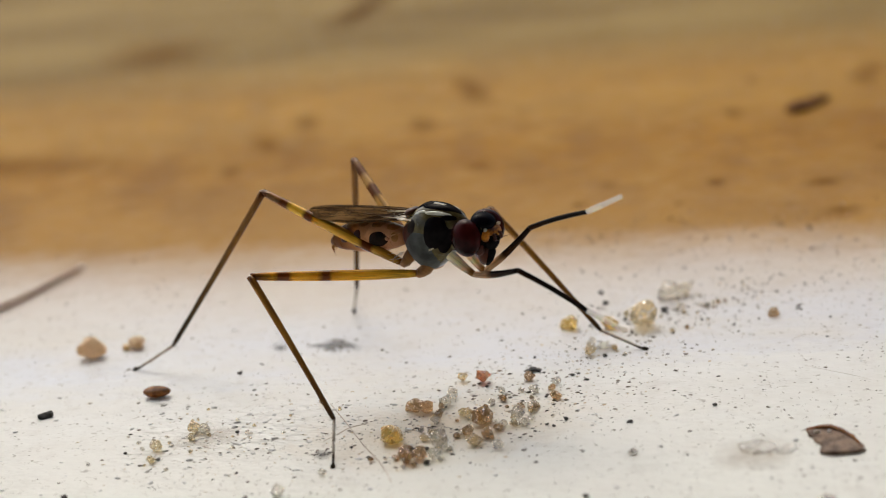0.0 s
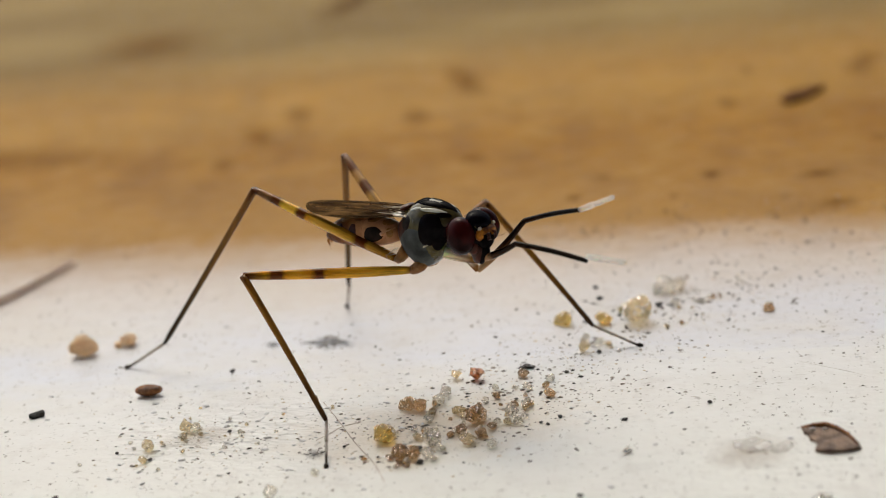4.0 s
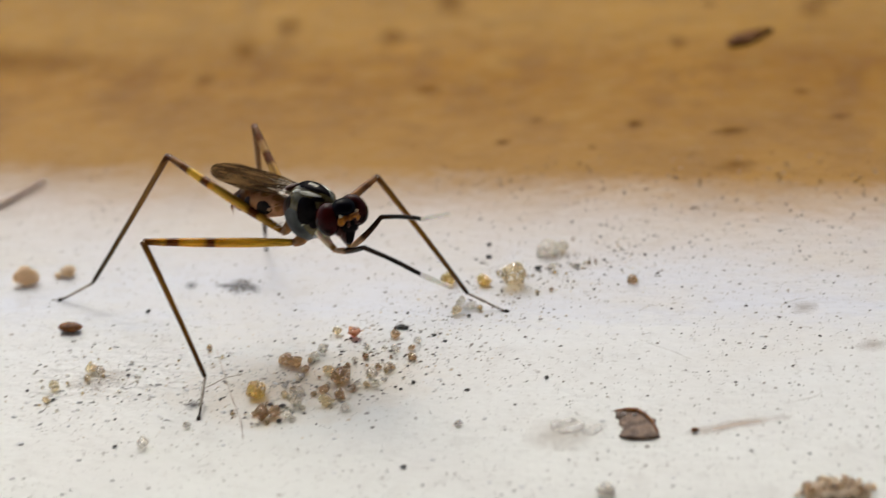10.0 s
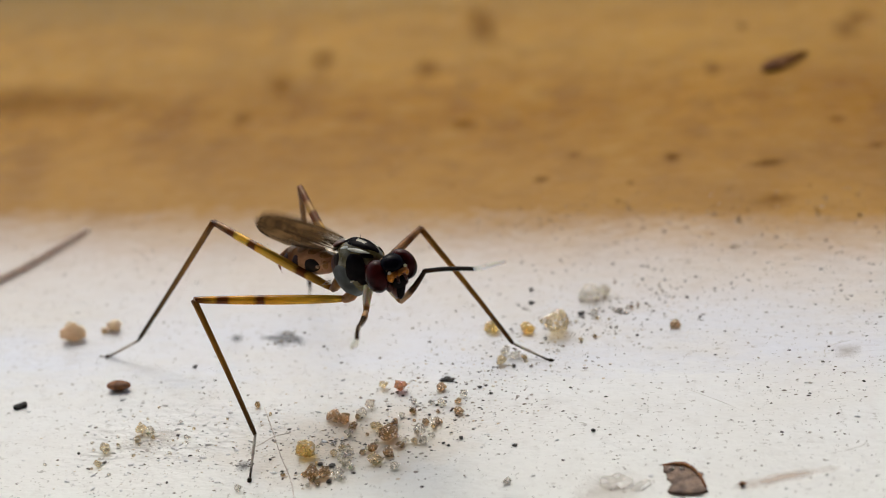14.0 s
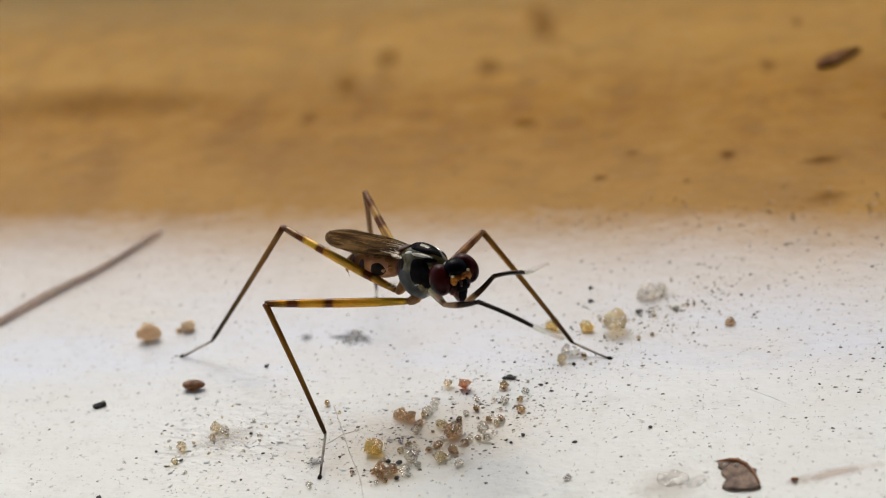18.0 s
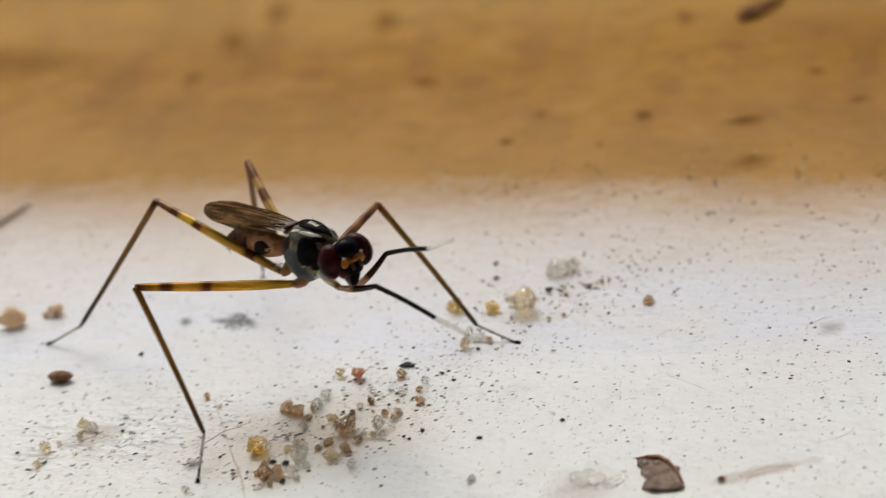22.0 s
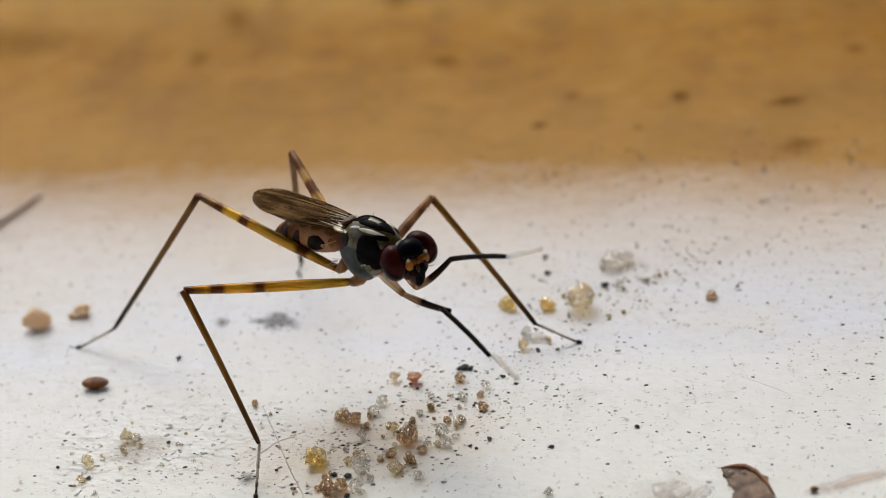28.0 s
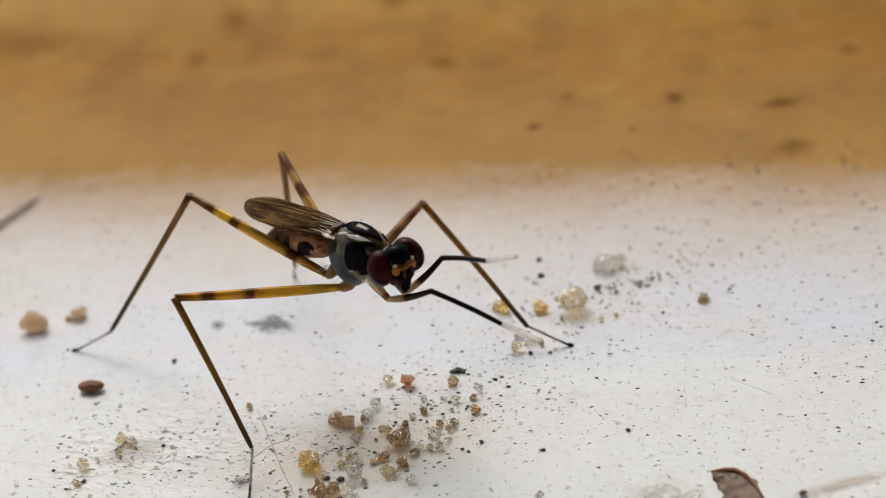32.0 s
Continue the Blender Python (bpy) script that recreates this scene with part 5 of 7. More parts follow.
# a dry fibre, a thread and marks in the paint
def curve_between(points, n=8):
    table = [(float(i), *p) for i, p in enumerate(points)]
    return [smooth_between(table, (len(points) - 1) * i / (n * (len(points) - 1))) for i in range(n * (len(points) - 1) + 1)]


def strand(name, points, radius, material, label, category, taper=0.5):
    pts = [(p[0], p[1], ground_height(p[0], p[1]) + radius * 0.8 + (p[2] if len(p) > 2 else 0)) for p in curve_between(points)]
    n = len(pts)
    return tagged(part(name, tube(pts, [radius * (1 - taper * abs(2 * i / (n - 1) - 1) ** 2) for i in range(n)], 8), material, None), label, category)


strand("dry_fibre", FIBRE_LINE, 0.15, FIBRE, "thin dry brown plant fibre lying on white paint", "fibre")
strand("thread", [(-6.05, 0.7), (-5.75, -0.9), (-5.45, -2.6), (-5.15, -4.0), (-5.02, -5.3)], 0.013, FIBRE, "very fine brown hair-like thread on white paint", "thread", 0.2)
strand("thread", [(-6.45, -1.95), (-6.05, -1.6), (-5.7, -1.25), (-5.2, -1.1)], 0.011, FIBRE, "very fine short brown thread on white paint", "thread", 0.2)
strand("paint_crack", [(11.22, -0.04, -0.012), (11.2, 0.44, -0.012), (11.31, 0.68, -0.012), (11.7, 0.92, -0.012), (12.1, 1.0, -0.008)], 0.013, CRACK, "fine curved crack in the white paint", "crack", 0.6)
strand("paint_crack", [(10.2, -5.72, -0.012), (10.85, -5.6, -0.012), (11.27, -5.35, -0.012), (11.4, -4.85, -0.008)], 0.012, CRACK, "fine curved crack in the white paint", "crack", 0.6)
strand("paint_scratch", [(6.7, -0.9, -0.006), (7.3, -1.6, -0.006), (7.8, -2.2, -0.006), (8.1, -2.6, -0.006)], 0.009, CRACK, "faint straight scratch in the white paint", "scratch", 0.6)
loose("paint_scrape", flake(4.2, 0.75, 0.010, 31, 0.0), stain("scraped_paint", (0.60, 0.46, 0.36), (0.72, 0.62, 0.54), 0.6), "shallow pinkish scrape in the white paint", "scrape", 8.65, -6.8, 9)

BEIGE = stain("beige_dirt", (0.52, 0.42, 0.32), (0.68, 0.58, 0.48), 0.32)
for i, (x, y, l, w, turn) in enumerate(((3.9, -6.5, 2.6, 2.4, 0), (11.9, 0.3, 1.3, 1.3, 20), (-9.4, -0.6, 2.6, 2.2, 0), (13.4, -2.6, 1.6, 1.2, 0))):
    loose("dirt_smudge", flake(l, w, 0.010, 80 + i, 0.0), BEIGE, "faint beige stain on white paint", "dirt", x, y, turn, "beige stains")

# ---- dirt on the ochre strip behind ----
loose("bark_chip", plate([(-1.15, -0.1), (-0.7, 0.38), (0.2, 0.46), (0.95, 0.30), (1.45, 0.05), (0.6, -0.24), (-0.3, -0.48), (-0.95, -0.46)], 0.22, 41, 0.0), litter("dark_bark", (0.12, 0.044, 0.010), (0.30, 0.13, 0.03), 1.5, 0.95), "dark brown splinter of bark lying on ochre paint", "chip", 14.3, 26.0, 33)
for i, (x, y, l, w, turn, mat) in enumerate(((8.69, 17.3, 0.75, 0.9, 0, "s"), (12.05, 15.8, 1.55, 0.66, -9, "s"), (11.5, 26.2, 0.95, 1.4, 0, "f"), (17.5, 29.2, 1.3, 1.9, 0, "f"), (3.77, 16.4, 0.65, 0.55, 0, "s"),
                                                 (0.1, 30.0, 1.3, 2.2, 0, "f"), (-6.1, 29.8, 1.5, 2.2, 10, "f"), (-4.4, 32.4, 1.3, 2.2, 0, "f"), (11.7, 12.4, 1.6, 1.0, -8, "f"), (-7.7, 26.2, 1.1, 1.4, 0, "f"), (1.2, 22.8, 1.2, 1.2, 20, "f"),
                                                 (13.5, 31.0, 0.6, 1.0, 0, "f"), (2.6, 34.8, 1.4, 4.2, 3, "f"), (18.4, 30.7, 1.4, 1.8, 0, "f"), (0.0, 54.2, 2.4, 7.0, -24, "s"), (-10.2, 48.4, 6.0, 5.0, -10, "f"), (5.2, 18.6, 0.6, 0.5, 0, "f"), (6.9, 15.2, 0.35, 0.3, 0, "s"), (-17.5, 31.2, 10.0, 3.2, -16, "f"), (15.3, 19.4, 0.8, 0.7, 0, "f"), (16.2, 16.4, 0.9, 0.5, 0, "f"))):
    loose("dirt_spot", flake(l * 1.35, w * 1.9, 0.012, 50 + i, 0.0), STAIN if mat == "s" else FAINT, "dried brown dirt spot on ochre paint" if mat == "s" else "faint brown dirt spot on ochre paint", "dirt", x, y, turn, "dirt spots")


# ---- movement ----
# Joints in millimetres in the fly's own space: the knee, the ankle and the foot of each walking leg.
BODY_ROWS = [
    (0, (-3.060, 0.412, 4.401), (-44.0, 0.7, 2.2)),
    (0.5, (-3.036, 0.394, 4.406), (-44.5, 0.6, 2.3)),
    (1, (-3.058, 0.386, 4.407), (-44.1, 0.7, 2.1)),
    (1.5, (-3.057, 0.394, 4.404), (-44.0, 0.3, 1.8)),
    (2, (-3.053, 0.411, 4.403), (-43.5, 0.8, 2.0)),
    (2.5, (-3.049, 0.424, 4.393), (-43.9, 0.5, 1.7)),
    (4.5, (-2.981, 0.443, 4.404), (-45.8, -0.5, 0.5)),
    (5, (-2.978, 0.469, 4.385), (-45.9, -0.1, 0.5)),
    (5.5, (-2.981, 0.450, 4.375), (-45.0, -0.2, -0.1)),
    (6, (-2.969, 0.488, 4.372), (-46.8, -0.5, -0.6)),
    (6.5, (-2.981, 0.514, 4.368), (-45.9, 0.2, 0.4)),
    (7, (-2.972, 0.534, 4.356), (-46.3, -0.2, 0.3)),
    (7.5, (-2.979, 0.435, 4.393), (-46.7, -0.2, 0.9)),
    (8, (-2.993, 0.439, 4.391), (-46.5, 0.2, 0.9)),
    (8.5, (-3.000, 0.417, 4.387), (-46.4, 0.3, 0.5)),
    (9, (-2.994, 0.391, 4.405), (-46.8, 0.5, 1.1)),
    (9.5, (-2.997, 0.383, 4.407), (-46.0, 0.5, 1.5)),
    (10, (-2.983, 0.473, 4.369), (-46.7, -0.1, 1.2)),
    (10.5, (-3.000, 0.451, 4.366), (-46.0, 0.1, 0.9)),
    (11, (-3.000, 0.476, 4.364), (-46.4, 0.3, 0.8)),
    (11.5, (-3.046, 0.525, 4.357), (-45.8, 0.9, 0.6)),
    (12, (-3.188, 0.714, 4.313), (-45.3, 1.6, 1.2)),
    (12.5, (-3.395, 0.836, 4.449), (-46.7, 2.8, 1.1)),
    (13, (-2.287, -0.456, 4.725), (-56.6, 3.1, -1.5)),
    (13.5, (-2.632, -0.093, 4.678), (-46.6, 0.9, 1.2)),
    (14, (-2.833, 0.156, 4.564), (-46.0, 1.1, 1.0)),
    (14.5, (-2.838, 0.165, 4.577), (-46.5, 1.1, 1.6)),
    (16.5, (-2.840, 0.131, 4.592), (-46.9, 0.9, 1.0)),
    (17, (-2.833, 0.146, 4.591), (-46.5, 1.0, 1.1)),
    (17.5, (-2.839, 0.147, 4.590), (-46.0, 0.7, 1.1)),
    (18, (-2.842, 0.161, 4.576), (-46.0, 1.2, 1.4)),
    (18.5, (-2.831, 0.141, 4.587), (-46.7, 0.4, 0.9)),
    (19, (-2.836, 0.145, 4.583), (-46.2, 0.8, 0.7)),
    (19.5, (-2.833, 0.173, 4.575), (-45.9, 0.4, 1.1)),
    (20, (-2.822, 0.198, 4.560), (-46.5, 0.7, 0.9)),
    (20.5, (-2.837, 0.185, 4.571), (-46.3, 0.7, 1.3)),
    (21, (-2.840, 0.164, 4.565), (-46.0, 0.9, 0.6)),
    (21.5, (-2.829, 0.181, 4.555), (-46.3, 0.7, 0.8)),
    (22, (-2.818, 0.218, 4.532), (-46.4, 0.2, 0.4)),
    (22.5, (-2.834, 0.238, 4.544), (-47.5, 0.8, 0.6)),
    (23, (-2.843, 0.257, 4.525), (-49.1, 1.2, -0.1)),
    (23.5, (-2.861, 0.288, 4.518), (-48.4, 1.1, 0.1)),
    (24, (-2.871, 0.280, 4.533), (-49.4, 1.2, 0.3)),
    (24.5, (-2.987, 0.451, 4.459), (-48.5, 1.4, 0.6)),
    (25, (-3.298, 1.096, 4.348), (-45.6, 1.8, -0.5)),
    (25.5, (-2.802, 0.340, 4.944), (-47.5, 4.6, -1.5)),
    (26, (-2.687, 0.275, 4.590), (-45.8, -1.0, 0.2)),
    (26.5, (-2.964, 0.570, 4.457), (-46.2, -1.2, -0.0)),
    (28.5, (-2.766, 0.260, 4.608), (-47.6, -1.6, -0.0)),
    (29, (-2.871, 0.380, 4.540), (-47.4, -1.3, 0.3)),
    (29.5, (-2.917, 0.455, 4.497), (-47.7, -0.8, 0.4)),
    (30, (-2.928, 0.445, 4.489), (-46.8, -1.2, -0.2)),
    (30.5, (-2.912, 0.477, 4.473), (-47.2, -1.3, 0.1)),
    (31, (-2.919, 0.459, 4.495), (-47.0, -0.9, 0.4)),
    (31.5, (-2.914, 0.500, 4.470), (-47.5, -1.3, 0.2)),
    (32, (-2.910, 0.516, 4.463), (-48.1, -1.0, 0.4)),
]
HIND_RIGHT_ROWS = [
    (0, (-5.22, -0.42, 1.00), (-8.29, -1.82, -3.46), (-9.48, -2.33, -4.20)),
    (0.5, (-5.22, -0.48, 1.00), (-8.32, -1.91, -3.42), (-9.48, -2.42, -4.22)),
    (1, (-5.22, -0.44, 1.00), (-8.30, -1.83, -3.46), (-9.49, -2.33, -4.22)),
    (1.5, (-5.23, -0.44, 0.96), (-8.27, -1.78, -3.54), (-9.47, -2.28, -4.28)),
    (2, (-5.22, -0.39, 1.01), (-8.31, -1.74, -3.45), (-9.52, -2.23, -4.19)),
    (2.5, (-5.23, -0.44, 0.97), (-8.26, -1.79, -3.53), (-9.47, -2.31, -4.25)),
    (4.5, (-5.25, -0.69, 0.88), (-8.20, -2.06, -3.66), (-9.35, -2.58, -4.46)),
    (5, (-5.23, -0.71, 0.93), (-8.19, -2.08, -3.61), (-9.36, -2.61, -4.39)),
    (5.5, (-5.23, -0.66, 0.95), (-8.26, -1.93, -3.57), (-9.40, -2.41, -4.42)),
    (6, (-5.23, -0.83, 0.91), (-8.14, -2.16, -3.67), (-9.28, -2.69, -4.48)),
    (6.5, (-5.21, -0.75, 0.97), (-8.16, -2.10, -3.59), (-9.35, -2.65, -4.31)),
    (7, (-5.23, -0.73, 0.92), (-8.11, -2.14, -3.66), (-9.29, -2.71, -4.38)),
    (7.5, (-5.23, -0.74, 0.92), (-8.20, -2.20, -3.58), (-9.34, -2.75, -4.38)),
    (8, (-5.22, -0.72, 0.95), (-8.20, -2.17, -3.55), (-9.36, -2.72, -4.32)),
    (8.5, (-5.22, -0.73, 0.97), (-8.23, -2.12, -3.53), (-9.39, -2.65, -4.32)),
    (9, (-5.22, -0.73, 0.97), (-8.25, -2.19, -3.49), (-9.41, -2.74, -4.28)),
    (9.5, (-5.22, -0.66, 0.97), (-8.29, -2.10, -3.48), (-9.45, -2.63, -4.26)),
    (10, (-5.22, -0.75, 0.94), (-8.14, -2.23, -3.59), (-9.32, -2.80, -4.32)),
    (10.5, (-5.22, -0.69, 0.97), (-8.19, -2.10, -3.56), (-9.36, -2.64, -4.31)),
    (11, (-5.21, -0.72, 1.00), (-8.19, -2.16, -3.50), (-9.34, -2.71, -4.29)),
    (11.5, (-5.18, -0.66, 1.09), (-8.19, -2.06, -3.41), (-9.35, -2.59, -4.19)),
    (12, (-5.09, -0.63, 1.32), (-8.04, -2.05, -3.21), (-9.19, -2.59, -4.00)),
    (12.5, (-5.02, -0.75, 1.44), (-7.84, -2.16, -3.18), (-8.99, -2.74, -3.96)),
    (13, (-5.23, -1.80, -0.00), (-8.84, -3.56, -3.88), (-10.12, -4.24, -4.29)),
    (13.5, (-5.37, -0.80, 0.40), (-8.81, -2.17, -3.79), (-10.05, -2.66, -4.46)),
    (14, (-5.30, -0.72, 0.72), (-8.55, -2.07, -3.62), (-9.77, -2.56, -4.34)),
    (14.5, (-5.29, -0.75, 0.72), (-8.53, -2.17, -3.61), (-9.74, -2.69, -4.32)),
    (16.5, (-5.31, -0.76, 0.66), (-8.52, -2.16, -3.69), (-9.73, -2.69, -4.40)),
    (17, (-5.30, -0.75, 0.69), (-8.54, -2.14, -3.64), (-9.75, -2.65, -4.37)),
    (17.5, (-5.31, -0.70, 0.68), (-8.54, -2.06, -3.67), (-9.75, -2.56, -4.42)),
    (18, (-5.30, -0.70, 0.72), (-8.55, -2.08, -3.61), (-9.77, -2.58, -4.31)),
    (18.5, (-5.31, -0.77, 0.63), (-8.50, -2.16, -3.75), (-9.70, -2.67, -4.48)),
    (19, (-5.31, -0.72, 0.68), (-8.55, -2.06, -3.67), (-9.75, -2.56, -4.42)),
    (19.5, (-5.31, -0.71, 0.67), (-8.51, -2.08, -3.70), (-9.71, -2.57, -4.46)),
    (20, (-5.29, -0.80, 0.71), (-8.50, -2.17, -3.65), (-9.70, -2.68, -4.40)),
    (20.5, (-5.30, -0.75, 0.71), (-8.51, -2.15, -3.65), (-9.71, -2.66, -4.39)),
    (21, (-5.30, -0.71, 0.72), (-8.55, -2.04, -3.63), (-9.75, -2.53, -4.38)),
    (21.5, (-5.30, -0.75, 0.70), (-8.51, -2.11, -3.66), (-9.71, -2.62, -4.40)),
    (22, (-5.30, -0.78, 0.69), (-8.46, -2.13, -3.72), (-9.66, -2.63, -4.48)),
    (22.5, (-5.27, -0.90, 0.76), (-8.44, -2.31, -3.62), (-9.63, -2.83, -4.38)),
    (23, (-5.22, -1.08, 0.82), (-8.38, -2.52, -3.56), (-9.55, -3.06, -4.33)),
    (23.5, (-5.23, -1.01, 0.84), (-8.37, -2.42, -3.57), (-9.55, -2.96, -4.33)),
    (24, (-5.21, -1.09, 0.86), (-8.36, -2.59, -3.51), (-9.50, -3.13, -4.31)),
    (24.5, (-5.17, -0.99, 1.03), (-8.20, -2.46, -3.43), (-9.35, -3.03, -4.20)),
    (25, (-5.00, -0.85, 1.48), (-7.78, -2.18, -3.18), (-8.84, -2.71, -4.10)),
    (25.5, (-5.28, -0.94, 0.67), (-8.62, -2.23, -3.62), (-9.87, -2.78, -4.24)),
    (26, (-5.36, -0.83, 0.41), (-8.38, -2.13, -4.11), (-9.63, -2.65, -4.75)),
    (26.5, (-5.25, -0.87, 0.84), (-8.07, -2.19, -3.80), (-9.19, -2.71, -4.66)),
    (28.5, (-5.35, -0.88, 0.43), (-8.29, -2.32, -4.10), (-9.45, -2.87, -4.88)),
    (29, (-5.30, -0.88, 0.64), (-8.20, -2.32, -3.91), (-9.33, -2.87, -4.73)),
    (29.5, (-5.27, -0.89, 0.77), (-8.15, -2.38, -3.78), (-9.27, -2.95, -4.60)),
    (30, (-5.28, -0.83, 0.73), (-8.14, -2.20, -3.88), (-9.28, -2.73, -4.69)),
    (30.5, (-5.28, -0.86, 0.73), (-8.11, -2.28, -3.88), (-9.24, -2.84, -4.68)),
    (31, (-5.27, -0.83, 0.77), (-8.17, -2.29, -3.79), (-9.29, -2.84, -4.62)),
    (31.5, (-5.28, -0.89, 0.72), (-8.06, -2.34, -3.90), (-9.21, -2.93, -4.66)),
    (32, (-5.26, -0.94, 0.76), (-8.05, -2.45, -3.85), (-9.19, -3.05, -4.61)),
]
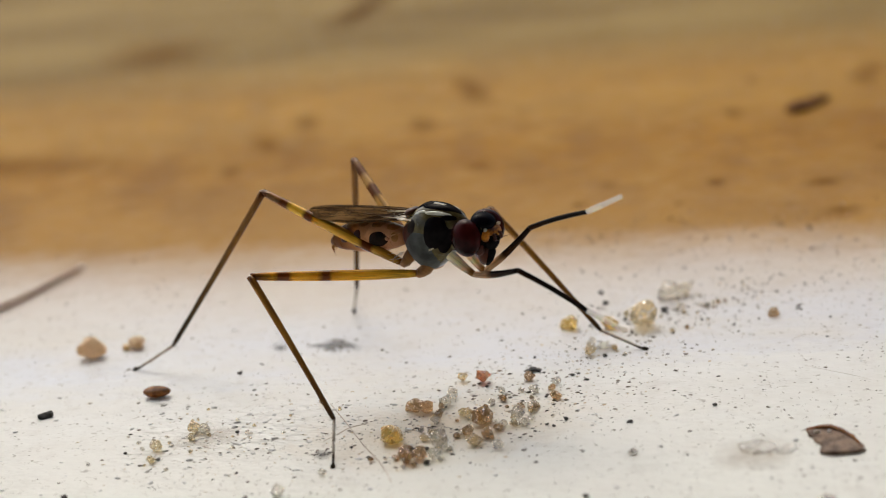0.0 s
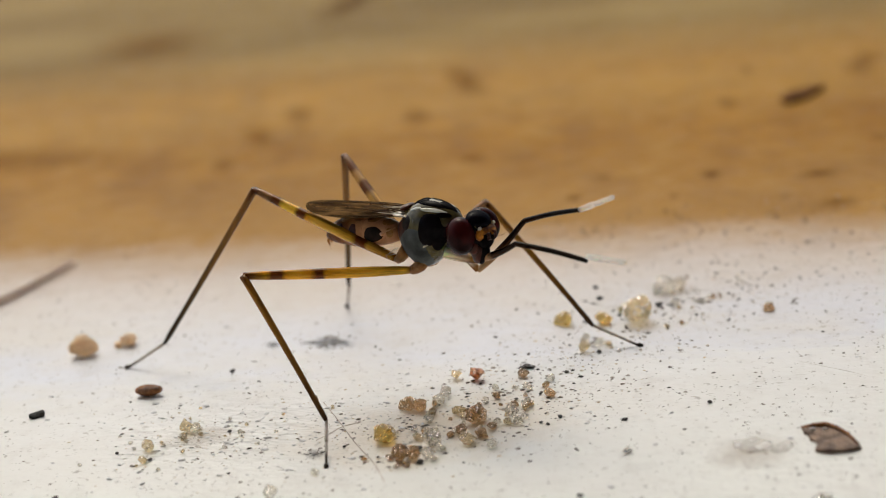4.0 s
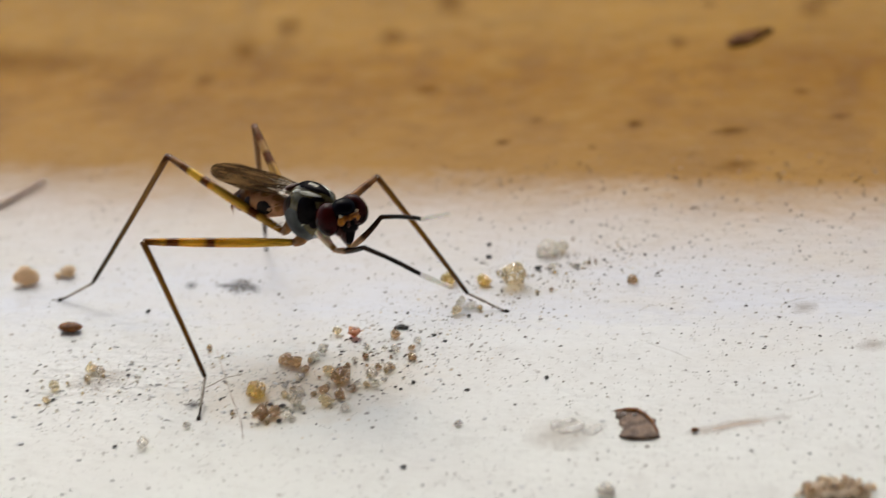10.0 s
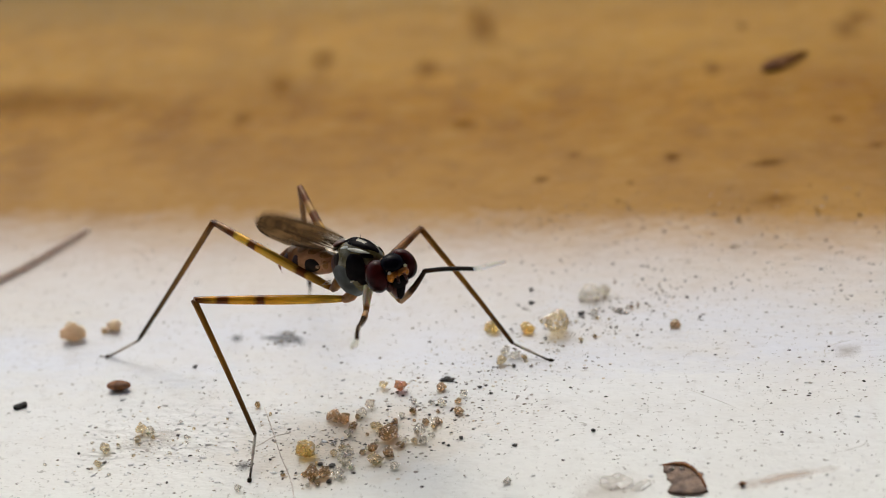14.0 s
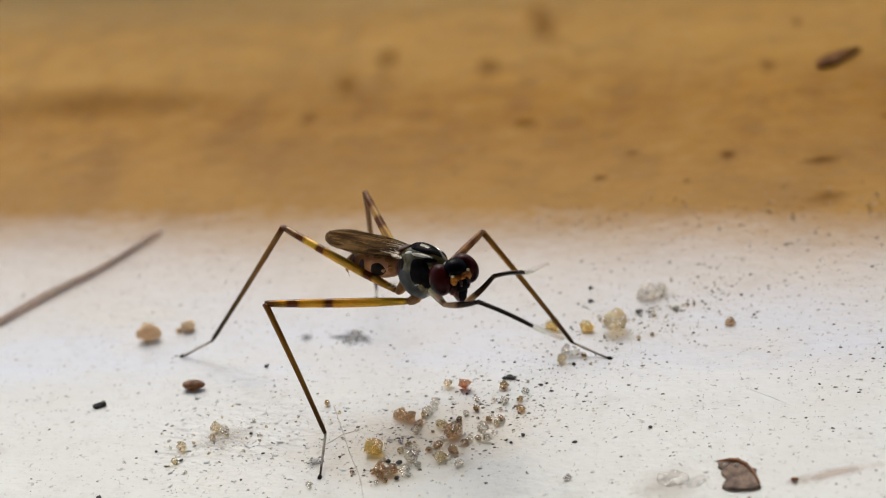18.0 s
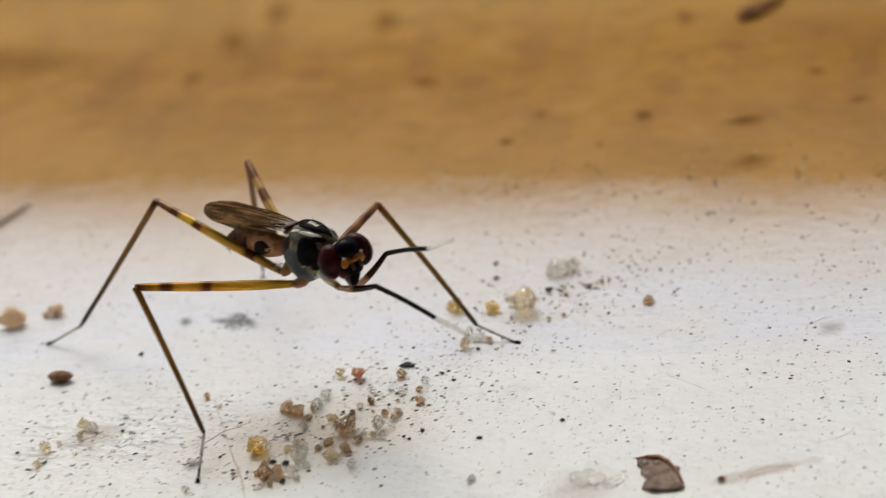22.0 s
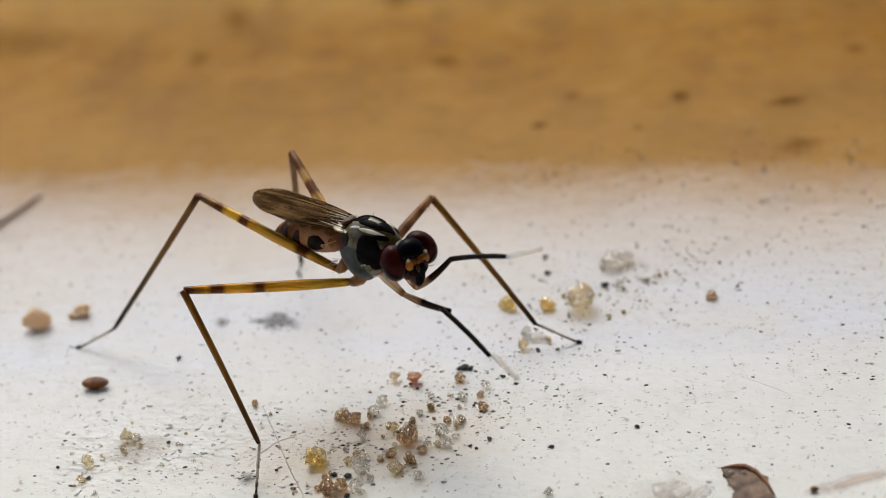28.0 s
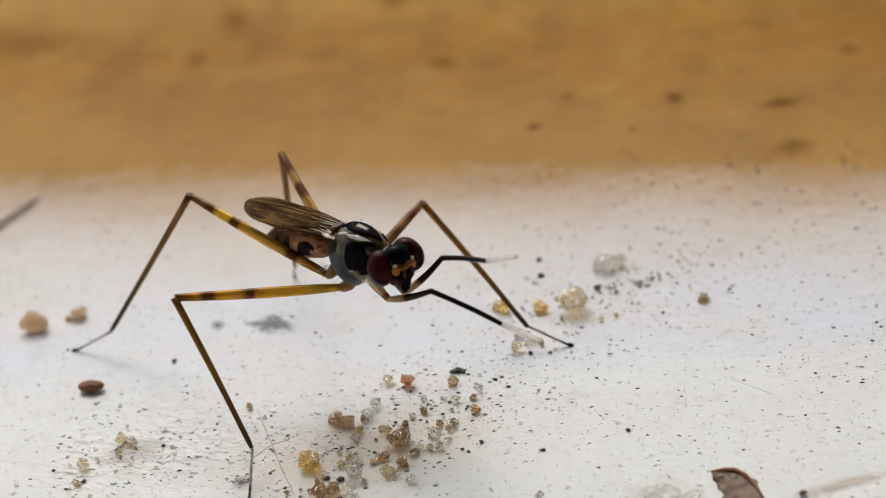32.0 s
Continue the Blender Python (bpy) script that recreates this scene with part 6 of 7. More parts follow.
MIDDLE_RIGHT_ROWS = [
    (0, (-3.19, -3.56, -0.15), (-0.28, -4.32, -3.48), (0.53, -5.52, -4.20)),
    (0.5, (-3.22, -3.54, -0.18), (-0.26, -4.34, -3.45), (0.56, -5.53, -4.20)),
    (1, (-3.19, -3.56, -0.14), (-0.29, -4.31, -3.48), (0.53, -5.50, -4.21)),
    (1.5, (-3.20, -3.56, -0.18), (-0.28, -4.30, -3.50), (0.54, -5.48, -4.24)),
    (2, (-3.22, -3.53, -0.13), (-0.33, -4.32, -3.48), (0.47, -5.52, -4.22)),
    (2.5, (-3.20, -3.54, -0.17), (-0.26, -4.33, -3.46), (0.55, -5.50, -4.24)),
    (4.5, (-3.08, -3.70, -0.36), (-0.15, -4.28, -3.70), (0.76, -5.45, -4.35)),
    (5, (-3.06, -3.71, -0.33), (-0.15, -4.29, -3.69), (0.76, -5.47, -4.34)),
    (5.5, (-3.12, -3.67, -0.35), (-0.23, -4.24, -3.74), (0.67, -5.43, -4.38)),
    (6, (-2.97, -3.82, -0.37), (-0.06, -4.25, -3.76), (0.88, -5.39, -4.42)),
    (6.5, (-3.01, -3.77, -0.28), (-0.15, -4.32, -3.70), (0.77, -5.49, -4.33)),
    (7, (-2.97, -3.79, -0.31), (-0.09, -4.33, -3.70), (0.84, -5.50, -4.33)),
    (7.5, (-3.02, -3.74, -0.31), (-0.13, -4.30, -3.69), (0.81, -5.47, -4.31)),
    (8, (-3.07, -3.67, -0.32), (-0.15, -4.31, -3.66), (0.78, -5.46, -4.31)),
    (8.5, (-3.11, -3.64, -0.34), (-0.18, -4.27, -3.68), (0.75, -5.41, -4.34)),
    (9, (-3.12, -3.65, -0.32), (-0.19, -4.29, -3.65), (0.75, -5.44, -4.31)),
    (9.5, (-3.18, -3.59, -0.29), (-0.25, -4.32, -3.61), (0.67, -5.47, -4.27)),
    (10, (-3.00, -3.75, -0.26), (-0.11, -4.35, -3.64), (0.84, -5.51, -4.25)),
    (10.5, (-3.11, -3.65, -0.29), (-0.17, -4.33, -3.62), (0.76, -5.47, -4.28)),
    (11, (-3.11, -3.65, -0.33), (-0.13, -4.34, -3.60), (0.79, -5.48, -4.29)),
    (11.5, (-3.12, -3.64, -0.35), (-0.17, -4.31, -3.67), (0.76, -5.47, -4.31)),
    (12, (-3.07, -3.69, -0.35), (-0.06, -4.40, -3.61), (0.89, -5.56, -4.22)),
    (12.5, (-2.81, -3.92, -0.50), (0.14, -4.33, -3.85), (1.16, -5.46, -4.40)),
    (13, (-2.79, -3.87, -0.09), (-0.49, -4.12, -3.95), (0.34, -5.15, -4.88)),
    (13.5, (-3.38, -3.38, -0.26), (-0.69, -4.23, -3.75), (0.09, -5.39, -4.57)),
    (14, (-3.30, -3.47, -0.30), (-0.50, -4.24, -3.72), (0.35, -5.40, -4.48)),
    (14.5, (-3.16, -3.58, -0.23), (-0.46, -4.26, -3.75), (0.40, -5.44, -4.44)),
    (16.5, (-3.30, -3.46, -0.38), (-0.43, -4.22, -3.75), (0.43, -5.37, -4.51)),
    (17, (-3.17, -3.58, -0.26), (-0.49, -4.22, -3.81), (0.39, -5.40, -4.50)),
    (17.5, (-3.30, -3.46, -0.33), (-0.47, -4.24, -3.73), (0.37, -5.39, -4.49)),
    (18, (-3.27, -3.48, -0.27), (-0.51, -4.25, -3.73), (0.34, -5.43, -4.45)),
    (18.5, (-3.18, -3.57, -0.32), (-0.44, -4.21, -3.82), (0.45, -5.38, -4.51)),
    (19, (-3.31, -3.46, -0.36), (-0.47, -4.22, -3.75), (0.38, -5.36, -4.52)),
    (19.5, (-3.22, -3.55, -0.29), (-0.46, -4.25, -3.76), (0.41, -5.42, -4.47)),
    (20, (-3.00, -3.72, -0.16), (-0.44, -4.25, -3.81), (0.45, -5.43, -4.48)),
    (20.5, (-3.09, -3.64, -0.20), (-0.45, -4.26, -3.77), (0.43, -5.44, -4.45)),
    (21, (-3.24, -3.51, -0.30), (-0.49, -4.21, -3.78), (0.37, -5.37, -4.51)),
    (21.5, (-3.17, -3.59, -0.26), (-0.45, -4.24, -3.76), (0.42, -5.40, -4.49)),
    (22, (-2.96, -3.74, -0.16), (-0.41, -4.23, -3.82), (0.48, -5.40, -4.50)),
    (22.5, (-2.82, -3.86, -0.07), (-0.36, -4.27, -3.80), (0.56, -5.41, -4.50)),
    (23, (-2.70, -3.96, -0.09), (-0.22, -4.23, -3.83), (0.71, -5.34, -4.55)),
    (23.5, (-2.83, -3.87, -0.13), (-0.24, -4.27, -3.77), (0.68, -5.37, -4.53)),
    (24, (-2.68, -3.98, -0.10), (-0.19, -4.26, -3.83), (0.77, -5.36, -4.52)),
    (24.5, (-2.71, -3.96, -0.13), (-0.09, -4.31, -3.77), (0.88, -5.43, -4.42)),
    (25, (-2.67, -4.05, -0.50), (0.26, -4.46, -3.88), (1.26, -5.61, -4.44)),
    (25.5, (-2.73, -3.97, -0.36), (-0.51, -4.22, -4.25), (0.29, -5.32, -5.12)),
    (26, (-2.98, -3.78, -0.19), (-0.36, -4.36, -3.82), (0.48, -5.53, -4.56)),
    (26.5, (-2.76, -3.96, -0.28), (-0.00, -4.35, -3.81), (0.94, -5.51, -4.44)),
    (28.5, (-2.77, -3.94, -0.22), (-0.16, -4.29, -3.87), (0.74, -5.42, -4.59)),
    (29, (-2.79, -3.92, -0.25), (-0.08, -4.31, -3.83), (0.85, -5.45, -4.50)),
    (29.5, (-2.77, -3.94, -0.24), (-0.02, -4.35, -3.77), (0.93, -5.48, -4.44)),
    (30, (-2.83, -3.89, -0.29), (-0.07, -4.30, -3.81), (0.87, -5.43, -4.49)),
    (30.5, (-2.79, -3.93, -0.27), (-0.01, -4.34, -3.77), (0.93, -5.47, -4.45)),
    (31, (-2.76, -3.95, -0.21), (-0.07, -4.34, -3.80), (0.88, -5.49, -4.44)),
    (31.5, (-2.74, -3.97, -0.23), (0.03, -4.36, -3.78), (0.98, -5.50, -4.43)),
    (32, (-2.68, -4.00, -0.20), (0.06, -4.38, -3.76), (1.02, -5.52, -4.41)),
]
HIND_LEFT_ROWS = [
    (0, (-4.31, 2.53, 1.09), (-5.85, 3.63, -3.40), (-6.66, 4.28, -4.49)),
    (0.5, (-4.35, 2.49, 1.06), (-5.88, 3.56, -3.44), (-6.72, 4.21, -4.51)),
    (1, (-4.33, 2.51, 1.08), (-5.88, 3.64, -3.40), (-6.69, 4.28, -4.49)),
    (1.5, (-4.33, 2.51, 1.08), (-5.85, 3.67, -3.40), (-6.65, 4.32, -4.50)),
    (2, (-4.30, 2.54, 1.11), (-5.84, 3.69, -3.37), (-6.64, 4.35, -4.46)),
    (2.5, (-4.33, 2.50, 1.09), (-5.81, 3.62, -3.42), (-6.64, 4.30, -4.47)),
    (4.5, (-4.46, 2.25, 1.09), (-5.95, 3.47, -3.39), (-6.74, 4.12, -4.49)),
    (5, (-4.45, 2.25, 1.11), (-5.91, 3.40, -3.40), (-6.76, 4.09, -4.44)),
    (5.5, (-4.42, 2.30, 1.14), (-5.90, 3.57, -3.32), (-6.70, 4.25, -4.40)),
    (6, (-4.48, 2.15, 1.17), (-5.99, 3.41, -3.28), (-6.79, 4.05, -4.39)),
    (6.5, (-4.43, 2.24, 1.17), (-5.91, 3.39, -3.32), (-6.76, 4.06, -4.37)),
    (7, (-4.44, 2.23, 1.15), (-5.86, 3.33, -3.38), (-6.74, 4.01, -4.40)),
    (7.5, (-4.48, 2.23, 1.08), (-5.98, 3.34, -3.42), (-6.83, 3.99, -4.48)),
    (8, (-4.46, 2.23, 1.12), (-6.01, 3.37, -3.35), (-6.84, 4.01, -4.44)),
    (8.5, (-4.45, 2.22, 1.15), (-6.04, 3.44, -3.30), (-6.85, 4.07, -4.39)),
    (9, (-4.47, 2.21, 1.11), (-6.08, 3.37, -3.34), (-6.91, 4.00, -4.43)),
    (9.5, (-4.44, 2.28, 1.10), (-6.07, 3.47, -3.33), (-6.86, 4.07, -4.46)),
    (10, (-4.48, 2.20, 1.10), (-5.96, 3.28, -3.42), (-6.82, 3.93, -4.46)),
    (10.5, (-4.44, 2.27, 1.13), (-5.94, 3.41, -3.36), (-6.78, 4.06, -4.43)),
    (11, (-4.45, 2.23, 1.14), (-5.93, 3.34, -3.37), (-6.80, 4.02, -4.39)),
    (11.5, (-4.38, 2.29, 1.22), (-5.88, 3.42, -3.27), (-6.74, 4.10, -4.30)),
    (12, (-4.27, 2.33, 1.39), (-5.73, 3.42, -3.13), (-6.52, 4.08, -4.22)),
    (12.5, (-4.29, 2.26, 1.44), (-5.74, 3.35, -3.08), (-6.49, 4.00, -4.22)),
    (13, (-5.00, 1.27, 0.46), (-7.55, 2.31, -3.56), (-8.82, 2.83, -4.18)),
    (13.5, (-4.64, 2.26, 0.59), (-6.53, 3.41, -3.76), (-7.54, 4.08, -4.64)),
    (14, (-4.53, 2.30, 0.87), (-6.26, 3.47, -3.54), (-7.19, 4.14, -4.50)),
    (14.5, (-4.55, 2.27, 0.84), (-6.27, 3.37, -3.59), (-7.22, 4.04, -4.55)),
    (16.5, (-4.58, 2.23, 0.83), (-6.32, 3.40, -3.57), (-7.25, 4.06, -4.55)),
    (17, (-4.57, 2.25, 0.82), (-6.28, 3.40, -3.59), (-7.23, 4.08, -4.54)),
    (17.5, (-4.55, 2.30, 0.81), (-6.23, 3.47, -3.61), (-7.16, 4.15, -4.58)),
    (18, (-4.54, 2.29, 0.85), (-6.26, 3.44, -3.55), (-7.19, 4.12, -4.53)),
    (18.5, (-4.59, 2.22, 0.79), (-6.27, 3.39, -3.63), (-7.20, 4.07, -4.60)),
    (19, (-4.56, 2.27, 0.83), (-6.25, 3.47, -3.58), (-7.18, 4.16, -4.54)),
    (19.5, (-4.56, 2.29, 0.80), (-6.19, 3.44, -3.65), (-7.12, 4.13, -4.61)),
    (20, (-4.57, 2.22, 0.84), (-6.23, 3.36, -3.60), (-7.17, 4.05, -4.54)),
    (20.5, (-4.56, 2.26, 0.82), (-6.22, 3.37, -3.63), (-7.16, 4.06, -4.58)),
    (21, (-4.54, 2.27, 0.86), (-6.23, 3.47, -3.55), (-7.17, 4.17, -4.49)),
    (21.5, (-4.57, 2.23, 0.86), (-6.24, 3.41, -3.57), (-7.17, 4.10, -4.52)),
    (22, (-4.57, 2.23, 0.85), (-6.17, 3.39, -3.60), (-7.11, 4.09, -4.53)),
    (22.5, (-4.59, 2.12, 0.91), (-6.28, 3.27, -3.51), (-7.21, 3.94, -4.48)),
    (23, (-4.62, 1.97, 1.00), (-6.39, 3.14, -3.38), (-7.33, 3.78, -4.37)),
    (23.5, (-4.59, 2.02, 1.02), (-6.33, 3.21, -3.37), (-7.25, 3.85, -4.38)),
    (24, (-4.63, 1.96, 1.00), (-6.39, 3.09, -3.39), (-7.32, 3.72, -4.39)),
    (24.5, (-4.52, 2.06, 1.15), (-6.17, 3.16, -3.30), (-7.06, 3.79, -4.33)),
    (25, (-4.21, 2.21, 1.61), (-5.53, 3.36, -2.94), (-6.21, 3.98, -4.13)),
    (25.5, (-4.61, 2.06, 0.94), (-6.47, 3.28, -3.39), (-7.47, 4.00, -4.26)),
    (26, (-4.56, 2.28, 0.80), (-6.18, 3.45, -3.64), (-7.02, 4.04, -4.73)),
    (26.5, (-4.50, 2.22, 1.03), (-5.82, 3.34, -3.52), (-6.63, 4.01, -4.60)),
    (28.5, (-4.68, 2.12, 0.65), (-6.10, 3.21, -3.88), (-7.06, 3.90, -4.80)),
    (29, (-4.62, 2.12, 0.84), (-6.04, 3.24, -3.68), (-6.91, 3.90, -4.71)),
    (29.5, (-4.59, 2.10, 0.93), (-6.00, 3.17, -3.61), (-6.89, 3.83, -4.62)),
    (30, (-4.56, 2.17, 0.93), (-5.92, 3.31, -3.61), (-6.79, 4.01, -4.62)),
    (30.5, (-4.58, 2.13, 0.94), (-5.92, 3.23, -3.61), (-6.79, 3.91, -4.63)),
    (31, (-4.57, 2.13, 0.96), (-6.00, 3.26, -3.56), (-6.83, 3.92, -4.63)),
    (31.5, (-4.60, 2.10, 0.92), (-5.91, 3.15, -3.65), (-6.80, 3.85, -4.64)),
    (32, (-4.62, 2.04, 0.93), (-5.93, 3.05, -3.65), (-6.85, 3.75, -4.61)),
]
MIDDLE_LEFT_ROWS = [
    (0, (-1.02, 4.26, -0.64), (2.05, 4.65, -4.08), (3.34, 4.94, -4.63)),
    (0.5, (-1.09, 4.24, -0.64), (2.08, 4.52, -4.00), (3.28, 4.95, -4.64)),
    (1, (-1.05, 4.25, -0.64), (2.05, 4.63, -4.04), (3.31, 4.97, -4.63)),
    (1.5, (-1.04, 4.25, -0.61), (2.09, 4.64, -4.00), (3.36, 4.98, -4.58)),
    (2, (-1.00, 4.26, -0.62), (2.17, 4.48, -3.98), (3.37, 4.91, -4.63)),
    (2.5, (-1.03, 4.25, -0.59), (2.19, 4.46, -3.90), (3.36, 4.96, -4.57)),
    (4.5, (-1.11, 4.22, -0.46), (2.10, 4.50, -3.77), (3.23, 5.10, -4.42)),
    (5, (-1.12, 4.22, -0.47), (1.96, 4.69, -3.86), (3.22, 5.08, -4.42)),
    (5.5, (-1.05, 4.23, -0.41), (2.24, 4.42, -3.66), (3.29, 5.09, -4.36)),
    (6, (-1.17, 4.20, -0.40), (2.17, 4.45, -3.58), (3.17, 5.20, -4.29)),
    (6.5, (-1.13, 4.23, -0.50), (2.17, 4.35, -3.71), (3.22, 5.06, -4.41)),
    (7, (-1.16, 4.22, -0.51), (2.23, 4.33, -3.63), (3.23, 5.07, -4.37)),
    (7.5, (-1.20, 4.21, -0.58), (1.78, 4.84, -4.07), (3.13, 5.12, -4.46)),
    (8, (-1.21, 4.20, -0.59), (1.77, 4.86, -4.12), (3.13, 5.12, -4.48)),
    (8.5, (-1.20, 4.20, -0.54), (1.76, 4.88, -4.09), (3.12, 5.16, -4.45)),
    (9, (-1.23, 4.20, -0.60), (1.69, 4.88, -4.17), (3.05, 5.15, -4.53)),
    (9.5, (-1.18, 4.21, -0.63), (1.75, 4.82, -4.22), (3.12, 5.08, -4.57)),
    (10, (-1.25, 4.20, -0.61), (1.87, 4.65, -3.98), (3.14, 5.07, -4.47)),
    (10.5, (-1.17, 4.22, -0.57), (1.87, 4.75, -4.02), (3.19, 5.08, -4.45)),
    (11, (-1.20, 4.21, -0.57), (1.86, 4.71, -4.00), (3.16, 5.10, -4.45)),
    (11.5, (-1.13, 4.23, -0.61), (2.29, 4.30, -3.72), (3.24, 5.08, -4.46)),
    (12, (-1.02, 4.26, -0.71), (2.38, 4.33, -3.85), (3.46, 4.97, -4.52)),
    (12.5, (-1.01, 4.26, -0.90), (2.31, 4.53, -4.11), (3.46, 5.12, -4.73)),
    (13, (-2.36, 3.64, -0.25), (-0.49, 5.23, -4.21), (0.79, 5.68, -4.63)),
    (13.5, (-1.48, 4.12, -0.63), (1.08, 4.93, -4.40), (2.42, 5.19, -4.83)),
    (14, (-1.30, 4.18, -0.62), (1.46, 4.84, -4.25), (2.78, 5.16, -4.71)),
    (14.5, (-1.35, 4.17, -0.69), (1.42, 4.83, -4.32), (2.75, 5.13, -4.77)),
    (16.5, (-1.37, 4.16, -0.66), (1.37, 4.92, -4.30), (2.71, 5.23, -4.72)),
    (17, (-1.34, 4.17, -0.66), (1.41, 4.86, -4.31), (2.73, 5.18, -4.74)),
    (17.5, (-1.29, 4.19, -0.66), (1.48, 4.85, -4.29), (2.81, 5.16, -4.72)),
    (18, (-1.30, 4.18, -0.68), (1.46, 4.81, -4.33), (2.79, 5.13, -4.76)),
    (18.5, (-1.36, 4.17, -0.66), (1.43, 4.87, -4.26), (2.76, 5.21, -4.69)),
    (19, (-1.32, 4.18, -0.63), (1.47, 4.86, -4.26), (2.79, 5.20, -4.68)),
    (19.5, (-1.29, 4.19, -0.66), (1.53, 4.81, -4.27), (2.86, 5.13, -4.70)),
    (20, (-1.35, 4.17, -0.65), (1.47, 4.81, -4.25), (2.79, 5.15, -4.68)),
    (20.5, (-1.32, 4.18, -0.68), (1.49, 4.80, -4.28), (2.81, 5.13, -4.72)),
    (21, (-1.29, 4.18, -0.61), (1.48, 4.86, -4.22), (2.81, 5.19, -4.67)),
    (21.5, (-1.33, 4.17, -0.62), (1.48, 4.82, -4.23), (2.80, 5.17, -4.66)),
    (22, (-1.31, 4.18, -0.59), (1.53, 4.84, -4.16), (2.86, 5.17, -4.58)),
    (22.5, (-1.41, 4.15, -0.61), (1.43, 4.82, -4.17), (2.73, 5.21, -4.64)),
    (23, (-1.48, 4.12, -0.52), (1.25, 4.96, -4.14), (2.57, 5.34, -4.57)),
    (23.5, (-1.43, 4.13, -0.54), (1.37, 4.89, -4.13), (2.68, 5.28, -4.58)),
    (24, (-1.50, 4.11, -0.59), (1.26, 4.92, -4.18), (2.57, 5.33, -4.62)),
    (24.5, (-1.37, 4.16, -0.64), (1.57, 4.80, -4.12), (2.86, 5.23, -4.59)),
    (25, (-0.85, 4.30, -0.76), (2.66, 4.29, -3.76), (3.77, 4.93, -4.42)),
    (25.5, (-1.42, 4.15, -0.74), (1.67, 4.46, -4.16), (2.44, 5.30, -5.02)),
    (26, (-1.33, 4.18, -0.68), (2.09, 4.20, -3.75), (2.96, 5.02, -4.56)),
    (26.5, (-1.16, 4.23, -0.68), (2.34, 4.31, -3.66), (3.33, 5.06, -4.38)),
    (28.5, (-1.38, 4.17, -0.66), (2.01, 4.36, -3.74), (2.88, 5.20, -4.52)),
    (29, (-1.31, 4.19, -0.67), (2.15, 4.34, -3.72), (3.03, 5.16, -4.50)),
    (29.5, (-1.30, 4.19, -0.68), (2.15, 4.34, -3.72), (3.05, 5.15, -4.49)),
    (30, (-1.22, 4.21, -0.62), (2.24, 4.37, -3.65), (3.17, 5.16, -4.41)),
    (30.5, (-1.25, 4.20, -0.65), (2.24, 4.33, -3.64), (3.16, 5.13, -4.41)),
    (31, (-1.24, 4.21, -0.66), (2.21, 4.32, -3.72), (3.12, 5.11, -4.48)),
    (31.5, (-1.29, 4.20, -0.66), (2.15, 4.37, -3.68), (3.14, 5.12, -4.42)),
    (32, (-1.35, 4.18, -0.68), (2.07, 4.38, -3.70), (3.08, 5.12, -4.44)),
]
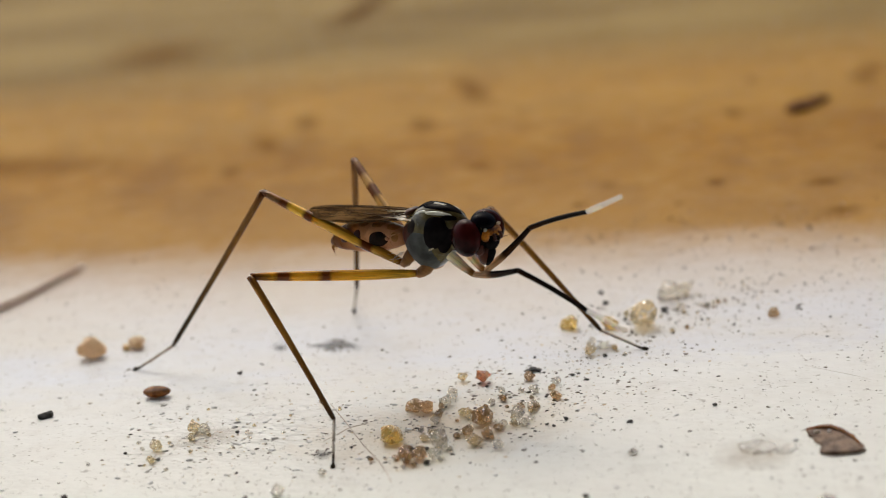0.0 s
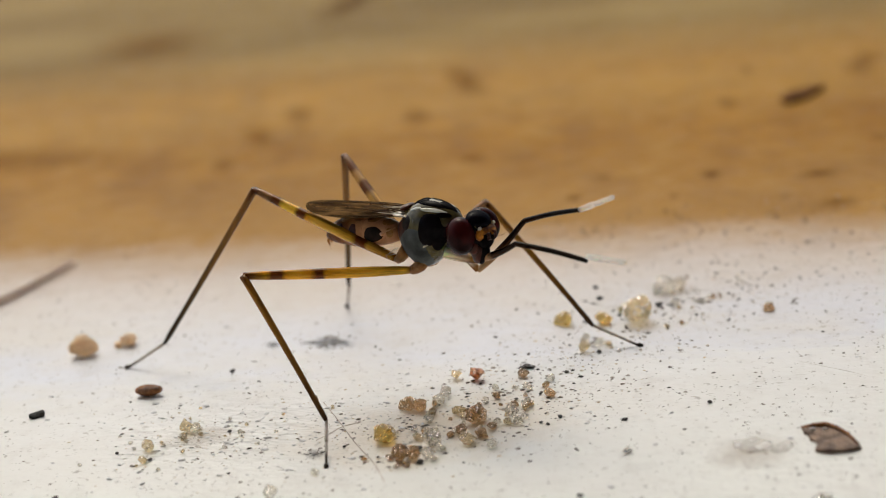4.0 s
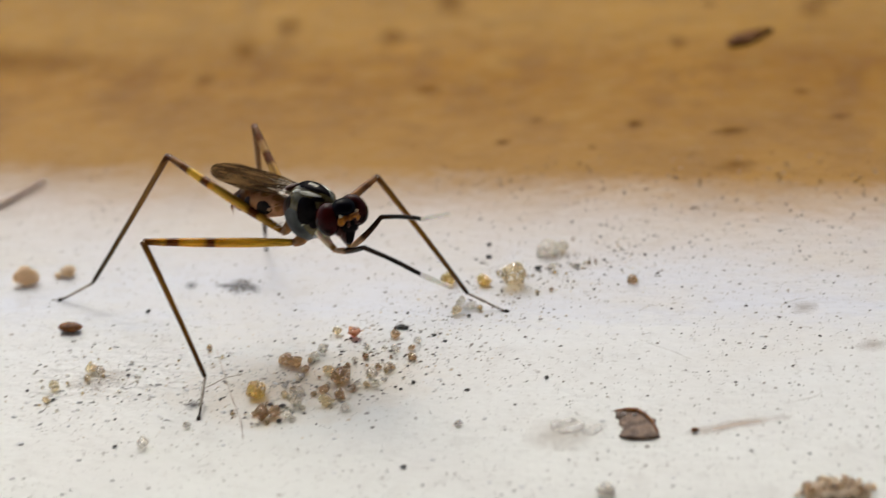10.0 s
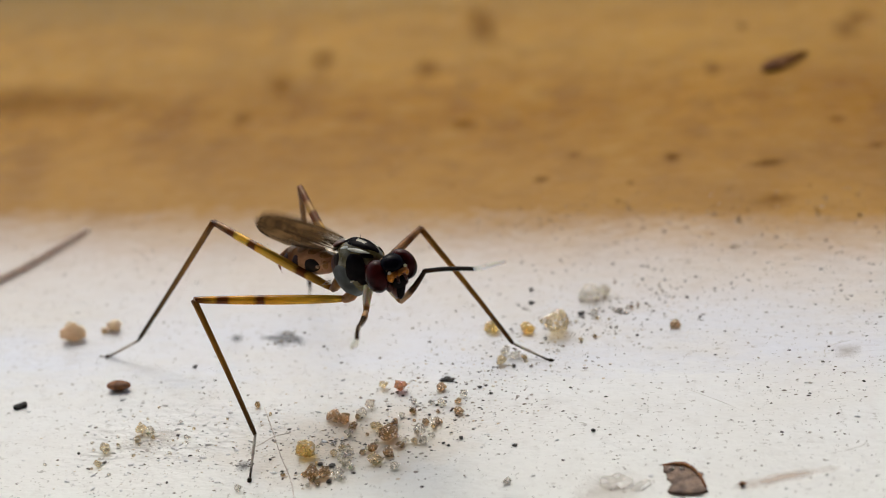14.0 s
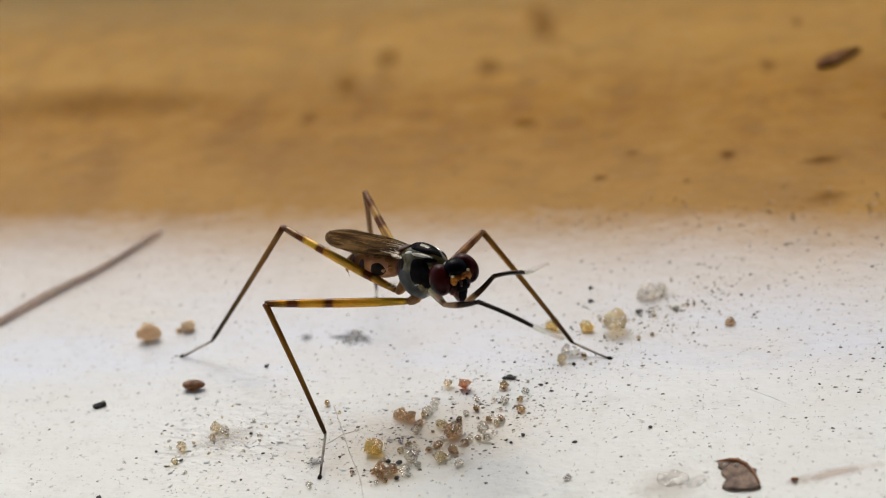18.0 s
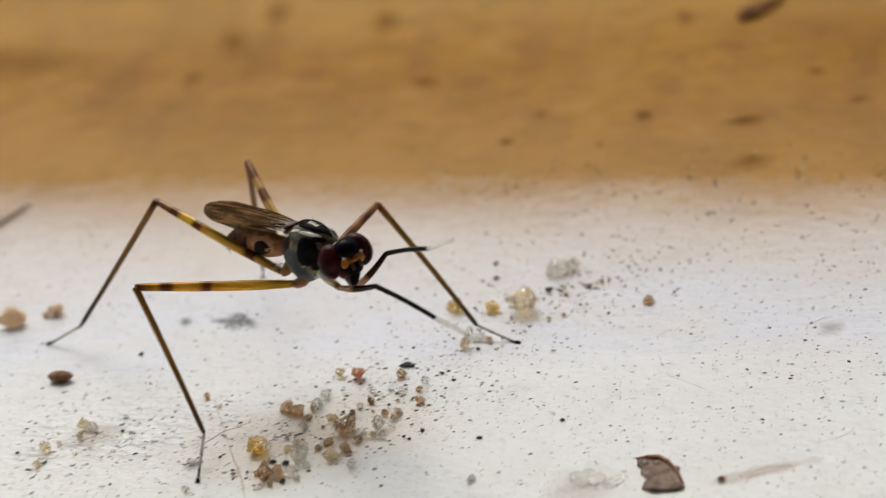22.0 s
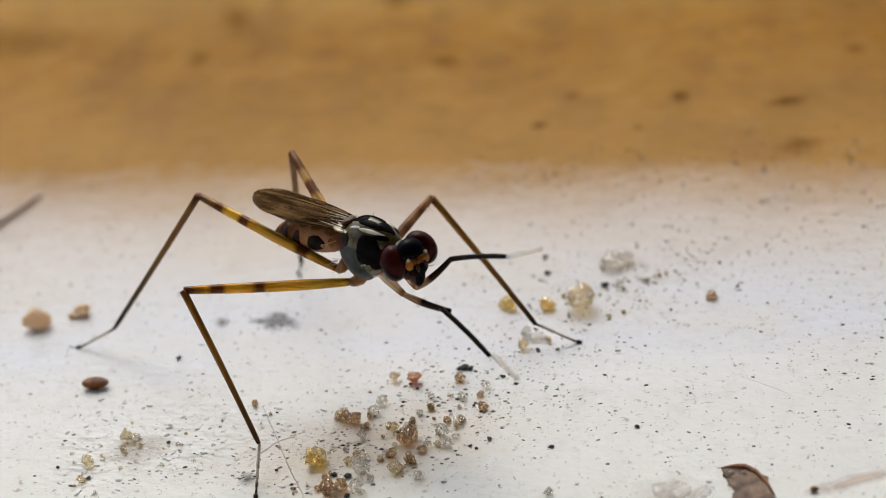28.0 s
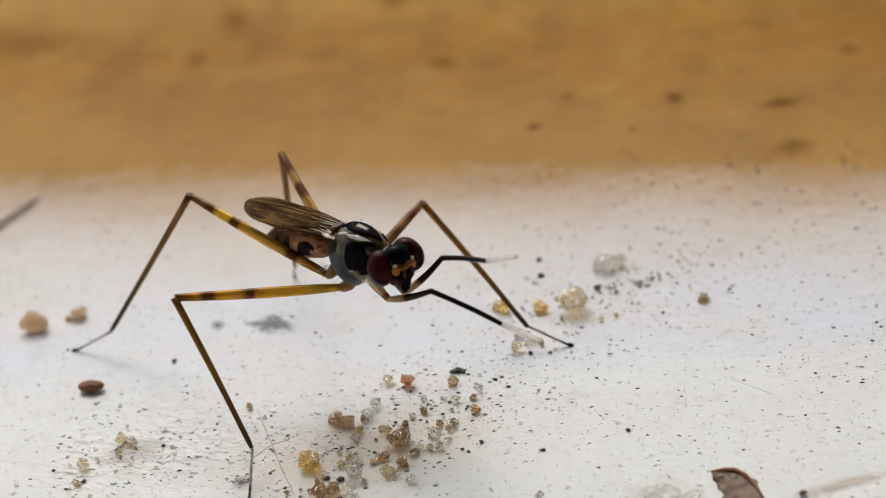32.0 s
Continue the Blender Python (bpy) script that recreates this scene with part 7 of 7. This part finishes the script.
FORE_RIGHT_ROWS = [
    (0, (1.69, -0.28, -0.70), (3.47, -0.74, -0.22), (5.06, -0.13, -1.35)),
    (0.5, (1.63, -0.04, -0.70), (3.46, 0.21, -0.25), (5.45, -0.17, -0.53)),
    (1, (1.75, -0.28, -0.59), (3.40, -0.62, 0.30), (5.30, 0.03, -0.13)),
    (1.5, (1.80, -0.42, -0.48), (3.55, -0.71, 0.19), (5.25, 0.10, -0.64)),
    (2, (1.77, -0.32, -0.56), (3.54, -0.45, 0.12), (5.53, -0.32, -0.34)),
    (2.5, (1.69, 0.08, -0.49), (3.35, -0.36, 0.33), (5.39, -0.17, 0.36)),
    (4.5, (1.68, 0.11, -0.48), (3.37, -0.25, 0.31), (5.38, -0.02, 0.00)),
    (5, (1.68, 0.11, -0.49), (3.45, -0.27, 0.09), (5.48, -0.11, -0.16)),
    (5.5, (1.68, 0.09, -0.51), (3.45, 0.20, 0.18), (5.43, -0.26, 0.39)),
    (6, (1.67, 0.13, -0.46), (3.46, 0.07, 0.18), (5.50, -0.10, 0.11)),
    (6.5, (1.75, -0.16, -0.56), (3.47, -0.57, 0.15), (5.15, 0.39, -0.53)),
    (7, (1.64, 0.07, -0.60), (3.36, -0.40, 0.05), (5.31, 0.03, -0.43)),
    (7.5, (1.79, -0.47, -0.48), (3.54, -0.86, 0.13), (5.12, 0.04, -0.82)),
    (8, (1.71, -0.30, -0.67), (3.41, -0.72, 0.06), (4.96, 0.17, -0.94)),
    (8.5, (1.81, -0.41, -0.43), (3.54, -0.95, 0.15), (5.05, -0.13, -0.97)),
    (9, (1.71, -0.51, -0.63), (3.48, -0.94, -0.10), (4.94, -0.21, -1.34)),
    (9.5, (1.72, -0.50, -0.61), (3.49, -0.89, -0.03), (5.35, -0.61, -0.85)),
    (10, (1.74, -0.41, -0.61), (3.46, -0.83, 0.08), (5.44, -0.54, -0.37)),
    (10.5, (1.70, -0.44, -0.66), (3.44, -0.76, 0.03), (5.45, -1.12, 0.24)),
    (11, (1.68, -0.75, -0.47), (3.44, -1.06, 0.18), (5.44, -1.50, 0.35)),
    (11.5, (1.19, -1.05, -0.58), (0.68, -2.87, -0.42), (1.10, -4.74, -1.17)),
    (12, (0.81, -0.93, -0.76), (-0.52, -1.85, 0.25), (-1.26, -3.18, 1.63)),
    (12.5, (1.13, -0.92, -0.79), (1.86, -2.40, 0.16), (2.65, -4.13, 0.91)),
    (13, (1.58, -0.05, -0.76), (3.43, -0.05, -0.33), (4.82, 0.91, -1.49)),
    (13.5, (1.76, -0.08, -0.49), (3.36, -0.48, 0.46), (5.32, -0.08, 0.91)),
    (14, (1.40, -0.91, -0.66), (2.61, -2.31, -0.23), (4.04, -3.70, 0.27)),
    (14.5, (1.37, -0.77, -0.82), (2.84, -1.96, -0.63), (4.36, -3.02, -1.51)),
    (16.5, (1.75, -0.67, -0.38), (3.48, -0.84, 0.39), (5.50, -0.65, 0.11)),
    (17, (1.67, -0.20, -0.71), (3.38, -0.61, 0.00), (5.17, -0.11, -0.87)),
    (17.5, (1.78, -0.41, -0.53), (3.49, -0.70, 0.24), (5.37, -0.39, -0.53)),
    (18, (1.78, -0.60, -0.39), (3.55, -0.83, 0.25), (5.55, -0.62, -0.18)),
    (18.5, (1.79, -0.56, -0.39), (3.55, -0.67, 0.33), (5.55, -0.52, -0.11)),
    (19, (1.76, -0.61, -0.44), (3.49, -0.77, 0.33), (5.39, -0.40, -0.36)),
    (19.5, (1.80, -0.50, -0.42), (3.61, -0.57, 0.14), (5.58, -0.54, -0.42)),
    (20, (1.79, -0.47, -0.47), (3.54, -0.58, 0.26), (5.58, -0.59, 0.02)),
    (20.5, (1.75, -0.32, -0.60), (3.47, -0.68, 0.10), (5.42, -0.44, -0.49)),
    (21, (1.76, -0.56, -0.48), (3.44, -0.75, 0.40), (5.49, -0.82, 0.40)),
    (21.5, (1.77, -0.55, -0.47), (3.43, -0.77, 0.44), (5.47, -0.73, 0.53)),
    (22, (1.81, -0.42, -0.43), (3.57, -0.69, 0.23), (5.55, -0.49, -0.30)),
    (22.5, (1.79, -0.35, -0.52), (3.53, -0.61, 0.19), (5.57, -0.55, -0.02)),
    (23, (1.27, -0.82, -0.83), (2.06, -2.54, -1.00), (3.27, -3.89, -1.95)),
    (23.5, (0.95, -0.88, -0.84), (1.26, -2.43, 0.22), (1.69, -4.29, 0.96)),
    (24, (1.67, -0.47, -0.70), (3.48, -0.97, -0.43), (5.38, -1.41, -1.07)),
    (24.5, (1.40, -0.87, -0.70), (1.86, -2.62, -0.11), (2.85, -4.41, -0.14)),
    (24.9, (1.12, -1.03, -0.61), (0.81, -2.81, -0.30), (1.16, -4.71, -0.83)),
    (25, (0.84, -0.97, -0.73), (1.32, -2.56, 0.19), (1.39, -4.58, 0.53)),
    (25.1, (1.08, -0.89, -0.78), (1.73, -2.55, -0.46), (2.42, -4.20, -0.83)),
    (25.5, (1.63, 0.08, -0.61), (3.08, 1.22, -1.06), (4.64, 1.93, -2.18)),
    (26, (1.82, -0.30, -0.41), (3.47, -0.73, 0.43), (5.10, 0.50, 0.23)),
    (26.5, (1.67, 0.09, -0.51), (2.98, 1.45, -0.29), (4.97, 1.83, -0.66)),
    (28.5, (1.53, -0.33, -0.87), (3.31, -0.91, -0.57), (5.21, -1.38, -1.17)),
    (29, (1.75, -0.62, -0.47), (3.30, -1.00, 0.57), (5.17, -1.48, 1.25)),
    (29.5, (1.25, -0.89, -0.78), (1.94, -2.65, -0.64), (2.87, -4.46, -0.95)),
    (30, (1.74, -0.51, -0.58), (3.35, -0.99, 0.31), (5.31, -1.57, 0.47)),
    (30.5, (1.76, -0.44, -0.57), (3.55, -0.32, 0.05), (5.54, -0.29, -0.46)),
    (31, (1.75, -0.37, -0.60), (3.39, -0.78, 0.25), (5.05, 0.02, -0.65)),
    (31.5, (1.76, -0.36, -0.58), (3.44, -0.52, 0.29), (5.10, 0.36, -0.54)),
    (32, (1.76, -0.42, -0.58), (3.46, -0.50, 0.26), (5.27, 0.14, -0.46)),
]
FORE_LEFT_ROWS = [
    (0, (1.47, 0.45, -0.90), (2.86, 0.80, 0.35), (4.80, 0.71, 1.01)),
    (0.5, (1.47, 0.45, -0.90), (2.84, 0.98, 0.30), (4.73, 0.64, 1.02)),
    (1, (1.47, 0.45, -0.90), (2.78, 0.98, 0.37), (4.72, 0.73, 0.98)),
    (1.5, (1.47, 0.45, -0.90), (2.78, 0.83, 0.43), (4.71, 0.66, 1.07)),
    (2, (1.47, 0.45, -0.90), (2.85, 0.76, 0.37), (4.79, 0.48, 0.98)),
    (2.5, (1.47, 0.45, -0.90), (2.76, 0.97, 0.40), (4.69, 0.79, 1.07)),
    (4.5, (1.47, 0.45, -0.90), (2.64, 1.10, 0.45), (4.59, 0.88, 1.04)),
    (5, (1.47, 0.45, -0.90), (2.44, 1.66, 0.19), (4.36, 1.39, 0.85)),
    (5.5, (1.47, 0.45, -0.90), (2.76, 1.17, 0.29), (4.65, 0.88, 1.03)),
    (6, (1.47, 0.45, -0.90), (2.79, 0.95, 0.37), (4.68, 0.51, 1.03)),
    (6.5, (1.47, 0.45, -0.90), (2.83, 0.74, 0.40), (4.77, 0.62, 1.04)),
    (7, (1.47, 0.45, -0.90), (2.78, 0.65, 0.47), (4.76, 0.51, 0.95)),
    (7.5, (1.47, 0.45, -0.90), (2.84, 0.51, 0.42), (4.81, 0.30, 0.93)),
    (8, (1.47, 0.45, -0.90), (2.92, 0.70, 0.30), (4.85, 0.25, 0.81)),
    (8.5, (1.47, 0.45, -0.90), (2.94, 0.56, 0.30), (4.87, 0.19, 0.88)),
    (9, (1.47, 0.45, -0.90), (2.82, 0.36, 0.43), (4.84, 0.22, 0.79)),
    (9.5, (1.47, 0.45, -0.90), (2.90, 0.39, 0.35), (4.84, 0.06, 0.90)),
    (10, (1.47, 0.45, -0.90), (2.86, 0.49, 0.39), (4.84, 0.27, 0.90)),
    (10.5, (1.47, 0.45, -0.90), (2.82, 0.52, 0.44), (4.81, 0.30, 0.89)),
    (11, (1.47, 0.45, -0.90), (2.87, 0.44, 0.38), (4.84, 0.29, 0.93)),
    (11.5, (1.47, 0.45, -0.90), (2.90, 0.55, 0.35), (4.86, 0.24, 0.86)),
    (12, (1.47, 0.45, -0.90), (2.92, 0.24, 0.31), (4.92, -0.03, 0.69)),
    (12.5, (1.47, 0.45, -0.90), (2.99, 0.29, 0.23), (4.99, 0.14, 0.63)),
    (13, (1.47, 0.45, -0.90), (2.55, 2.01, -0.95), (3.90, 3.04, -2.10)),
    (13.5, (1.47, 0.45, -0.90), (2.82, 0.70, 0.41), (4.46, 1.08, 1.58)),
    (14, (1.47, 0.45, -0.90), (2.80, 0.33, 0.45), (4.79, 0.43, 0.93)),
    (14.5, (1.47, 0.45, -0.90), (2.78, 0.30, 0.47), (4.71, 0.32, 1.16)),
    (16.5, (1.47, 0.45, -0.90), (2.89, 0.59, 0.36), (4.77, 0.18, 1.05)),
    (17, (1.47, 0.45, -0.90), (2.89, 0.52, 0.36), (4.77, 0.14, 1.08)),
    (17.5, (1.47, 0.45, -0.90), (2.89, 0.60, 0.35), (4.77, 0.19, 1.05)),
    (18, (1.47, 0.45, -0.90), (2.91, 0.52, 0.34), (4.78, 0.14, 1.08)),
    (18.5, (1.47, 0.45, -0.90), (2.80, 0.54, 0.45), (4.70, 0.24, 1.16)),
    (19, (1.47, 0.45, -0.90), (2.89, 0.51, 0.37), (4.77, 0.17, 1.10)),
    (19.5, (1.47, 0.45, -0.90), (2.96, 0.56, 0.28), (4.80, 0.12, 1.06)),
    (20, (1.47, 0.45, -0.90), (2.93, 0.55, 0.31), (4.81, 0.21, 1.06)),
    (20.5, (1.47, 0.45, -0.90), (2.90, 0.50, 0.36), (4.81, 0.25, 1.03)),
    (21, (1.47, 0.45, -0.90), (2.84, 0.37, 0.41), (4.79, 0.28, 1.04)),
    (21.5, (1.47, 0.45, -0.90), (2.79, 0.50, 0.47), (4.70, 0.33, 1.20)),
    (22, (1.47, 0.45, -0.90), (2.80, 0.54, 0.46), (4.70, 0.35, 1.18)),
    (22.5, (1.47, 0.45, -0.90), (2.89, 0.64, 0.35), (4.80, 0.33, 1.02)),
    (23, (1.47, 0.45, -0.90), (2.85, 0.60, 0.40), (4.85, 0.57, 0.83)),
    (23.5, (1.47, 0.45, -0.90), (2.87, 0.49, 0.38), (4.88, 0.45, 0.78)),
    (24, (1.47, 0.45, -0.90), (2.85, 0.69, 0.38), (4.84, 0.57, 0.86)),
    (24.5, (1.47, 0.45, -0.90), (2.93, 0.63, 0.30), (4.93, 0.40, 0.69)),
    (25, (1.47, 0.45, -0.90), (2.95, 0.28, 0.28), (4.98, 0.18, 0.58)),
    (25.5, (1.47, 0.45, -0.90), (3.13, -0.01, -0.09), (5.16, 0.03, 0.15)),
    (26, (1.47, 0.45, -0.90), (2.97, 0.24, 0.25), (4.95, 0.60, 0.62)),
    (26.5, (1.47, 0.45, -0.90), (2.98, 0.32, 0.25), (4.96, 0.54, 0.73)),
    (28.5, (1.47, 0.45, -0.90), (2.82, 0.54, 0.44), (4.76, 0.47, 1.10)),
    (29, (1.47, 0.45, -0.90), (2.85, 0.72, 0.38), (4.78, 0.47, 1.00)),
    (29.5, (1.47, 0.45, -0.90), (2.76, 0.42, 0.49), (4.75, 0.41, 0.98)),
    (30, (1.47, 0.45, -0.90), (2.82, 0.29, 0.43), (4.79, 0.26, 0.98)),
    (30.5, (1.47, 0.45, -0.90), (2.83, 0.70, 0.40), (4.74, 0.33, 1.06)),
    (31, (1.47, 0.45, -0.90), (2.82, 0.64, 0.43), (4.76, 0.34, 1.02)),
    (31.5, (1.47, 0.45, -0.90), (2.82, 0.73, 0.41), (4.72, 0.38, 1.09)),
    (32, (1.47, 0.45, -0.90), (2.78, 0.68, 0.46), (4.71, 0.41, 1.09)),
]
# (seconds, degrees by which the head turns to the left, and by which it tilts to the right)
HEAD_ROWS = [(0, -4, 2), (6.0, -5, 2), (6.5, -9, 3), (7.5, -15, 4), (12.7, -16, 4), (13.0, -4, 2), (13.3, -14, 5), (13.8, -16, 7), (17.0, -15, 4), (23.0, -15, 5), (24.0, -15, 8), (25.5, -15, 7), (28.5, -15, 10), (29.5, -15, 10), (31.0, -15, 6), (32.0, -15, 6)]
# (seconds, degrees by which the abdomen bends down)
ABDOMEN_ROWS = [(0, 2), (10.5, 2), (11.0, 10), (11.5, 14), (12.0, 26), (12.5, 46), (12.8, 26), (13.0, 8), (14.0, 3), (24.4, 3), (24.7, 10), (25.0, 14), (25.5, 8), (26.0, 4), (32.0, 3)]
# (seconds, degrees of spread, degrees of lift)
WING_ROWS = [(0, 0, 0), (6.0, 0, -1), (8.5, 0, 2), (11.3, 0, 3), (11.467, 1, 4), (11.5, 5, 6), (11.533, 11, 11), (11.567, 3, 6), (11.7, 0, 5), (12.0, 0, 6), (12.5, 0, 5), (12.85, 0, 1), (12.967, 0, -2), (13.0, 8, 3), (13.033, 20, 11), (13.067, 8, 3),
             (13.1, 0, 0), (13.167, 24, 14), (13.3, 0, 2), (13.9, 0, 2), (13.967, 0, 3), (14.0, 2, 6), (14.033, 5, 11), (14.1, 1, 4), (14.4, 0, 2), (19.0, 0, 0.5), (24.0, 0, 2), (24.7, 0, 1), (25.0, 0, -2), (25.6, 0, 1), (25.967, 0, -3), (26.0, 8, 4), (26.033, 20, 13), (26.067, 8, 5),
             (26.1, 2, 2), (26.2, 0, 3), (28.5, 0, 2), (30.0, 0, 2), (31.0, 0, 1), (32, 0, 1)]


def body_pose(at, turns):
    yaw, pitch, roll = (radians(a) for a in turns)
    m = Matrix.Rotation(yaw, 4, "Z") @ Matrix.Rotation(-pitch, 4, "Y") @ Matrix.Rotation(roll, 4, "X")
    return Matrix.Translation(Vector(at) * MM) @ m


def bone(a, b, ref):
    """The pose of a leg segment that runs from a to b, in millimetres."""
    z = (Vector(b) - Vector(a)).normalized()
    x = Vector(ref).cross(z).normalized()
    return Matrix.Translation(Vector(a) * MM) @ Matrix((x, z.cross(x), z)).transposed().to_4x4()


def eased(rows, step=0.125):
    """Rows of joints with rows in between wherever a segment swings far: the joints swing on arcs."""
    out = []
    for r, s in zip(rows, rows[1:]):
        out.append(r)
        swing = max((Vector(b) - Vector(a)).angle(Vector(d) - Vector(c)) for a, b, c, d in zip(r[1:], r[2:], s[1:], s[2:]))
        n = min(4, int(swing / radians(35)) + 1) if s[0] - r[0] < 1 else 1
        for k in range(1, n):
            q = k / n
            joints = [Vector(r[1]).lerp(Vector(s[1]), q)]
            for a, b, c, d in zip(r[1:], r[2:], s[1:], s[2:]):
                u, v = Vector(b) - Vector(a), Vector(d) - Vector(c)
                way = u.normalized().slerp(v.normalized(), q, u.normalized())
                joints.append(joints[-1] + way * (u.length + (v.length - u.length) * q))
            out.append((round(r[0] + (s[0] - r[0]) * q, 3), *joints))
    return out + [rows[-1]]


def motions():
    walk(FLY["fly"], [(t, body_pose(at, turns)) for t, at, turns in BODY_ROWS])
    up, ahead, across = (0, 0, 1), (1, 0, 0), (0, 1, 0)
    for kind, side, rows in (("hind", -1, HIND_RIGHT_ROWS), ("middle", -1, MIDDLE_RIGHT_ROWS), ("hind", 1, HIND_LEFT_ROWS), ("middle", 1, MIDDLE_LEFT_ROWS)):
        femur, tibia, tarsus = FLY[kind, side]
        x, y, z = HIPS[kind]
        hip = (x, side * y, z)
        walk(femur, [(t, bone(hip, knee, up)) for t, knee, ankle, toe in rows])
        walk(tibia, [(t, bone(knee, ankle, ahead)) for t, knee, ankle, toe in rows])
        walk(tarsus, [(t, bone(ankle, toe, up)) for t, knee, ankle, toe in rows])
    for side, rows in ((-1, FORE_RIGHT_ROWS), (1, FORE_LEFT_ROWS)):
        coxa, femur, tibia, tarsus = FLY["fore", side]
        x, y, z = HIPS["fore"]
        root = (x, side * y, z)
        rows = [(t, *joints[1:]) for t, *joints in eased([(t, root, *joints) for t, *joints in rows])]
        walk(coxa, [(t, bone(root, elbow, across)) for t, elbow, knee, end in rows])
        walk(femur, [(t, bone(elbow, knee, across)) for t, elbow, knee, end in rows])
        walk(tibia, [(t, bone(knee, end, across)) for t, elbow, knee, end in rows])
        walk(tarsus, [(t, bone(end, Vector(end) + (Vector(end) - Vector(knee)).normalized() + Vector((0, side * 0.10, 0.12)), across)) for t, elbow, knee, end in rows])
    walk(FLY["head"], [(t, pose(1.56 * MM, 0, 0.47 * MM, tilt, 3, turn)) for t, turn, tilt in HEAD_ROWS])
    walk(FLY["abdomen"], [(t, pose(-0.52 * MM, 0, 0.03 * MM, 0, -bend, 0)) for t, bend in ABDOMEN_ROWS])
    for side in (-1, 1):
        walk(FLY["wing", side], [(t, pose(0.0, side * 0.24 * MM, (0.66 + 0.02 * side) * MM, side * 2, -1.0 + lift, side * (4.5 - spread))) for t, spread, lift in WING_ROWS])


motions()
